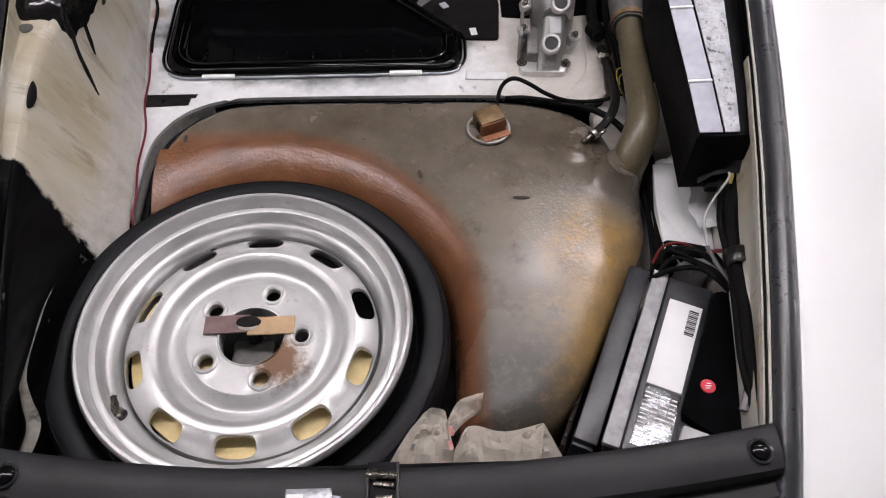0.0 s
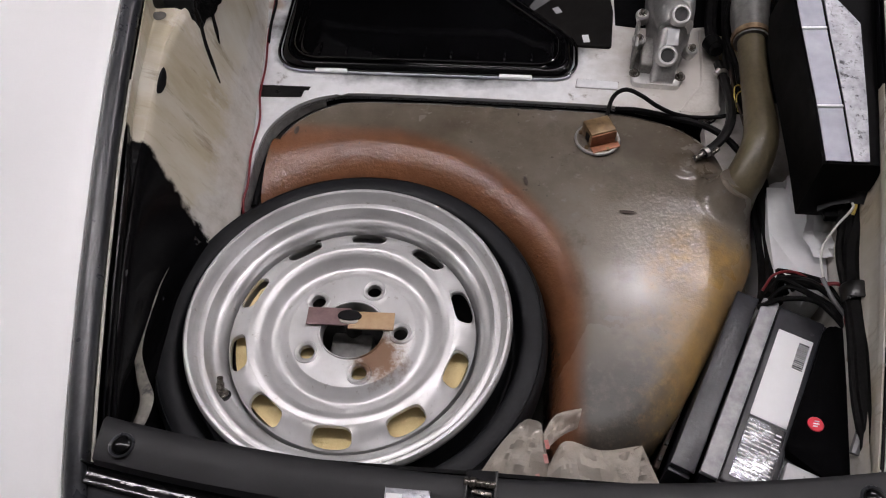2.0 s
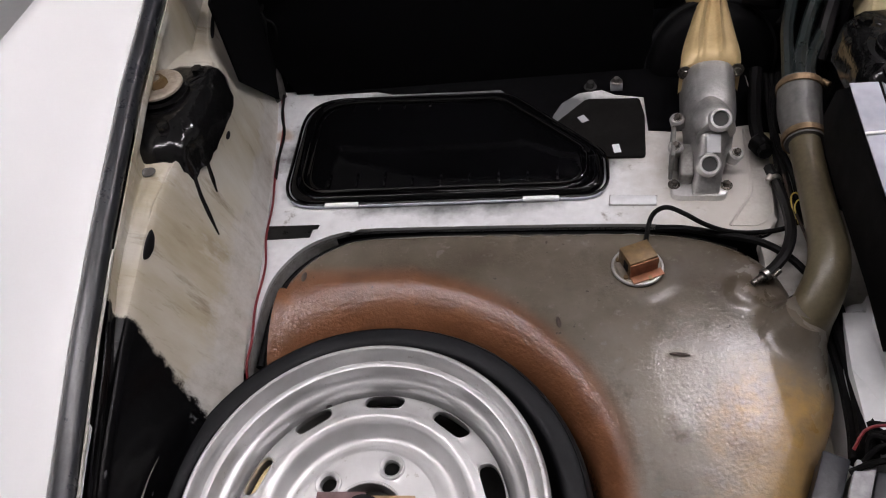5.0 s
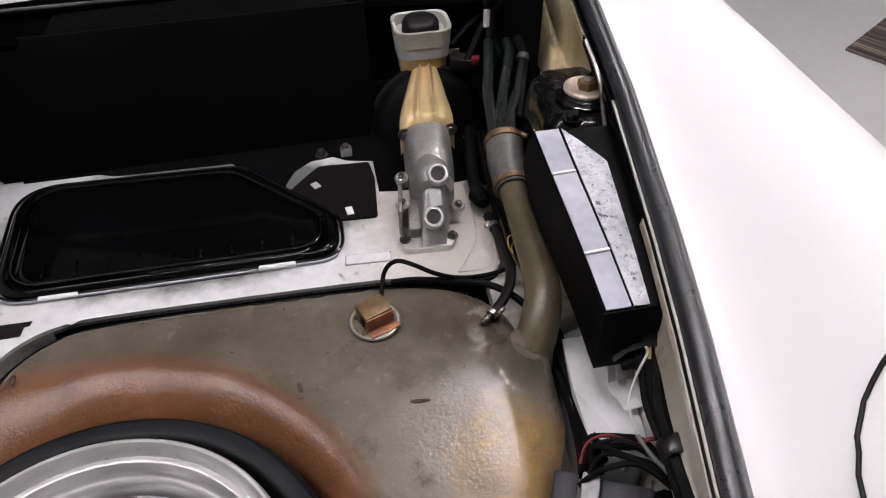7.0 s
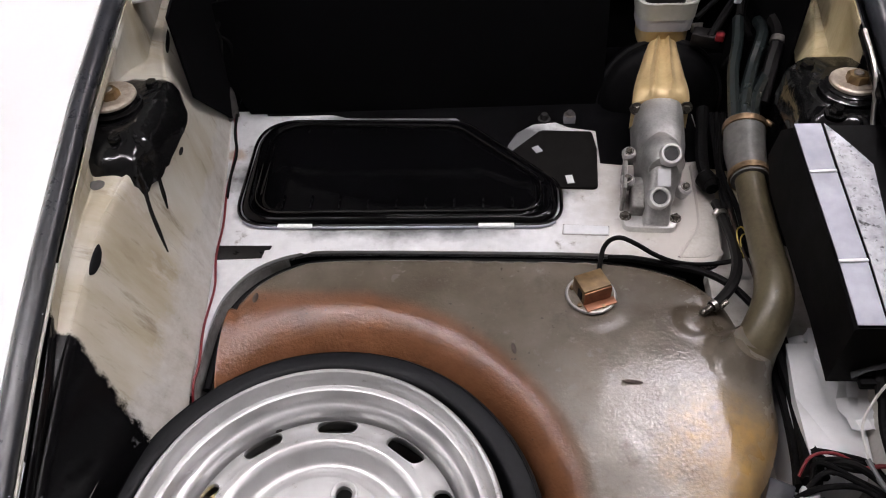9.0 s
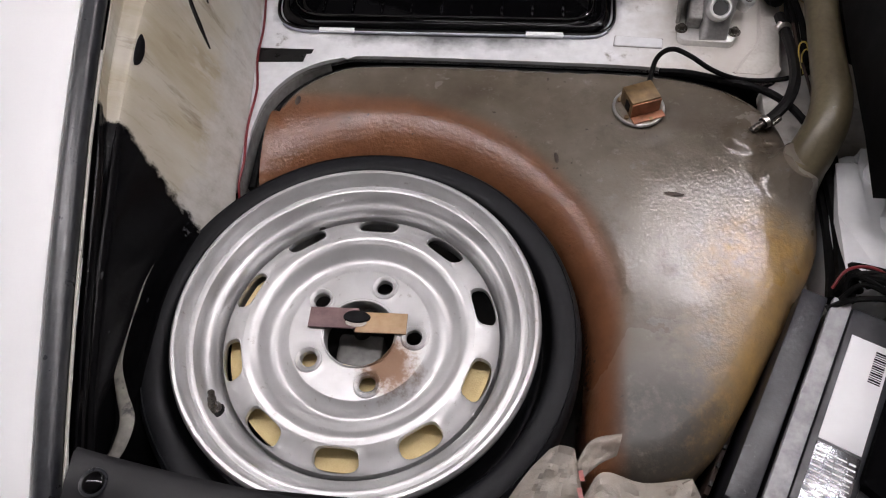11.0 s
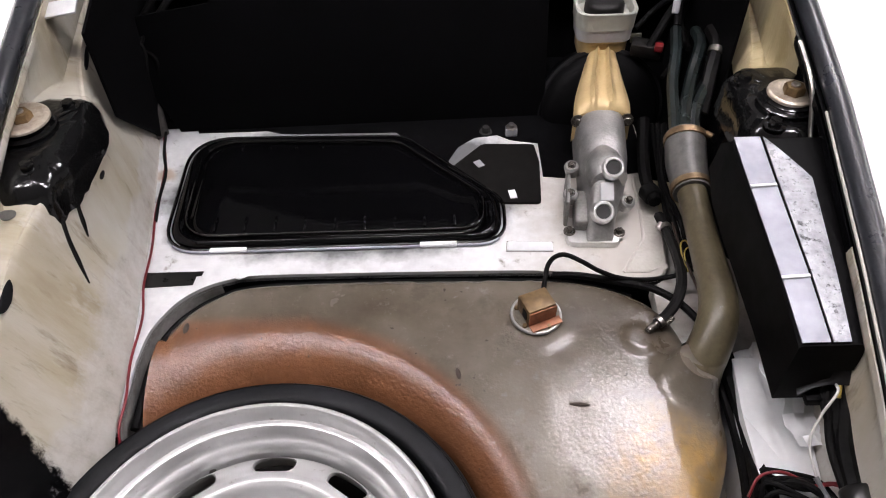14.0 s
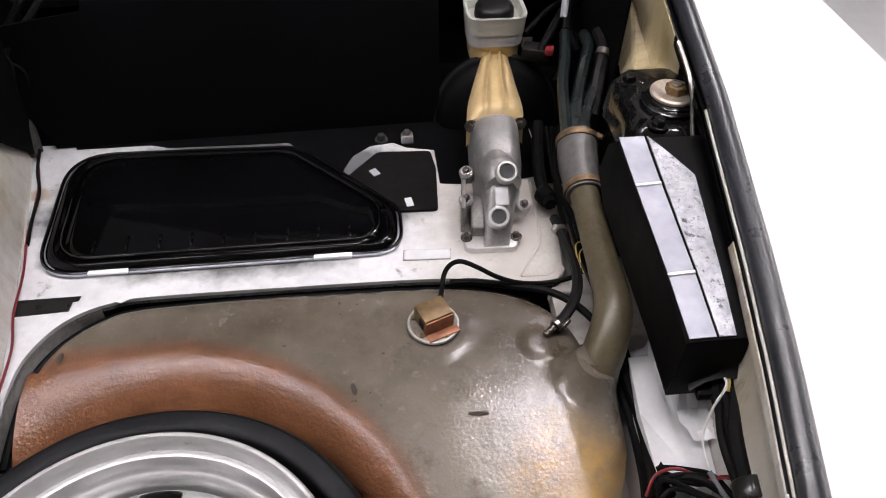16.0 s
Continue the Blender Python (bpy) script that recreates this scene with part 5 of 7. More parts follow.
    for f in fs:
        try:
            b.faces.new([tv[k] for k in f])
        except ValueError:
            pass
    rim_edges = [e for e in b.edges if len(e.link_faces) == 1]
    made = bmesh.ops.extrude_edge_only(b, edges=rim_edges)["geom"]
    for v in [g for g in made if isinstance(g, bmesh.types.BMVert)]:
        v.co.z = 0.452
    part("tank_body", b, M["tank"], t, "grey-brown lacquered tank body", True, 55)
    # sender flange, cap and swage
    c = Vector((0.333, 0.350, 0.640))
    m = Matrix.Translation(c)
    fl = part("sender_flange", lathe_bm([(0.0330, 0.003), (0.0330, 0.0055), (0.0315, 0.0065), (0.0285, 0.0065), (0.0280, 0.0060), (0.0, 0.0060)], m, 44), M["sender_plate"], t, "round dull plated sender flange")
    part("flange_ring", lathe_bm([(0.0335, 0.003), (0.0345, 0.0045), (0.0335, 0.0068), (0.0312, 0.0070), (0.0305, 0.0060)], m, 44), M["cast_alu"], fl, "pale flange rim")
    for a in (15, 87, 159, 231, 303):
        part("screw", lathe_bm([(0, 0.0065), (0.0035, 0.0065), (0.0032, 0.009), (0.0, 0.0095)], m @ pose(0.0265 * math.cos(radians(a)), 0.0265 * math.sin(radians(a)), 0), 12), M["brass"], fl)
    cm = Matrix.Translation(c + Vector((0.000, 0.002, 0.0195))) @ pose(0, 0, 0, 0, 0, 22)
    cap = part("sender_cap", box_bm((0.040, 0.032, 0.026), cm, 0.0015), M["brass"], t, "square brass sender cap")
    part("cap_front", box_bm((0.040, 0.0022, 0.024), cm @ pose(0, -0.0175, -0.001), 0.0006), M["copper_cap"], cap, "copper-coloured front of the cap")
    part("cap_foot", box_bm((0.044, 0.012, 0.0022), cm @ pose(0.002, -0.024, -0.0115), 0.0006), M["copper_cap"], cap)
    part("cap_slot", box_bm((0.0015, 0.010, 0.014), cm @ pose(-0.0205, -0.006, 0.0)), M["ink"], cap)
    part("outlet", rod_bm((0.474, 0.317, 0.645), (0.500, 0.335, 0.651), 0.0046, 14), M["greasy"], t)
    part("outlet_clip", lathe_bm([(0.0060, -0.003), (0.0082, -0.003), (0.0082, 0.003), (0.0060, 0.003)], tilt_to((0.491, 0.3285, 0.649), (0.80, 0.56, 0.15)), 18, None, True), M["steel"], t, "bright hose clip on the outlet")
    part("outlet_clip_screw", rod_bm((0.497, 0.320, 0.655), (0.507, 0.328, 0.658), 0.0036, 10), M["greasy"], t)
    # black tube added in the gap round the tank to stand for its shade
    gap_strip = [(-0.1765, 0.215, 0.606), (-0.1775, 0.255, 0.608), (-0.1770, 0.305, 0.610), (-0.1690, 0.348, 0.612), (-0.1460, 0.386, 0.613), (-0.1060, 0.418, 0.614), (-0.0500, 0.4350, 0.614), (0.10, 0.4385, 0.614), (0.30, 0.4350, 0.614), (0.40, 0.4250, 0.614), (0.472, 0.398, 0.614)]
    part("gap_strip", tube_bm(gap_strip, 0.0058, 8, 5), M["box_black"], t, "black strip laid in the gap round the tank as its shade")
    # weld scars and chips
    for x, y, dx, dy, a in ((0.227, 0.262, 0.003, 0.009, 10), (0.372, 0.213, 0.013, 0.0028, -5), (-0.132, 0.345, 0.004, 0.009, 0)):
        part("chip", lathe_bm([(0.0, 0.0006), (0.8, 0.0006), (1.0, 0.0)], pose(x, y, 0.6412, 0, 0, a) @ Matrix.Diagonal((dx, dy, 1, 1)), 12), M["chip_dark"], t)


# ---- black access cover and pad on the luggage floor ----
def build_cover():
    raw = [(-0.200, 0.500), (0.300, 0.502), (0.302, 0.590), (0.150, 0.752), (-0.208, 0.762)]
    c = thing("access_cover", (0.03, 0.62, FLOOR_Z), "glossy black pressed access cover with rounded corners", "access cover")
    o1 = rounded(raw, [0.06, 0.055, 0.05, 0.06, 0.07], 8)
    b = bmesh.new()
    cen = Vector((0.03, 0.62))
    rings = []
    for k, z in ((1.0, 0.001), (1.0, 0.0045), (0.975, 0.0085), (0.945, 0.0115), (0.92, 0.0125), (0.90, 0.0120), (0.87, 0.0098), (0.84, 0.0082), (0.815, 0.0085), (0.79, 0.0105), (0.765, 0.0125), (0.74, 0.0130)):
        ring = []
        for x, y in o1:
            d = Vector((x, y)) - cen
            f = 1 - (1 - k) * 0.155 / max(d.length, 0.05)
            ring.append(b.verts.new((cen.x + d.x * f, cen.y + d.y * f, FLOOR_Z + z)))
        rings.append(ring)
    n = len(o1)
    for p, q in zip(rings, rings[1:]):
        for k in range(n):
            b.faces.new((p[k], p[(k + 1) % n], q[(k + 1) % n], q[k]))
    b.faces.new(rings[-1])
    b.normal_update()
    bmesh.ops.triangulate(b, faces=[f for f in b.faces if len(f.verts) > 4])
    part("lid", b, M["gloss_black"], c, "gloss black lid")
    pts = [(x, y, FLOOR_Z + 0.004) for x, y in o1]
    pts.append(pts[0])
    ring = [(0.03 + (x - 0.03) * 1.020, 0.62 + (y - 0.62) * 1.028, z) for x, y, z in pts]
    part("rim_bead", tube_bm(ring, 0.0028, 8, 1), M["gloss_rim"], c, "black rubber bead round the lid")
    bright = sorted([p for p in ring if p[1] < 0.515], key=lambda p: p[0])
    part("front_edge", tube_bm([(x, y - 0.0035, z - 0.001) for x, y, z in bright], 0.0024, 8, 1), M["silver_foil"], c, "bare bright front edge of the lid")
    part("ridge", tube_bm([(0.03 + (x - 0.03) * 0.90, 0.62 + (y - 0.62) * 0.86, FLOOR_Z + 0.0145) for x, y, z in pts], 0.0022, 8, 1), M["gloss_rim"], c, "pressed ridge round the lid's field")
    for k in range(4):
        part("rib", box_bm((0.004, 0.016, 0.003), pose(-0.12 + 0.045 * k, 0.728, FLOOR_Z + 0.0135), 0.0012), M["gloss_rim"], c)
    for i in range(9):
        x = -0.13 + 0.045 * i
        part("rib", box_bm((0.004, 0.030, 0.003), pose(x, 0.540, FLOOR_Z + 0.0145), 0.0012), M["gloss_rim"], c)
    # the left white clip also stands in for a lamp glint on the lid
    for x0, y0 in ((-0.105, 0.4955), (0.205, 0.4965)):
        part("clip", box_bm((0.055, 0.008, 0.006), pose(x0, y0, FLOOR_Z + 0.004), 0.0015), M["label_white"], c, "white clip at the lid's front edge, the left for a glint")


def build_pad():
    o = rounded([(0.224, 0.666), (0.282, 0.729), (0.369, 0.726), (0.373, 0.678), (0.366, 0.580), (0.303, 0.583), (0.288, 0.612)], 0.008, 3)
    p = thing("rubber_pad", (0.30, 0.64, FLOOR_Z), "thin dark rubber pad with a small white tag", "pad")
    part("sheet", prism_bm(o, FLOOR_Z + 0.0005, FLOOR_Z + 0.005, 0.002), M["pad_grey"], p)
    part("tag", box_bm((0.011, 0.019, 0.001), pose(0.323, 0.600, FLOOR_Z + 0.0057, 0, 0, 8)), M["label_white"], p, "small white paper tag")
    part("tag", box_bm((0.012, 0.016, 0.001), pose(0.274, 0.676, FLOOR_Z + 0.0057, 0, 0, 28)), M["cup_grey"], p, "small dull grey tag")
    n = thing("floor_bolt", (0.333, 0.757, FLOOR_Z), "small plated bolt standing in a bracket on the floor", "bolt")
    part("bracket", box_bm((0.020, 0.014, 0.016), pose(0.333, 0.757, FLOOR_Z + 0.008), 0.002), M["cup_grey"], n)
    part("bolt_head", bolt_bm((0.333, 0.757, FLOOR_Z + 0.016), (0, 0, 1), 0.006, 0.006), M["steel"], n)
    n2 = thing("floor_bolt", (0.29, 0.765, FLOOR_Z), "small dull stud on the luggage floor", "bolt")
    part("bolt_head", bolt_bm((0.29, 0.765, FLOOR_Z), (0, 0, 1), 0.007, 0.01), M["dark_metal"], n2)
    tp = part("tape_strip", prism_bm([(-0.222, 0.457), (-0.134, 0.457), (-0.136, 0.449), (-0.143, 0.4485), (-0.145, 0.432), (-0.215, 0.429)], FLOOR_Z + 0.0005, FLOOR_Z + 0.0018), M["tape_black"])
    tagged(tp, "strip of black tape stuck on the white floor", "tape")
    em = part("embossed_plate", prism_bm(rounded([(0.305, 0.482), (0.372, 0.479), (0.374, 0.497), (0.307, 0.501)], 0.003, 3), FLOOR_Z + 0.0004, FLOOR_Z + 0.0024, 0.001), M["clear_white"])
    tagged(em, "blank white plate painted over on the floor", "plate")
    part("plate_edge", tube_bm([(x, y, FLOOR_Z + 0.0006) for x, y in ((0.3045, 0.4815), (0.3725, 0.4785), (0.3748, 0.4975), (0.3065, 0.5015), (0.3045, 0.4815))], 0.0008, 6, 1), M["grime"], em, "thin grey line round the plate")


# ---- brake unit ----
def build_brake():
    u = thing("brake_master_cylinder", (0.435, 0.55, FLOOR_Z), "grey cast aluminium hydraulic cylinder with gold bracket and white cup", "brake cylinder")
    part("base_flange", prism_bm(rounded([(0.393, 0.487), (0.470, 0.483), (0.478, 0.516), (0.396, 0.522)], 0.014), FLOOR_Z, FLOOR_Z + 0.010, 0.003), M["cast_bright"], u)
    secs = ((0.488, 0.441, 0.019, 0.642), (0.500, 0.443, 0.020, 0.657), (0.520, 0.447, 0.021, 0.680), (0.540, 0.451, 0.023, 0.701), (0.556, 0.454, 0.027, 0.715), (0.575, 0.456, 0.033, 0.722), (0.60, 0.457, 0.037, 0.726), (0.64, 0.460, 0.039, 0.729), (0.692, 0.466, 0.040, 0.730))
    rows = []
    for y, x, hw, zt in secs:
        zb = FLOOR_Z + 0.004 if y < 0.6 else FLOOR_Z + 0.03
        row = []
        for k in range(25):
            a = math.pi * (k / 24)
            c, s_ = math.cos(a), math.sin(a)
            row.append((x - hw * math.copysign(abs(c) ** 0.62, c), y, zb + (zt - zb) * abs(s_) ** 0.5))
        rows.append(row)
    b = bmesh.new()
    V = [[b.verts.new(p) for p in r] for r in rows]
    for p, q in zip(V, V[1:]):
        for k in range(24):
            b.faces.new((p[k], p[k + 1], q[k + 1], q[k]))
        b.faces.new((p[0], q[0], q[-1], p[-1]))
    b.faces.new(V[0])
    b.faces.new(V[-1])
    part("casting", b, M["cast_alu"], u, "grey cast aluminium body")
    # raised bore housing on the slope, ports and ground patch
    nrm = Vector((0.0, -0.62, 0.78)).normalized()
    part("bore", tube_bm([(0.452, 0.60, 0.700), (0.454, 0.570, 0.703), (0.456, 0.548, 0.700)], [0.026, 0.030, 0.027], 24, 6), M["cast_alu"], u)
    for at, proud in (((0.4435, 0.510, 0.6745), 0.004), ((0.458, 0.553, 0.7195), 0.009)):
        m = tilt_to(Vector(at) + nrm * proud, nrm)
        p = part("port", lathe_bm([(0.017, -0.010), (0.0165, 0.003), (0.0145, 0.006), (0.0115, 0.006), (0.0105, 0.003), (0.0095, -0.006), (0.0, -0.007)], m, 28), M["cast_bright"], u, "machined fluid port ring")
        part("bore_hole", lathe_bm([(0.0, -0.0060), (0.0098, -0.0030), (0.0104, 0.0034), (0.0, 0.0026)], m, 20), M["dark_metal"], p)
    part("ground_patch", box_bm((0.019, 0.026, 0.004), tilt_to((0.4505, 0.5295, 0.6975), (0.0, -0.70, 0.72), 0), 0.001), M["clear_white"], u, "bright ground facet")
    for x, y in ((0.399, 0.509), (0.472, 0.504)):
        part("flange_bolt", bolt_bm((x, y, FLOOR_Z + 0.010), (0, 0, 1), 0.0055, 0.006), M["greasy"], u)
    for x, y, z in ((0.404, 0.556, 0.668), (0.410, 0.600, 0.684), (0.488, 0.545, 0.660)):
        part("lug", lathe_bm([(0, -0.012), (0.011, -0.012), (0.011, 0.004), (0.008, 0.007), (0, 0.007)], tilt_to((x, y, z), (-0.25 if x < 0.45 else 0.25, -0.3, 0.9)), 18), M["cast_alu"], u)
        part("lug_bolt", bolt_bm((x, y - 0.002, z + 0.006), (-0.25 if x < 0.45 else 0.25, -0.3, 0.9), 0.0050, 0.006, 1.3), M["greasy"], u)
    part("side_web", box_bm((0.020, 0.060, 0.036), pose(0.419, 0.540, 0.646, 10, 0, -6), 0.004, 3), M["cast_dark"], u, "dull grey side web of the casting")
    part("side_plate", box_bm((0.006, 0.085, 0.050), pose(0.402, 0.570, 0.655, 0, 0, -8), 0.002), M["cast_dark"], u)
    # gold bracket: pressed sheet with two swages
    rows = []
    for y, x, hw, z in ((0.676, 0.465, 0.0450, 0.690), (0.680, 0.465, 0.0450, 0.728), (0.690, 0.466, 0.0445, 0.738), (0.705, 0.468, 0.0440, 0.740), (0.728, 0.471, 0.0415, 0.7405), (0.755, 0.475, 0.0375, 0.7405), (0.785, 0.480, 0.0330, 0.741), (0.815, 0.485, 0.0285, 0.742), (0.832, 0.488, 0.0265, 0.742), (0.842, 0.489, 0.026, 0.742)):
        row = []
        for k in range(33):
            f = k / 32 * 2 - 1
            rib = 0.008 * (math.exp(-((f - 0.32) / 0.10) ** 2) + math.exp(-((f + 0.32) / 0.10) ** 2)) * min(1.0, max(0.0, (y - 0.683) / 0.02))
            row.append((x + f * hw, y, z + rib - 0.016 * abs(f) ** 5))
        rows.append(row)
    gb = part("bracket", sheet_bm(rows, 0.003), M["gold_zinc"], u, "gold zinc-plated pressed bracket")
    for x in (0.427, 0.504):
        part("bolt", bolt_bm((x, 0.678, 0.713), (0, -1, 0.25), 0.0065, 0.006), M["greasy"], gb)
    # reservoir cup
    def ring_outline(hx, hy):
        return rounded([(-hx, -hy), (hx, -hy), (hx, hy), (-hx, hy)], min(hx, hy) * 0.62, 6)
    def cup(levels, mt, nm, lb):
        b2 = bmesh.new()
        rg = []
        for hx, hy, z in levels:
            rg.append([b2.verts.new((0.489 + x, 0.866 + y, z - 0.012)) for x, y in ring_outline(hx, hy)])
        nn = len(rg[0])
        for p, q in zip(rg, rg[1:]):
            for k in range(nn):
                b2.faces.new((p[k], p[(k + 1) % nn], q[(k + 1) % nn], q[k]))
        b2.faces.new(rg[0][::-1])
        b2.faces.new(rg[-1])
        b2.normal_update()
        bmesh.ops.triangulate(b2, faces=[f for f in b2.faces if len(f.verts) > 4])
        return part(nm, b2, mt, u, lb)
    cup([(0.038, 0.029, 0.735), (0.041, 0.032, 0.742), (0.0415, 0.0325, 0.768)], M["gold_zinc"], "collar", "gold collar")
    cup([(0.0415, 0.0325, 0.768), (0.0455, 0.0365, 0.770), (0.0470, 0.0380, 0.792)], M["cup_grey"], "cup_foot", "translucent grey lower reservoir")
    cup([(0.0480, 0.0390, 0.792), (0.0490, 0.0400, 0.812), (0.0505, 0.0415, 0.822), (0.0490, 0.0400, 0.824), (0.0445, 0.0360, 0.822), (0.0415, 0.0335, 0.806)], M["cup_white"], "cup", "milky white reservoir cup")
    part("cap", lathe_bm([(0.0, 0.827), (0.022, 0.827), (0.029, 0.824), (0.0325, 0.818), (0.0330, 0.798)], pose(0.489, 0.870, -0.010), 32), M["rubber"], u, "black rubber cap inside the cup")
    part("tab", box_bm((0.018, 0.003, 0.018), pose(0.545, 0.850, 0.753), 0.001), M["steel"], u)
    # servo drum
    sv = thing("brake_servo", (0.49, 0.80, FLOOR_Z), "large round black brake servo drum", "brake servo")
    m = tilt_to((0.492, 0.775, 0.645), (0, 1, -0.25))
    part("drum", lathe_bm([(0.0, 0.0), (0.040, 0.0), (0.055, 0.006), (0.085, 0.012), (0.098, 0.022), (0.102, 0.034), (0.107, 0.036), (0.107, 0.044), (0.101, 0.048), (0.098, 0.09), (0.06, 0.12), (0.0, 0.12)], m, 56), M["box_black"], sv)
    part("servo_band", lathe_bm([(0.1055, 0.035), (0.110, 0.036), (0.110, 0.044), (0.1055, 0.045)], m, 56, None, True), M["black_plastic"], sv)
    part("foot", box_bm((0.06, 0.05, 0.05), pose(0.492, 0.81, FLOOR_Z + 0.02), 0.004), M["dark_metal"], sv)


# ---- rear board and cowl fittings ----
def build_board():
    bd = thing("rear_board", (0.06, 0.80, FLOOR_Z), "large black felt covered board leaning at the bulkhead", "trim board")
    o = [(-0.242, 0.0), (0.395, 0.0), (0.395, 0.235), (-0.145, 0.235), (-0.148, 0.218), (-0.296, 0.200), (-0.298, 0.150), (-0.280, 0.090)]
    m = pose(0, 0.800, FLOOR_Z + 0.001, 78, 0, 1.8)
    b = prism_bm(o, -0.004, 0.004, 0.0015, m)
    part("board", b, M["felt"], bd)
    # black sheet on the rear floor: its black paint and shade put in
    ap = [(-0.21, 0.785), (-0.09, 0.786), (-0.06, 0.776), (0.135, 0.772), (0.221, 0.673), (0.226, 0.695), (0.241, 0.727), (0.270, 0.751), (0.309, 0.757), (0.330, 0.742), (0.376, 0.731), (0.376, 0.645), (0.41, 0.640), (0.49, 0.642), (0.545, 0.650), (0.545, 0.995), (-0.27, 0.995), (-0.27, 0.80), (-0.215, 0.80)]
    part("floor_sheet", prism_bm(ap, FLOOR_Z + 0.0006, FLOOR_Z + 0.0022), M["felt"], bd, "black sheet for the rear floor's black paint and shade")
    # another black sheet added on the lower floor in place of shade
    sf = [(0.547, 0.652), (0.60, 0.640), (0.69, 0.640), (0.69, 0.995), (0.547, 0.995)]
    part("lower_sheet", prism_bm(sf, FLOOR_Z - 0.0175, FLOOR_Z - 0.0155), M["felt"], bd, "black sheet in place of shade on the lower floor")
    d = thing("air_box", (0.10, 0.93, 0.66), "black air box in the shade under the cowl", "air box")
    part("casing", box_bm((0.50, 0.10, 0.20), pose(0.12, 0.940, 0.742), 0.02, 3), M["felt"], d)
    part("stub", box_bm((0.022, 0.012, 0.018), pose(0.245, 0.955, 0.852), 0.003), M["cup_grey"], d)
    cab = thing("earth_lead", (-0.285, 0.80, FLOOR_Z), "dull grey crumpled cover in the dark corner", "cover")
    part("boot", tube_bm([(-0.270, 0.772, 0.632), (-0.284, 0.785, 0.668), (-0.302, 0.80, 0.715), (-0.316, 0.81, 0.75)], [0.014, 0.026, 0.022, 0.006], 12, 5, None, 0.45), M["boot_grey"], cab)


# ---- relay box ----
def build_relay_box():
    r = thing("relay_box", (0.62, 0.33, 0.67), "black relay box with two silver label strips on top", "relay box")
    # (y, top z, bottom z, left x, right x)
    secs = ((0.184, 0.788, 0.690, 0.579, 0.668), (0.260, 0.808, 0.706, 0.578, 0.682), (0.400, 0.836, 0.728, 0.573, 0.698), (0.452, 0.848, 0.742, 0.570, 0.700))
    b = bmesh.new()
    V = []
    for y, zt, zb, xl, xr in secs:
        xm = xl + 0.052
        V.append([b.verts.new(p) for p in ((xl, y, zb), (xl, y, zt - 0.003), (xl + 0.003, y, zt), (xr - 0.003, y, zt), (xr, y, zt - 0.003), (xr, y, zt - 0.045), (xm, y, zt - 0.048), (xm, y, zb))])
    V.append([b.verts.new(p) for p in ((0.574, 0.500, 0.762), (0.574, 0.486, 0.815), (0.576, 0.474, 0.826), (0.697, 0.474, 0.826), (0.70, 0.486, 0.815), (0.70, 0.490, 0.795), (0.626, 0.490, 0.792), (0.626, 0.500, 0.762))])
    for p, q in zip(V, V[1:]):
        for k in range(8):
            b.faces.new((p[k], p[(k + 1) % 8], q[(k + 1) % 8], q[k]))
    b.faces.new(V[0])
    b.faces.new(V[-1])
    b.normal_update()
    bmesh.ops.triangulate(b, faces=[f for f in b.faces if len(f.verts) > 4])
    part("case", b, M["box_black"], r, "matt black plastic case")

    def top(y):
        return float(np.interp(y, [s_[0] for s_ in secs], [s_[1] for s_ in secs]))
    ys = np.linspace(0.186, 0.452, 14)
    def strip(lx, rx, mt, nm, lb, y1=lambda f: 0.452):
        rows = []
        for k in range(9):
            f = k / 8
            row = []
            for i in range(14):
                y = 0.186 + (y1(f) - 0.186) * i / 13
                g = (y - 0.186) / 0.266
                x = lx(g) + (rx(g) - lx(g)) * f
                row.append((x, y, top(y) + 0.0022))
            rows.append(row)
        return part(nm, sheet_bm(rows, 0.0015), mt, r, lb)
    strip(lambda g: 0.581 - 0.010 * g, lambda g: 0.6105 - 0.008 * g, M["silver_foil"], "label_strip", "plain silver label strip")
    strip(lambda g: 0.6135 - 0.007 * g, lambda g: 0.632 + 0.022 * g, M["silver_worn"], "label_strip", "worn scuffed silver label strip", lambda f: 0.452 - 0.062 * f)
    for y in (0.259, 0.380):
        g = (y - 0.186) / 0.266
        part("clip", box_bm((0.032, 0.0042, 0.0025), pose(0.5955 - 0.009 * g, y, top(y) + 0.0045, 0, 0, 3), 0.001), M["label_white"], r, "thin white retaining clip")
    part("hole", lathe_bm([(0.0, 0.0), (0.0035, 0.0), (0.0045, 0.0006)], pose(0.634, 0.318, top(0.318) + 0.0028), 14), M["ink"], r)
    st = part("cable_strap", sheet_bm([[(x, 0.176 + 0.004 * math.sin(k), z + 0.006 - 0.0015 * k * k), (x + 0.002, 0.190, z + 0.009), (x, 0.204, z + 0.004)] for k, (x, z) in enumerate(((0.600, 0.700), (0.616, 0.712), (0.632, 0.722), (0.650, 0.732), (0.672, 0.745)))], 0.002), M["black_plastic"], r, "black strap holding the cables")
    part("strap_block", box_bm((0.024, 0.012, 0.012), pose(0.622, 0.176, 0.700, 0, -6, -4), 0.002), M["box_black"], st)


# ---- filler hose, lines and looms on the right-hand side ----
def cable(name, pts, r, mt, label, category, n=8, segs=8):
    ob = part(name, tube_bm(pts, r, segs, n), mt)
    return tagged(ob, label, category)


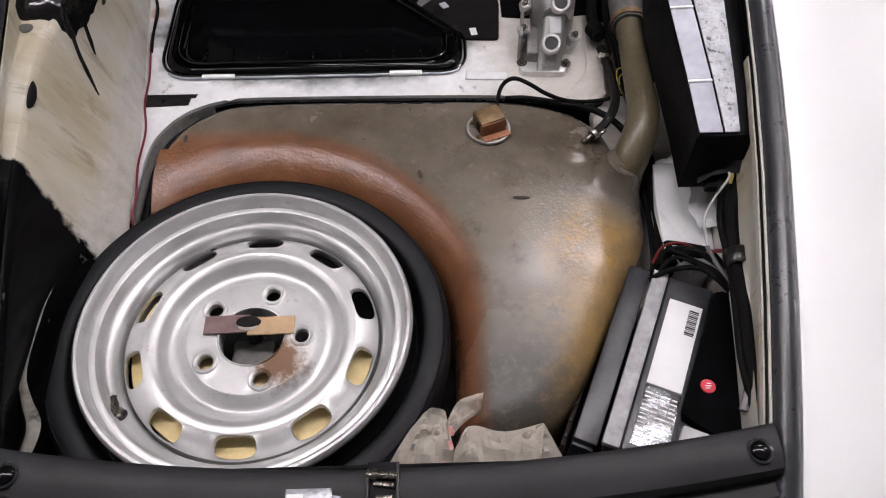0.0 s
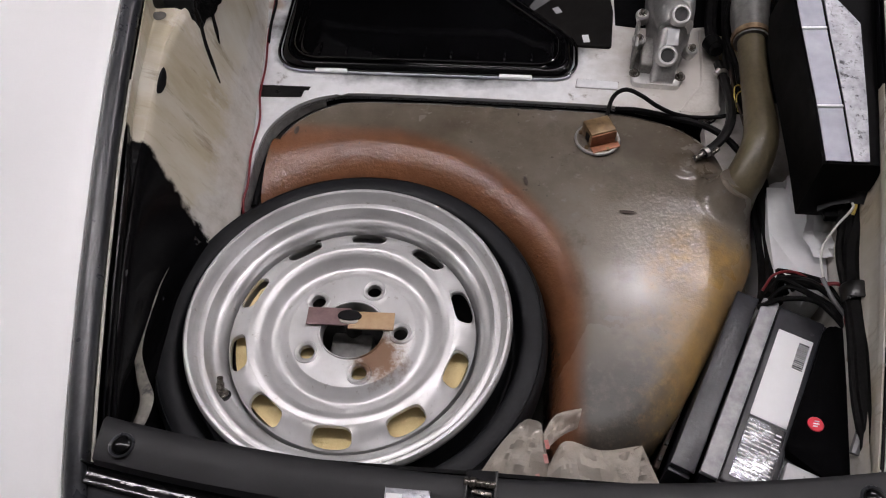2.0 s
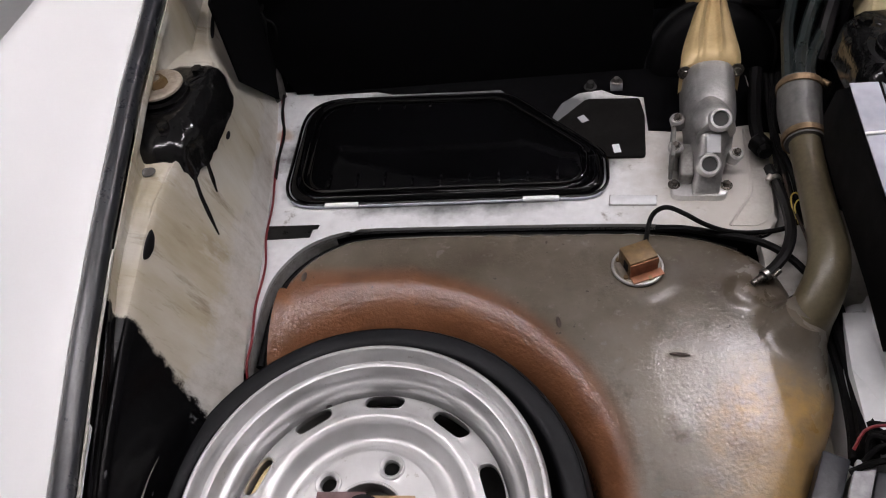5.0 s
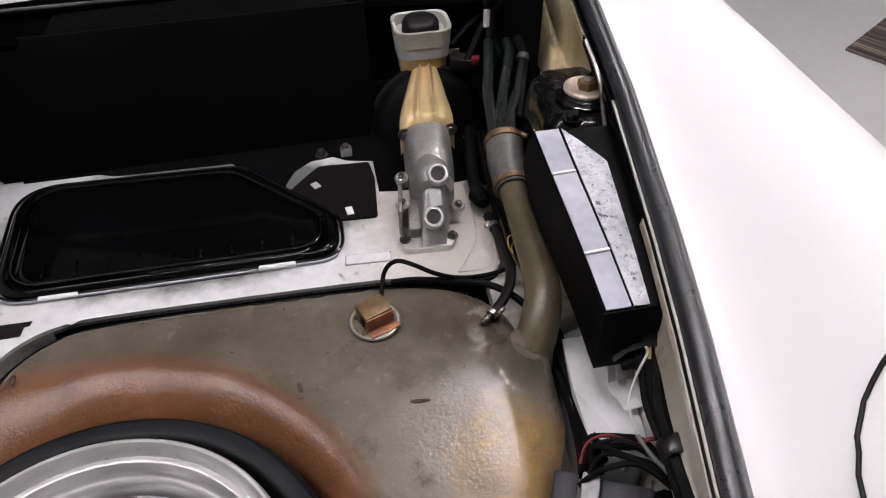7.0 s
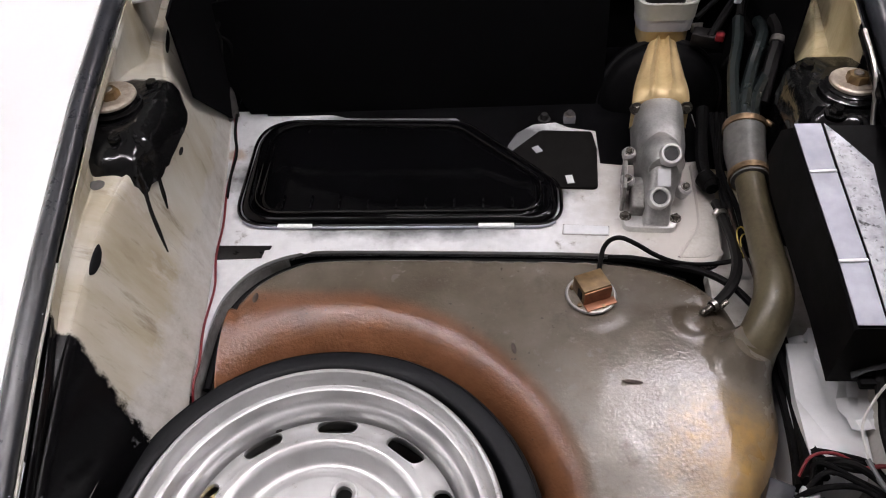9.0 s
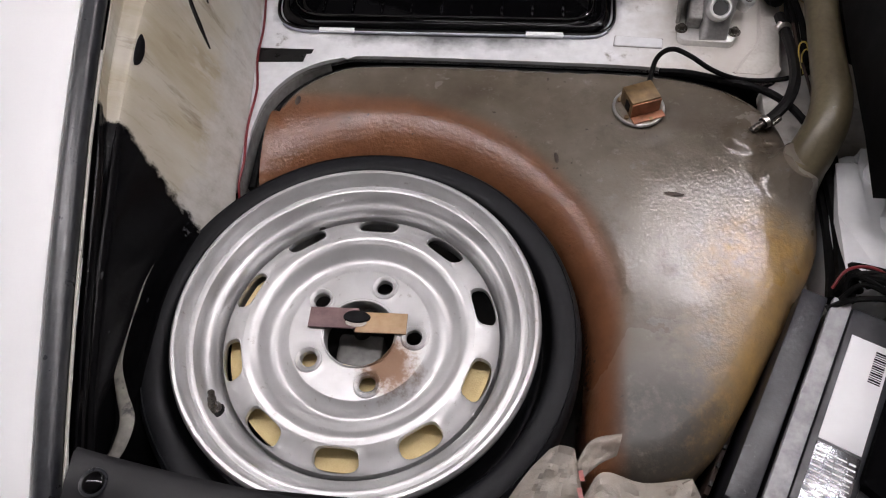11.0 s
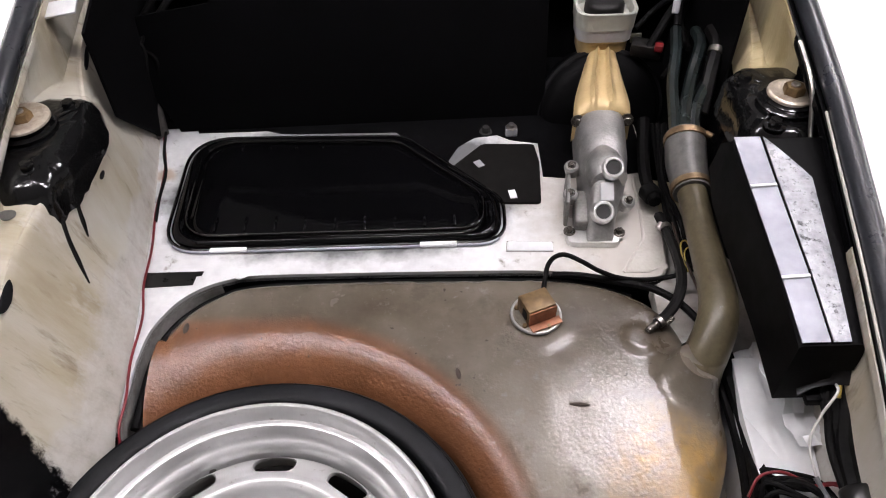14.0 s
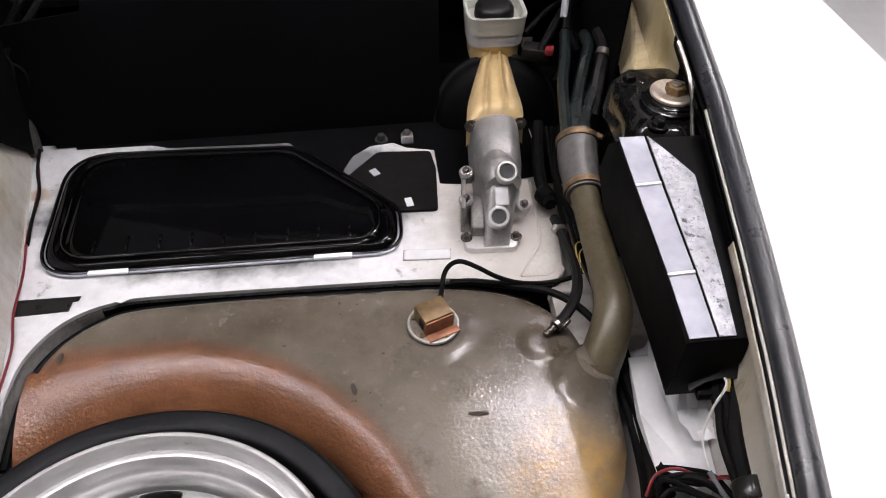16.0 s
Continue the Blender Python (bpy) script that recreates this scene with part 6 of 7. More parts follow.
def build_hoses():
    h = thing("filler_hose", (0.53, 0.28, 0.62), "thick olive-grey fuel filler hose with clamps", "hose")
    part("hose_body", tube_bm([(0.518, 0.250, 0.585), (0.526, 0.260, 0.628), (0.537, 0.274, 0.655), (0.551, 0.300, 0.678), (0.559, 0.335, 0.690), (0.561, 0.39, 0.696), (0.563, 0.455, 0.702), (0.566, 0.520, 0.709)], [0.027, 0.0275, 0.027, 0.0255, 0.024, 0.0215, 0.0205, 0.0205], 24, 8), M["hose"], h, "olive-grey rubber hose")
    part("cuff", lathe_bm([(0.0330, -0.020), (0.0318, 0.004), (0.0305, 0.020), (0.0296, 0.034), (0.0284, 0.044), (0.0268, 0.047)], tilt_to((0.5225, 0.254, 0.616), (0.14, 0.30, 0.94)), 36), M["hose"], h, "hose cuff over the tank's neck")
    part("sleeve", tube_bm([(0.5655, 0.510, 0.708), (0.569, 0.565, 0.716), (0.576, 0.612, 0.729)], [0.026, 0.0295, 0.030], 24, 8), M["hose_grey"], h, "dark grey rubber sleeve")
    for at, d, rr in (((0.566, 0.518, 0.709), (0.05, 0.98, 0.12), 0.0285), ((0.575, 0.604, 0.727), (0.12, 0.96, 0.25), 0.0312)):
        part("clamp", lathe_bm([(rr - 0.002, -0.005), (rr + 0.0008, -0.005), (rr + 0.0012, 0.0), (rr + 0.0008, 0.005), (rr - 0.002, 0.005)], tilt_to(at, d), 36, None, True), M["clamp"], h, "brassy hose clamp")
        part("clamp_screw", rod_bm(Vector(at) + Vector((rr * 0.8, -0.004, rr * 0.55)), Vector(at) + Vector((rr * 0.8 + 0.008, -0.014, rr * 0.55)), 0.004, 10), M["clamp"], h)
    # loom into the sleeve
    for k, (dx, dz, mt) in enumerate(((-0.016, 0.0, "vent_rubber"), (-0.003, 0.008, "vent_rubber"), (0.010, 0.003, "vent_rubber"), (0.004, -0.010, "vent_rubber"))):
        cable("vent_hose", [(0.576 + dx, 0.605, 0.729 + dz), (0.584 + dx * 1.2, 0.65, 0.745 + dz), (0.596 + dx * 1.6 + 0.006 * k, 0.70, 0.765 + dz), (0.614 + dx * 2.0 + 0.008 * k, 0.745, 0.785 + dz * 2), (0.628 + dx * 2 + 0.006 * k, 0.81, 0.790 + dz - 0.012 * k)], 0.0092, M[mt], "dark rubber vent hose rising to the cowl", "hose")
    cable("vent_hose", [(0.610, 0.660, 0.735), (0.625, 0.70, 0.775), (0.640, 0.74, 0.80), (0.645, 0.79, 0.80)], 0.011, M["rubber"], "thick black hose curling to the wheelhouse", "hose")
    cl = thing("hose_clip", (0.64, 0.73, 0.80), "small bright worm drive hose clip", "clip")
    part("band", lathe_bm([(0.0105, -0.005), (0.013, -0.005), (0.013, 0.005), (0.0105, 0.005)], tilt_to((0.637, 0.730, 0.797), (0.4, 0.7, 0.4)), 20, None, True), M["steel"], cl)
    # sender lead
    cable("sender_lead", [(0.342, 0.362, 0.662), (0.349, 0.398, 0.652), (0.356, 0.424, 0.658), (0.366, 0.431, 0.668), (0.380, 0.429, 0.674), (0.400, 0.417, 0.673), (0.425, 0.410, 0.660), (0.455, 0.408, 0.647), (0.49, 0.408, 0.642), (0.53, 0.410, 0.646), (0.556, 0.42, 0.655)], 0.0034, M["wire_black"], "black sender lead arching over the tank", "cable")
    cable("fuel_line", [(0.366, 0.431, 0.630), (0.40, 0.424, 0.636), (0.445, 0.409, 0.640), (0.495, 0.392, 0.642), (0.525, 0.362, 0.646), (0.548, 0.332, 0.640)], 0.0052, M["wire_black"], "black fuel line along the tank's edge", "hose")
    cable("return_hose", [(0.488, 0.326, 0.649), (0.505, 0.340, 0.652), (0.522, 0.362, 0.656), (0.533, 0.392, 0.659), (0.536, 0.43, 0.660), (0.534, 0.47, 0.660), (0.530, 0.52, 0.656)], 0.0074, M["rubber"], "thick black fuel return hose", "hose")
    cable("return_hose", [(0.532, 0.55, 0.655), (0.528, 0.60, 0.655), (0.535, 0.66, 0.66), (0.545, 0.72, 0.68)], 0.010, M["wire_black"], "black hose beside the brake cylinder", "hose")
    for k in range(3):
        cable("brake_line", [(0.545 + 0.006 * k, 0.42, 0.645), (0.543 + 0.008 * k, 0.50, 0.648 + 0.004 * k), (0.552, 0.60, 0.65 + 0.006 * k), (0.56 + 0.01 * k, 0.72, 0.67)], 0.0045, M["wire_black"], "thin black line along the floor edge", "cable")
    cable("loose_wire", [(0.544, 0.415, 0.660), (0.541, 0.432, 0.666), (0.543, 0.448, 0.671), (0.551, 0.452, 0.671), (0.556, 0.440, 0.666)], 0.0011, M["yellow_wire"], "small loop of yellow wire", "wire")
    cable("loose_wire", [(0.545, 0.405, 0.660), (0.544, 0.430, 0.668), (0.552, 0.440, 0.670), (0.558, 0.425, 0.664)], 0.0010, M["yellow_wire"], "small loop of yellow wire", "wire")
    cable("loose_wire", [(0.553, 0.350, 0.655), (0.548, 0.39, 0.662), (0.543, 0.44, 0.664), (0.545, 0.50, 0.660)], 0.0020, M["rust"], "brown wire beside the fuel hose", "wire")
    rc = thing("hose_clip", (0.531, 0.49, 0.66), "small bright clip round the fuel hose", "clip")
    part("band", lathe_bm([(0.0076, -0.004), (0.0092, -0.004), (0.0092, 0.004), (0.0076, 0.004)], tilt_to((0.5325, 0.490, 0.659), (-0.06, 0.99, -0.05)), 20, None, True), M["steel"], rc)
    part("screw", rod_bm((0.520, 0.486, 0.663), (0.526, 0.493, 0.667), 0.0042, 12), M["steel"], rc)
    cb = thing("round_valve", (0.522, 0.565, FLOOR_Z), "small dark round valve body beside the hose", "valve")
    part("body", rod_bm((0.524, 0.586, 0.652), (0.535, 0.560, 0.652), 0.015, 20, 0.005), M["wire_black"], cb)
    # black looms between tank and washer bottle
    for k, (dx, dz, rr) in enumerate(((0.0, 0.0, 0.008), (0.012, -0.012, 0.007), (-0.006, -0.016, 0.007), (0.008, 0.006, 0.005))):
        cable("wiring_loom", [(0.565 + dx, 0.33, 0.63 + dz), (0.570 + dx, 0.27, 0.618 + dz), (0.572 + dx, 0.20, 0.612 + dz), (0.562 + dx, 0.13, 0.622 + dz), (0.548 + dx, 0.085, 0.640 + dz)], rr, M["wire_black"], "black wiring loom along the tank", "cable")
    # front harness under the relay box
    for x0, x1, x2, rr, mt, lb in ((0.664, 0.656, 0.650, 0.0120, "wire_black", "thick black taped wiring loom below the relay box"), (0.652, 0.660, 0.658, 0.0075, "wire_black", "black taped wiring loom below the relay box"),
                                   (0.672, 0.671, 0.662, 0.0045, "green_wire", "dark green cable in the harness"), (0.676, 0.668, 0.645, 0.0040, "green_wire", "dark green cable near the fender"), (0.644, 0.648, 0.640, 0.0050, "wire_black", "black cable in the harness")):
        cable("wiring_loom", [(x0 - 0.006, 0.212, 0.716), (x0 - 0.012, 0.17, 0.704), ((x0 + x1) / 2 - 0.026, 0.12, 0.694), (x1 - 0.030, 0.06, 0.688), (x2 - 0.030, 0.0, 0.688), (x2 - 0.042, -0.08, 0.686), (x2 - 0.04, -0.15, 0.676)], rr, M[mt], lb, "cable")
    cable("wiring_loom", [(0.680, 0.27, 0.715), (0.676, 0.235, 0.702), (0.670, 0.171, 0.700), (0.664, 0.099, 0.700), (0.650, 0.03, 0.696), (0.640, -0.03, 0.690)], 0.0042, M["green_wire"], "dark green cable along the pocket wall", "cable")
    tp = thing("loom_tape", (0.657, 0.07, 0.67), "black tape collar bound round the harness", "tape")
    part("wrap", lathe_bm([(0.017, -0.012), (0.0185, -0.010), (0.0182, 0.0), (0.0185, 0.010), (0.017, 0.012)], tilt_to((0.630, 0.062, 0.689), (0.05, 1, 0.08)), 20, None, True), M["tape_black"], tp)
    cable("plug_lead", [(0.634, 0.192, 0.712), (0.628, 0.165, 0.700), (0.631, 0.12, 0.690), (0.642, 0.085, 0.685), (0.652, 0.06, 0.682)], 0.0048, M["wire_black"], "black lead bowing beside the harness", "wire")
    cable("plug_lead", [(0.638, 0.182, 0.722), (0.632, 0.165, 0.728), (0.616, 0.150, 0.706), (0.604, 0.130, 0.685), (0.606, 0.100, 0.668)], 0.0016, M["white_wire"], "thin white lead with a loose end", "wire")
    cable("plug_lead", [(0.643, 0.188, 0.716), (0.642, 0.178, 0.722), (0.638, 0.166, 0.716)], 0.0022, M["yellow_wire"], "short green-yellow lead stub", "wire")
    cable("plug_lead", [(0.604, 0.098, 0.670), (0.612, 0.075, 0.664), (0.625, 0.05, 0.660)], 0.003, M["grey_wire"], "grey lead with a bare end", "wire")
    # red and black leads behind the battery
    cable("battery_lead", [(0.535, 0.088, 0.648), (0.548, 0.104, 0.662), (0.570, 0.106, 0.668), (0.592, 0.098, 0.664)], 0.0018, M["red_wire"], "thin red lead behind the battery", "wire")
    cable("battery_lead", [(0.600, 0.090, 0.664), (0.622, 0.088, 0.672), (0.643, 0.068, 0.672), (0.652, 0.04, 0.668)], 0.0026, M["red_wire"], "thin red lead behind the battery", "wire")
    cable("battery_lead", [(0.632, 0.055, 0.668), (0.626, 0.038, 0.666), (0.630, 0.02, 0.662)], 0.007, M["red_wire"], "red insulated sleeve on a terminal", "wire")
    rnd = random.Random(4)
    for k in range(7):
        y = 0.068 + 0.006 * k
        jit = [rnd.uniform(-0.008, 0.008) for _ in range(6)]
        cable("battery_lead", [(0.526 + 0.010 * k, y - 0.004, 0.644), (0.556 + jit[0], y + 0.008 + jit[1], 0.658 + 0.004 * (k % 3)), (0.590, y + 0.004 + jit[2], 0.662 + jit[3] * 0.5), (0.618 + jit[4], y - 0.014 + jit[5], 0.658), (0.634, y - 0.05, 0.652)], rnd.choice((0.0030, 0.0036, 0.0046)), M["wire_black"], "black lead bundled behind the battery", "wire")
    con = thing("plug_connector", (0.632, 0.0, 0.64), "brown plastic plug connector between cables", "connector")
    part("shell", box_bm((0.026, 0.052, 0.022), pose(0.632, 0.005, 0.668, 0, 12, -14), 0.003), M["connector"], con)
    part("latch", box_bm((0.010, 0.024, 0.006), pose(0.630, 0.008, 0.681, 0, 12, -14), 0.0015), M["connector"], con)
    cable("overflow_tube", [(0.610, -0.040, 0.672), (0.614, -0.075, 0.680), (0.600, -0.11, 0.680), (0.590, -0.135, 0.672)], 0.0055, M["grey_wire"], "grey plastic overflow tube", "tube")
    cable("red_lead", [(-0.262, 0.760, 0.640), (-0.246, 0.70, 0.636), (-0.238, 0.64, 0.635), (-0.233, 0.58, 0.634), (-0.219, 0.50, 0.634), (-0.2125, 0.43, 0.634), (-0.199, 0.37, 0.634), (-0.196, 0.30, 0.633), (-0.1865, 0.24, 0.632), (-0.186, 0.205, 0.628), (-0.182, 0.17, 0.60)], 0.0018, M["red_wire"], "red wire run along the wheelhouse fold", "wire")
    cable("red_lead", [(-0.262, 0.775, 0.640), (-0.252, 0.72, 0.640), (-0.238, 0.67, 0.637), (-0.2345, 0.61, 0.635), (-0.228, 0.56, 0.634)], 0.0026, M["wire_black"], "black wire run beside the red one", "wire")
    # washer bottle and its film
    wb = thing("washer_bottle", (0.605, 0.17, 0.52), "milky white plastic washer bottle", "washer bottle")
    o = rounded([(0.560, 0.085), (0.625, 0.085), (0.635, 0.16), (0.645, 0.30), (0.580, 0.31), (0.566, 0.20)], 0.03)
    part("bottle", prism_bm(o, 0.515, 0.632, 0.026, None, None, 5), M["bottle_white"], wb)
    part("filler_cap", lathe_bm([(0.0, 0.010), (0.020, 0.010), (0.024, 0.006), (0.024, -0.004)], pose(0.630, 0.262, 0.636), 24), M["label_white"], wb)
    rows = [[(0.606 + 0.012 * k + 0.004 * math.sin(i_ * 1.3), 0.225 - 0.013 * i_, 0.652 + 0.010 * abs(math.sin(i_ * 0.9 + k * 1.4)) - 0.002 * i_) for k in range(4)] for i_ in range(7)]
    fm = part("plastic_film", sheet_bm(rows, 0.0006), M["bottle_white"], None, "", True, 25)
    tagged(fm, "scrap of clear film hanging at the relay box", "plastic film")
    cable("strut_pipe", [(0.672, 0.44, 0.812), (0.673, 0.47, 0.845), (0.672, 0.505, 0.888), (0.668, 0.56, 0.915)], 0.0032, M["steel"], "thin bright pipe past the strut", "pipe")
    # small things in the dark behind the servo
    pl = thing("bulb_holder", (0.60, 0.86, 0.80), "white plug hanging in the dark loom", "plug")
    part("plug", rod_bm((0.600, 0.842, 0.80), (0.604, 0.858, 0.825), 0.006, 14), M["cup_grey"], pl)
    bl = thing("junction_block", (0.56, 0.82, 0.74), "black junction block with a red plug", "junction block")
    part("block", box_bm((0.05, 0.03, 0.022), pose(0.560, 0.83, 0.745, 0, 0, -20), 0.003), M["rubber"], bl)
    part("red_plug", box_bm((0.014, 0.014, 0.012), pose(0.575, 0.812, 0.757, 0, 0, -20), 0.002), M["red_wire"], bl)
    for k, (a, b_) in enumerate((((0.56, 0.82, 0.75), (0.66, 0.93, 0.80)), ((0.60, 0.82, 0.79), (0.59, 0.96, 0.85)), ((0.62, 0.80, 0.76), (0.66, 0.95, 0.83)), ((0.54, 0.85, 0.77), (0.63, 0.94, 0.78)), ((0.58, 0.78, 0.72), (0.64, 0.90, 0.74)))):
        a, b_ = Vector(a), Vector(b_)
        c = (a + b_) / 2 + Vector((0.02 * math.sin(k * 2.1), 0, 0.025 * math.cos(k * 1.7)))
        cable("loom_branch", [a, c, b_], 0.007 - 0.0008 * k, M["wire_black"], "black wiring branch under the cowl", "cable")
    for k, (a, b_) in enumerate((((-0.30, 0.80, 0.76), (-0.20, 0.92, 0.86)), ((-0.28, 0.84, 0.80), (-0.24, 0.90, 0.86)), ((-0.275, 0.80, 0.72), (-0.30, 0.83, 0.80)), ((-0.262, 0.81, 0.70), (-0.285, 0.82, 0.78)))):
        cable("loom_branch", [a, (Vector(a) + Vector(b_)) / 2 + Vector((0.02, 0, 0.02)), b_], 0.006 if k < 2 else 0.003, M["wire_black"], "black wiring branch under the cowl", "cable")


# ---- battery ----
def build_battery():
    ang = math.degrees(math.atan2(0.235, 0.106)) - 90
    base = Matrix.Translation((0.432, -0.159, 0.0)) @ pose(0, 0, 0, 0, 0, ang)   # local y along the long side, x across
    b = thing("battery", (0.50, -0.05, 0.446), "black and grey car battery with a white label", "battery")

    def bx(name, x0, x1, y0, y1, z0, z1, mt, parent=b, label="", bev=0.002):
        return part(name, box_bm((x1 - x0, y1 - y0, z1 - z0), base @ pose((x0 + x1) / 2, (y0 + y1) / 2, (z0 + z1) / 2), bev), mt, parent, label)
    bx("case", 0.0, 0.125, 0.0, 0.258, 0.450, 0.640, M["battery_case"], b, "black battery case")
    bx("rim", -0.003, 0.017, 0.0, 0.258, 0.640, 0.650, M["battery_rim"], b, "scuffed grey top rim")
    top = bx("top_plate", 0.0185, 0.075, 0.002, 0.256, 0.639, 0.647, M["battery_case"], b, "", 0.003)
    # white sticker and the printed panel below it
    lb = bx("sticker", 0.026, 0.068, 0.094, 0.222, 0.6465, 0.6478, M["label_white"], top, "glossy white sticker with barcode", 0.0004)
    for k in range(14):
        w = (0.0012, 0.002, 0.0008)[k % 3]
        y = 0.176 + 0.0028 * k
        part("bar", box_bm((0.012, w, 0.0006), base @ pose(0.059, y, 0.648)), M["ink"], lb)
    pn = bx("print_panel", 0.026, 0.069, 0.012, 0.091, 0.6465, 0.6474, M["battery_foil"], top, "scuffed silver foil panel with rows of pale marks", 0.0004)
    for k in range(4):
        for j in range(12):
            ln = (0.0095, 0.0080, 0.0098, 0.0062)[(k * 3 + j * 2) % 4]
            part("bar", box_bm((ln, 0.0011 + 0.0005 * ((j + k) % 3), 0.0005), base @ pose(0.0325 + 0.0100 * k, 0.018 + 0.0058 * j, 0.6478)), M["label_white"], pn)
    for k in range(6):
        part("vent_plug", lathe_bm([(0.0, 0.004), (0.009, 0.004), (0.0105, 0.001), (0.0105, -0.002)], base @ pose(0.098, 0.03 + 0.04 * k, 0.641), 20), M["battery_case"], b)
    bx("end_block", 0.078, 0.124, 0.004, 0.055, 0.638, 0.652, M["end_grey"], b, "grey end block of the battery lid")
    bx("terminal_slot", 0.086, 0.112, 0.014, 0.034, 0.6515, 0.653, M["ink"], b)
    # side rail with ribs
    rl = thing("battery_rail", (0.45, -0.08, 0.446), "smooth dark grey clamp rail beside the battery", "battery clamp")
    part("rail_body", box_bm((0.024, 0.262, 0.17), base @ pose(-0.0215, 0.128, 0.551), 0.003), M["battery_case"], rl)
    part("rail_lip", box_bm((0.028, 0.262, 0.005), base @ pose(-0.0205, 0.128, 0.6385), 0.002), M["battery_case"], rl, "rounded upper lip of the rail")
    part("rail_end", box_bm((0.026, 0.006, 0.16), base @ pose(-0.0215, -0.005, 0.551), 0.002), M["battery_case"], rl)
    st = thing("rusty_strip", (0.42, -0.05, 0.446), "rusty steel strip with holes between tank and battery", "steel strip")
    part("strip", box_bm((0.006, 0.235, 0.13), base @ pose(-0.043, 0.125, 0.520), 0.002), M["rust"], st)
    for k in range(10):
        part("tab", box_bm((0.004, 0.006, 0.005), base @ pose(-0.043, 0.02 + 0.0225 * k, 0.587), 0.001), M["dark_metal"], st)
    # black cover over the terminals
    cv = thing("terminal_cover", (0.585, -0.05, 0.62), "flat black cover over the battery terminals with red dot", "cover")
    o = [(0.072, 0.066), (0.128, 0.050), (0.160, 0.10), (0.160, 0.20), (0.135, 0.252), (0.076, 0.252)]
    part("shell", prism_bm(rounded(o, 0.008, 4), 0.640, 0.656, 0.004, base), M["felt"], cv)
    dm = base @ pose(0, 0, 0)
    dot = dm.inverted() @ Vector((0.563, -0.096, 0.6565))
    rd = part("red_dot", lathe_bm([(0.0, 0.0012), (0.0082, 0.0012), (0.0090, 0.0)], base @ pose(dot.x, dot.y, 0.6562), 28), M["red_sticker"], cv, "round red sticker")
    for k in (-1, 0, 1):
        part("bar", box_bm((0.007 - 0.002 * abs(k), 0.0013, 0.0005), base @ pose(dot.x, dot.y + 0.0033 * k, 0.6577, 0, 0, 20)), M["label_white"], rd)


# ---- loose bag at the nose ----
def build_bag():
    bg = thing("plastic_bag", (0.29, -0.14, 0.53), "crumpled clear plastic bag with faded red print", "plastic bag")
    # crushed sheets of thin film, each spanned between two free edges
    def film(edge_a, edge_b, bulge, sd):
        pa, pb = smooth_path(edge_a, 10), smooth_path(edge_b, 10)
        rows = []
        for i_ in range(27):
            u = i_ / 26
            a, e = (q[min(int(round(u * (len(q) - 1))), len(q) - 1)] for q in (pa, pb))
            row = []
            for k in range(17):
                v = k / 16
                p = a.lerp(e, v)
                q = Vector((p.x * 42 + sd * 3, p.y * 42, sd))
                inner = math.sin(math.pi * v) ** 0.6
                p.z += bulge * inner * (0.75 + 0.5 * noise.noise(Vector((u * 2.5, sd, v * 2)))) + inner * (0.016 * abs(noise.noise(q * 0.8)) + 0.009 * abs(noise.noise(q * 1.9))) - 0.004 * inner
                row.append(p)
            rows.append(row)
        part("fold", sheet_bm(rows, 0.0005), M["bag"], bg, "", True, 26)
    film([(0.160, -0.215, 0.62), (0.203, -0.151, 0.650), (0.228, -0.124, 0.665)], [(0.268, -0.215, 0.63), (0.259, -0.157, 0.662), (0.253, -0.121, 0.660)], 0.008, 1.0)
    film([(0.254, -0.136, 0.668), (0.269, -0.114, 0.674), (0.297, -0.106, 0.677)], [(0.258, -0.152, 0.662), (0.276, -0.136, 0.667), (0.293, -0.126, 0.667)], 0.004, 2.0)
    film([(0.262, -0.166, 0.660), (0.279, -0.145, 0.674), (0.318, -0.151, 0.670), (0.362, -0.144, 0.675)], [(0.252, -0.225, 0.640), (0.296, -0.228, 0.640), (0.333, -0.226, 0.640), (0.350, -0.222, 0.635)], 0.014, 3.0)
    film([(0.362, -0.144, 0.675), (0.376, -0.166, 0.660), (0.398, -0.205, 0.640)], [(0.336, -0.158, 0.676), (0.338, -0.180, 0.670), (0.342, -0.222, 0.645)], 0.004, 4.0)
    for x, y, z in ((0.2585, -0.150, 0.673), (0.2575, -0.166, 0.672), (0.250, -0.186, 0.664)):
        part("print", box_bm((0.0045, 0.010, 0.0006), pose(x, y, z, 14, -10, 12)), M["red_print"], bg, "faded red print")


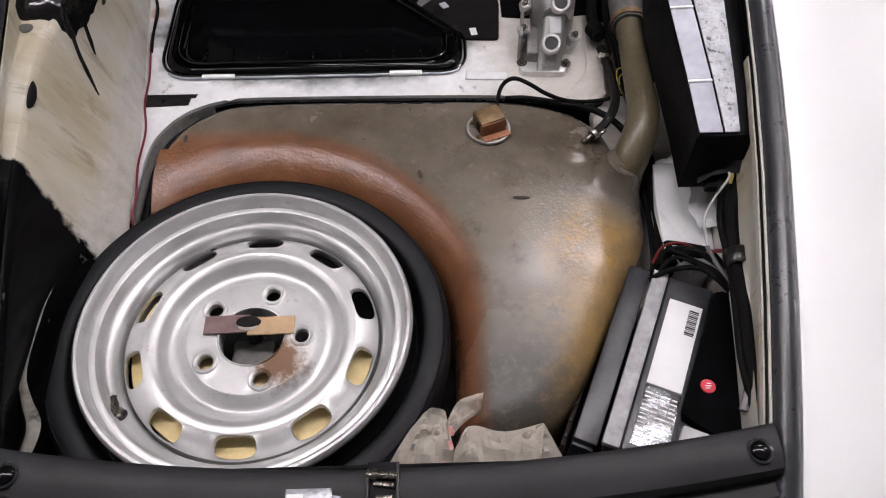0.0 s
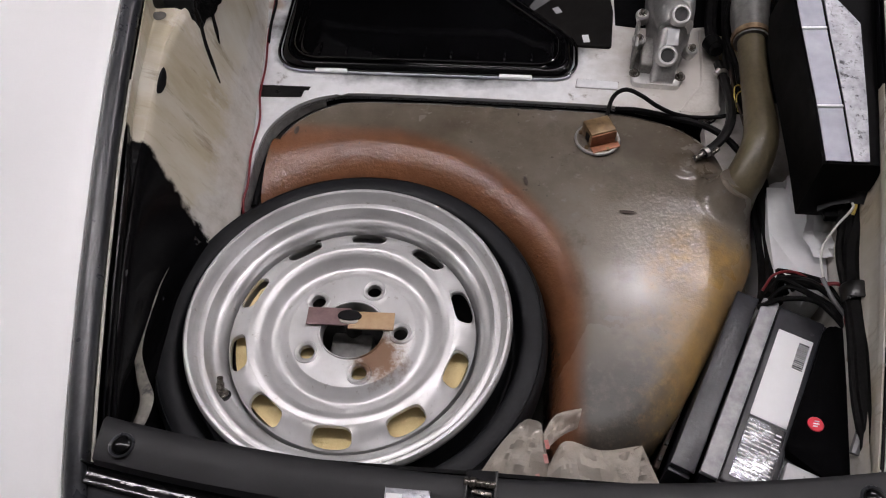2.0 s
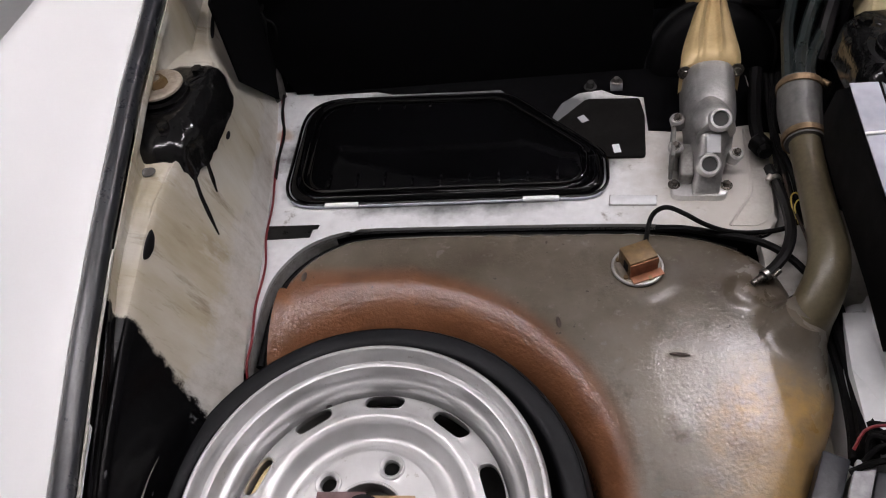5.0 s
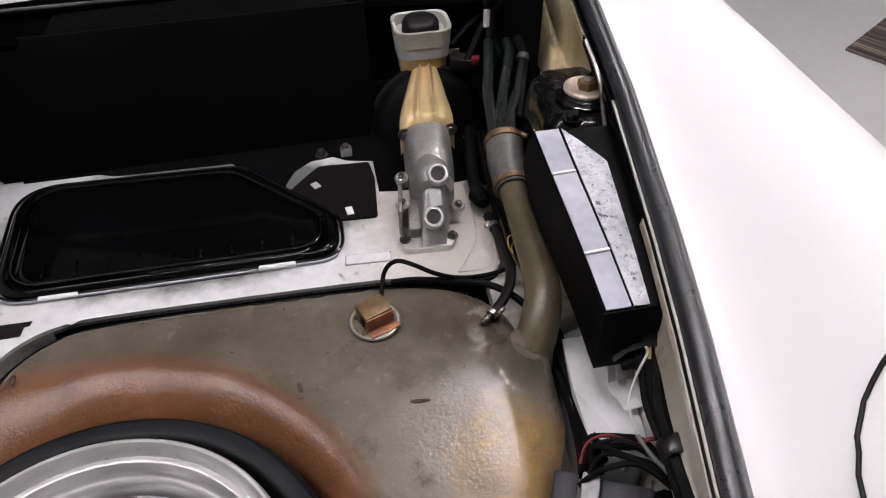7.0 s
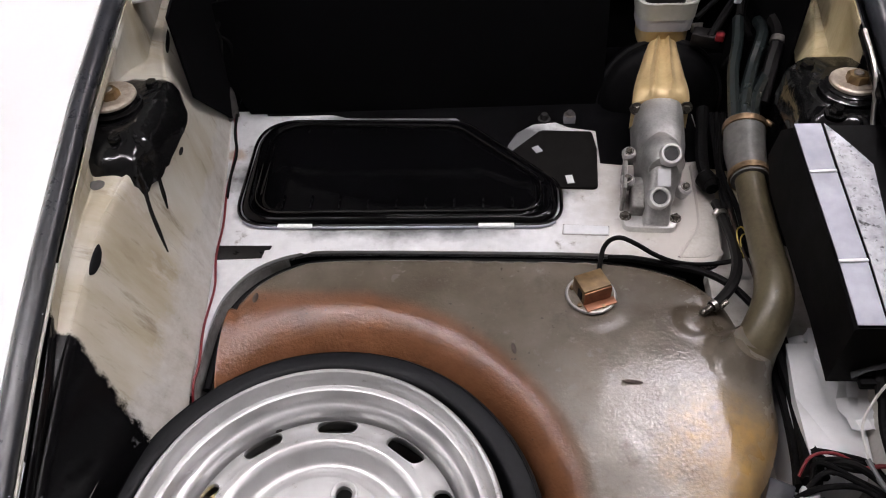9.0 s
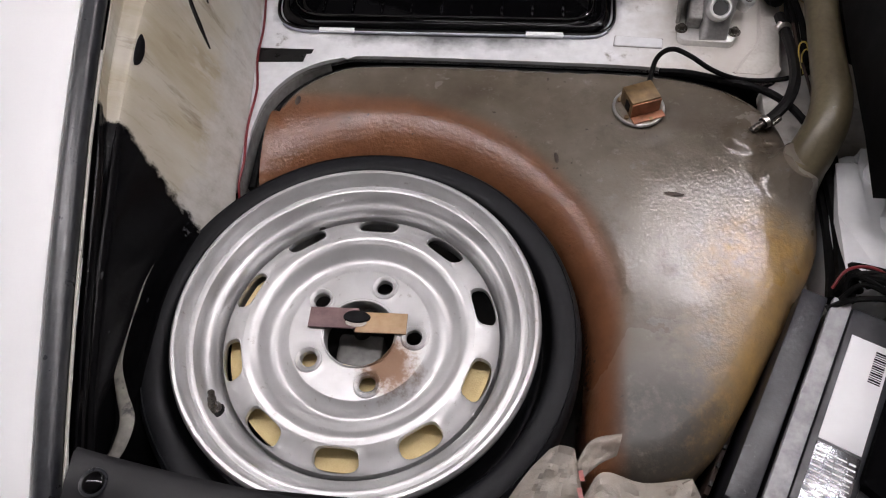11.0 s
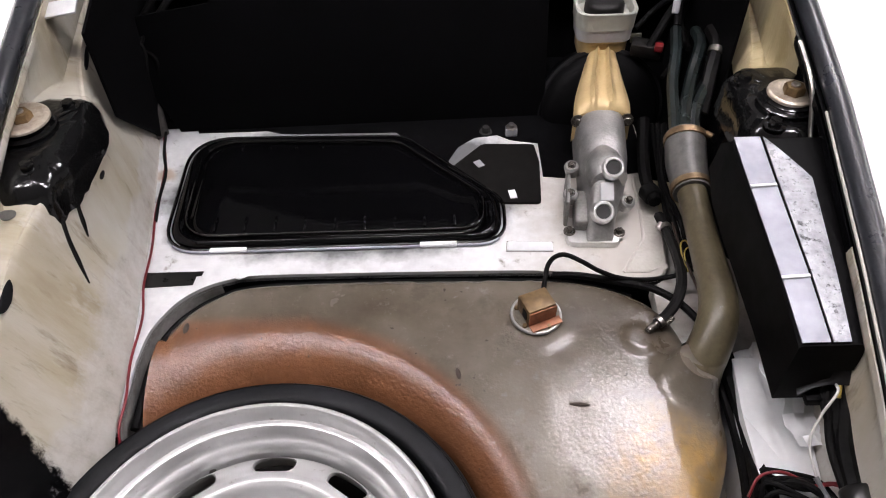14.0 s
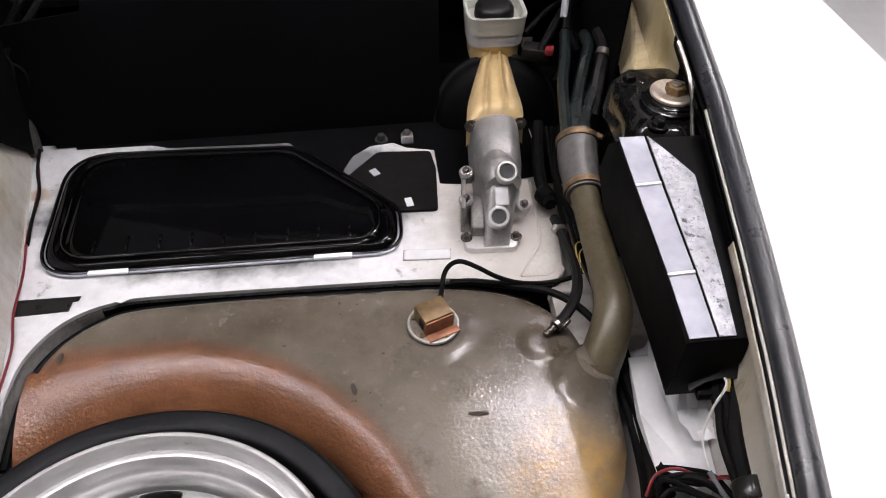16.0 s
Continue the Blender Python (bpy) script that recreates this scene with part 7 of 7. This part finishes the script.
# ---- nose fittings ----
def build_nose():
    for x, y in ((-0.180, -0.213), (0.563, -0.209)):
        f = thing("trim_fastener", (x, y, 0.745), "round black plastic trim fastener in the lip", "fastener", "lip fasteners")
        part("head", lathe_bm([(0.0, 0.005), (0.007, 0.0045), (0.0095, 0.0028), (0.0102, 0.0)], pose(x, y, 0.7455), 28), M["gloss_black"], f)
        part("recess", lathe_bm([(0.0105, 0.0002), (0.0128, 0.0012), (0.0135, 0.0)], pose(x, y, 0.7455), 28), M["seal"], f)
    p = thing("striker_plate", (0.12, -0.248, 0.738), "worn white metal plate screwed to the lip", "plate")
    part("plate", prism_bm([(0.096, -0.235), (0.140, -0.235), (0.140, -0.243), (0.149, -0.243), (0.149, -0.259), (0.096, -0.259)], 0.736, 0.7475, 0.001), M["silver_worn"], p)
    part("window", box_bm((0.026, 0.008, 0.001), pose(0.131, -0.2545, 0.7482)), M["ink"], p)
    part("patch", box_bm((0.016, 0.018, 0.001), pose(0.1055, -0.2495, 0.7482), 0.0004), M["patch_paint"], p, "scratched white paint patch")
    l = thing("bonnet_latch", (0.19, -0.235, 0.73), "greasy steel bonnet latch sunk in the lip", "latch")
    part("recess", box_bm((0.030, 0.040, 0.003), pose(0.189, -0.231, 0.7465), 0.001), M["ink"], l)
    part("side_cheek", box_bm((0.003, 0.038, 0.010), pose(0.2035, -0.231, 0.747), 0.001), M["dark_metal"], l)
    part("side_cheek", box_bm((0.003, 0.030, 0.010), pose(0.1745, -0.234, 0.747), 0.001), M["dark_metal"], l)
    part("bolt_pin", rod_bm((0.172, -0.2245, 0.751), (0.203, -0.2265, 0.751), 0.0036, 12), M["greasy"], l)
    part("collar", rod_bm((0.178, -0.2250, 0.751), (0.184, -0.2253, 0.751), 0.0055, 12), M["greasy"], l)
    part("lever", box_bm((0.020, 0.0045, 0.006), pose(0.190, -0.2345, 0.749, 0, 0, -8), 0.001), M["greasy"], l)
    part("foot", box_bm((0.016, 0.006, 0.003), pose(0.191, -0.247, 0.749), 0.001), M["greasy"], l)
    line = [(-0.235, 0.050, 0.678), (-0.2365, 0.025, 0.681), (-0.2365, 0.0, 0.682), (-0.235, -0.045, 0.684), (-0.229, -0.080, 0.686), (-0.214, -0.110, 0.688), (-0.198, -0.137, 0.690), (-0.197, -0.165, 0.690), (-0.203, -0.186, 0.690)]
    part("bare_flange", tube_bm(line, [0.0008, 0.0016, 0.0026, 0.0036, 0.0044, 0.0058, 0.0078, 0.0070, 0.0050], 10, 6, None, 0.3), M["worn_edge"], CAR, "worn cream edge of the black panel")
    low = [[(x - 0.004, y, z - 0.003), (x - 0.03, y, z - 0.03), (x - 0.05, y, z - 0.10)] for x, y, z in line]
    part("inner_panel", sheet_bm(low, 0.002), M["box_black"], CAR, "black panel beside the wheel")
    # openings in the left wheelhouse: patches that follow the sheet
    rows = [[Vector(p) for p in r] for r in wheelhouse_rows(-1)]
    ys = [r[0].y for r in rows]

    def skin(y, f):
        """Place on the sheet at y, f steps along its section."""
        q = min(max((y - ys[0]) / (ys[1] - ys[0]), 0), len(rows) - 1.001)
        a, fa = int(q), q - int(q)
        k, fk = int(f), f - int(f)
        p = rows[a][k].lerp(rows[a][k + 1], fk)
        return p.lerp(rows[a + 1][k].lerp(rows[a + 1][k + 1], fk), fa)
    for at, ly, lw, nm, mt, lb, ct in (((-0.2755, 0.271, 0.80), 0.0215, 0.0062, "panel_hole", "ink", "long oval hole in the cream wheelhouse", "hole"),
                                       ((-0.3025, 0.380, 0.825), 0.0085, 0.0115, "rubber_plug", "hose_grey", "grey rubber plug in the wheelhouse", "plug"),
                                       ((-0.249, 0.5076, 0.7727), 0.0085, 0.0042, "panel_hole", "ink", "small dark hole in the cream wheelhouse", "hole"),
                                       ((-0.310, 0.700, 0.836), 0.024, 0.0040, "panel_hole", "ink", "long dark slot at the rear of the wheelhouse", "hole")):
        at = Vector(at)
        row = min(rows, key=lambda r: abs(r[0].y - at.y))
        k0 = min(range(1, len(row) - 1), key=lambda k: (row[k] - at).length)
        pitch = (row[k0 + 1] - row[k0 - 1]).length / 2
        grid = []
        for u in np.linspace(-1, 1, 13):
            w = math.sqrt(max(0.02, 1 - u * u)) * lw / pitch
            grid.append([skin(at.y + u * ly, min(max(k0 + w * v, 0.0), len(row) - 1.01)) for v in np.linspace(-1, 1, 7)])
        up = (grid[6][6] - grid[6][0]).cross(grid[12][3] - grid[0][3]).normalized()
        if up.x < 0:
            up = -up
        grid = [[p + up * 0.0034 for p in r] for r in grid]
        ob = part(nm, sheet_bm(grid, 0.0006), M[mt])
        tagged(ob, lb, ct)


def build_plank():
    pl = part("wooden_board", box_bm((0.9, 0.5, 0.02), pose(-1.95, 3.1, 0.0105, 0, 0, 20), 0.003), M["pale_wood"])
    tagged(pl, "pale wooden board lying on the garage floor", "board")


def build_rug():
    me_b = box_bm((0.80, 0.9, 0.012), None, 0.004)
    ob = part("rag_rug", me_b, M["rug"])
    ob.matrix_world = pose(2.865, 1.816, 0.0065, 0, 0, -57)
    tagged(ob, "striped grey and brown rag rug on the floor", "rug")


room()
CAR = build_car()
build_struts()
build_wheel()
build_wheel_clamp()
build_foam()
build_tank()
build_cover()
build_pad()
build_brake()
build_board()
build_relay_box()
build_hoses()
build_battery()
build_bag()
build_nose()
build_rug()
build_plank()
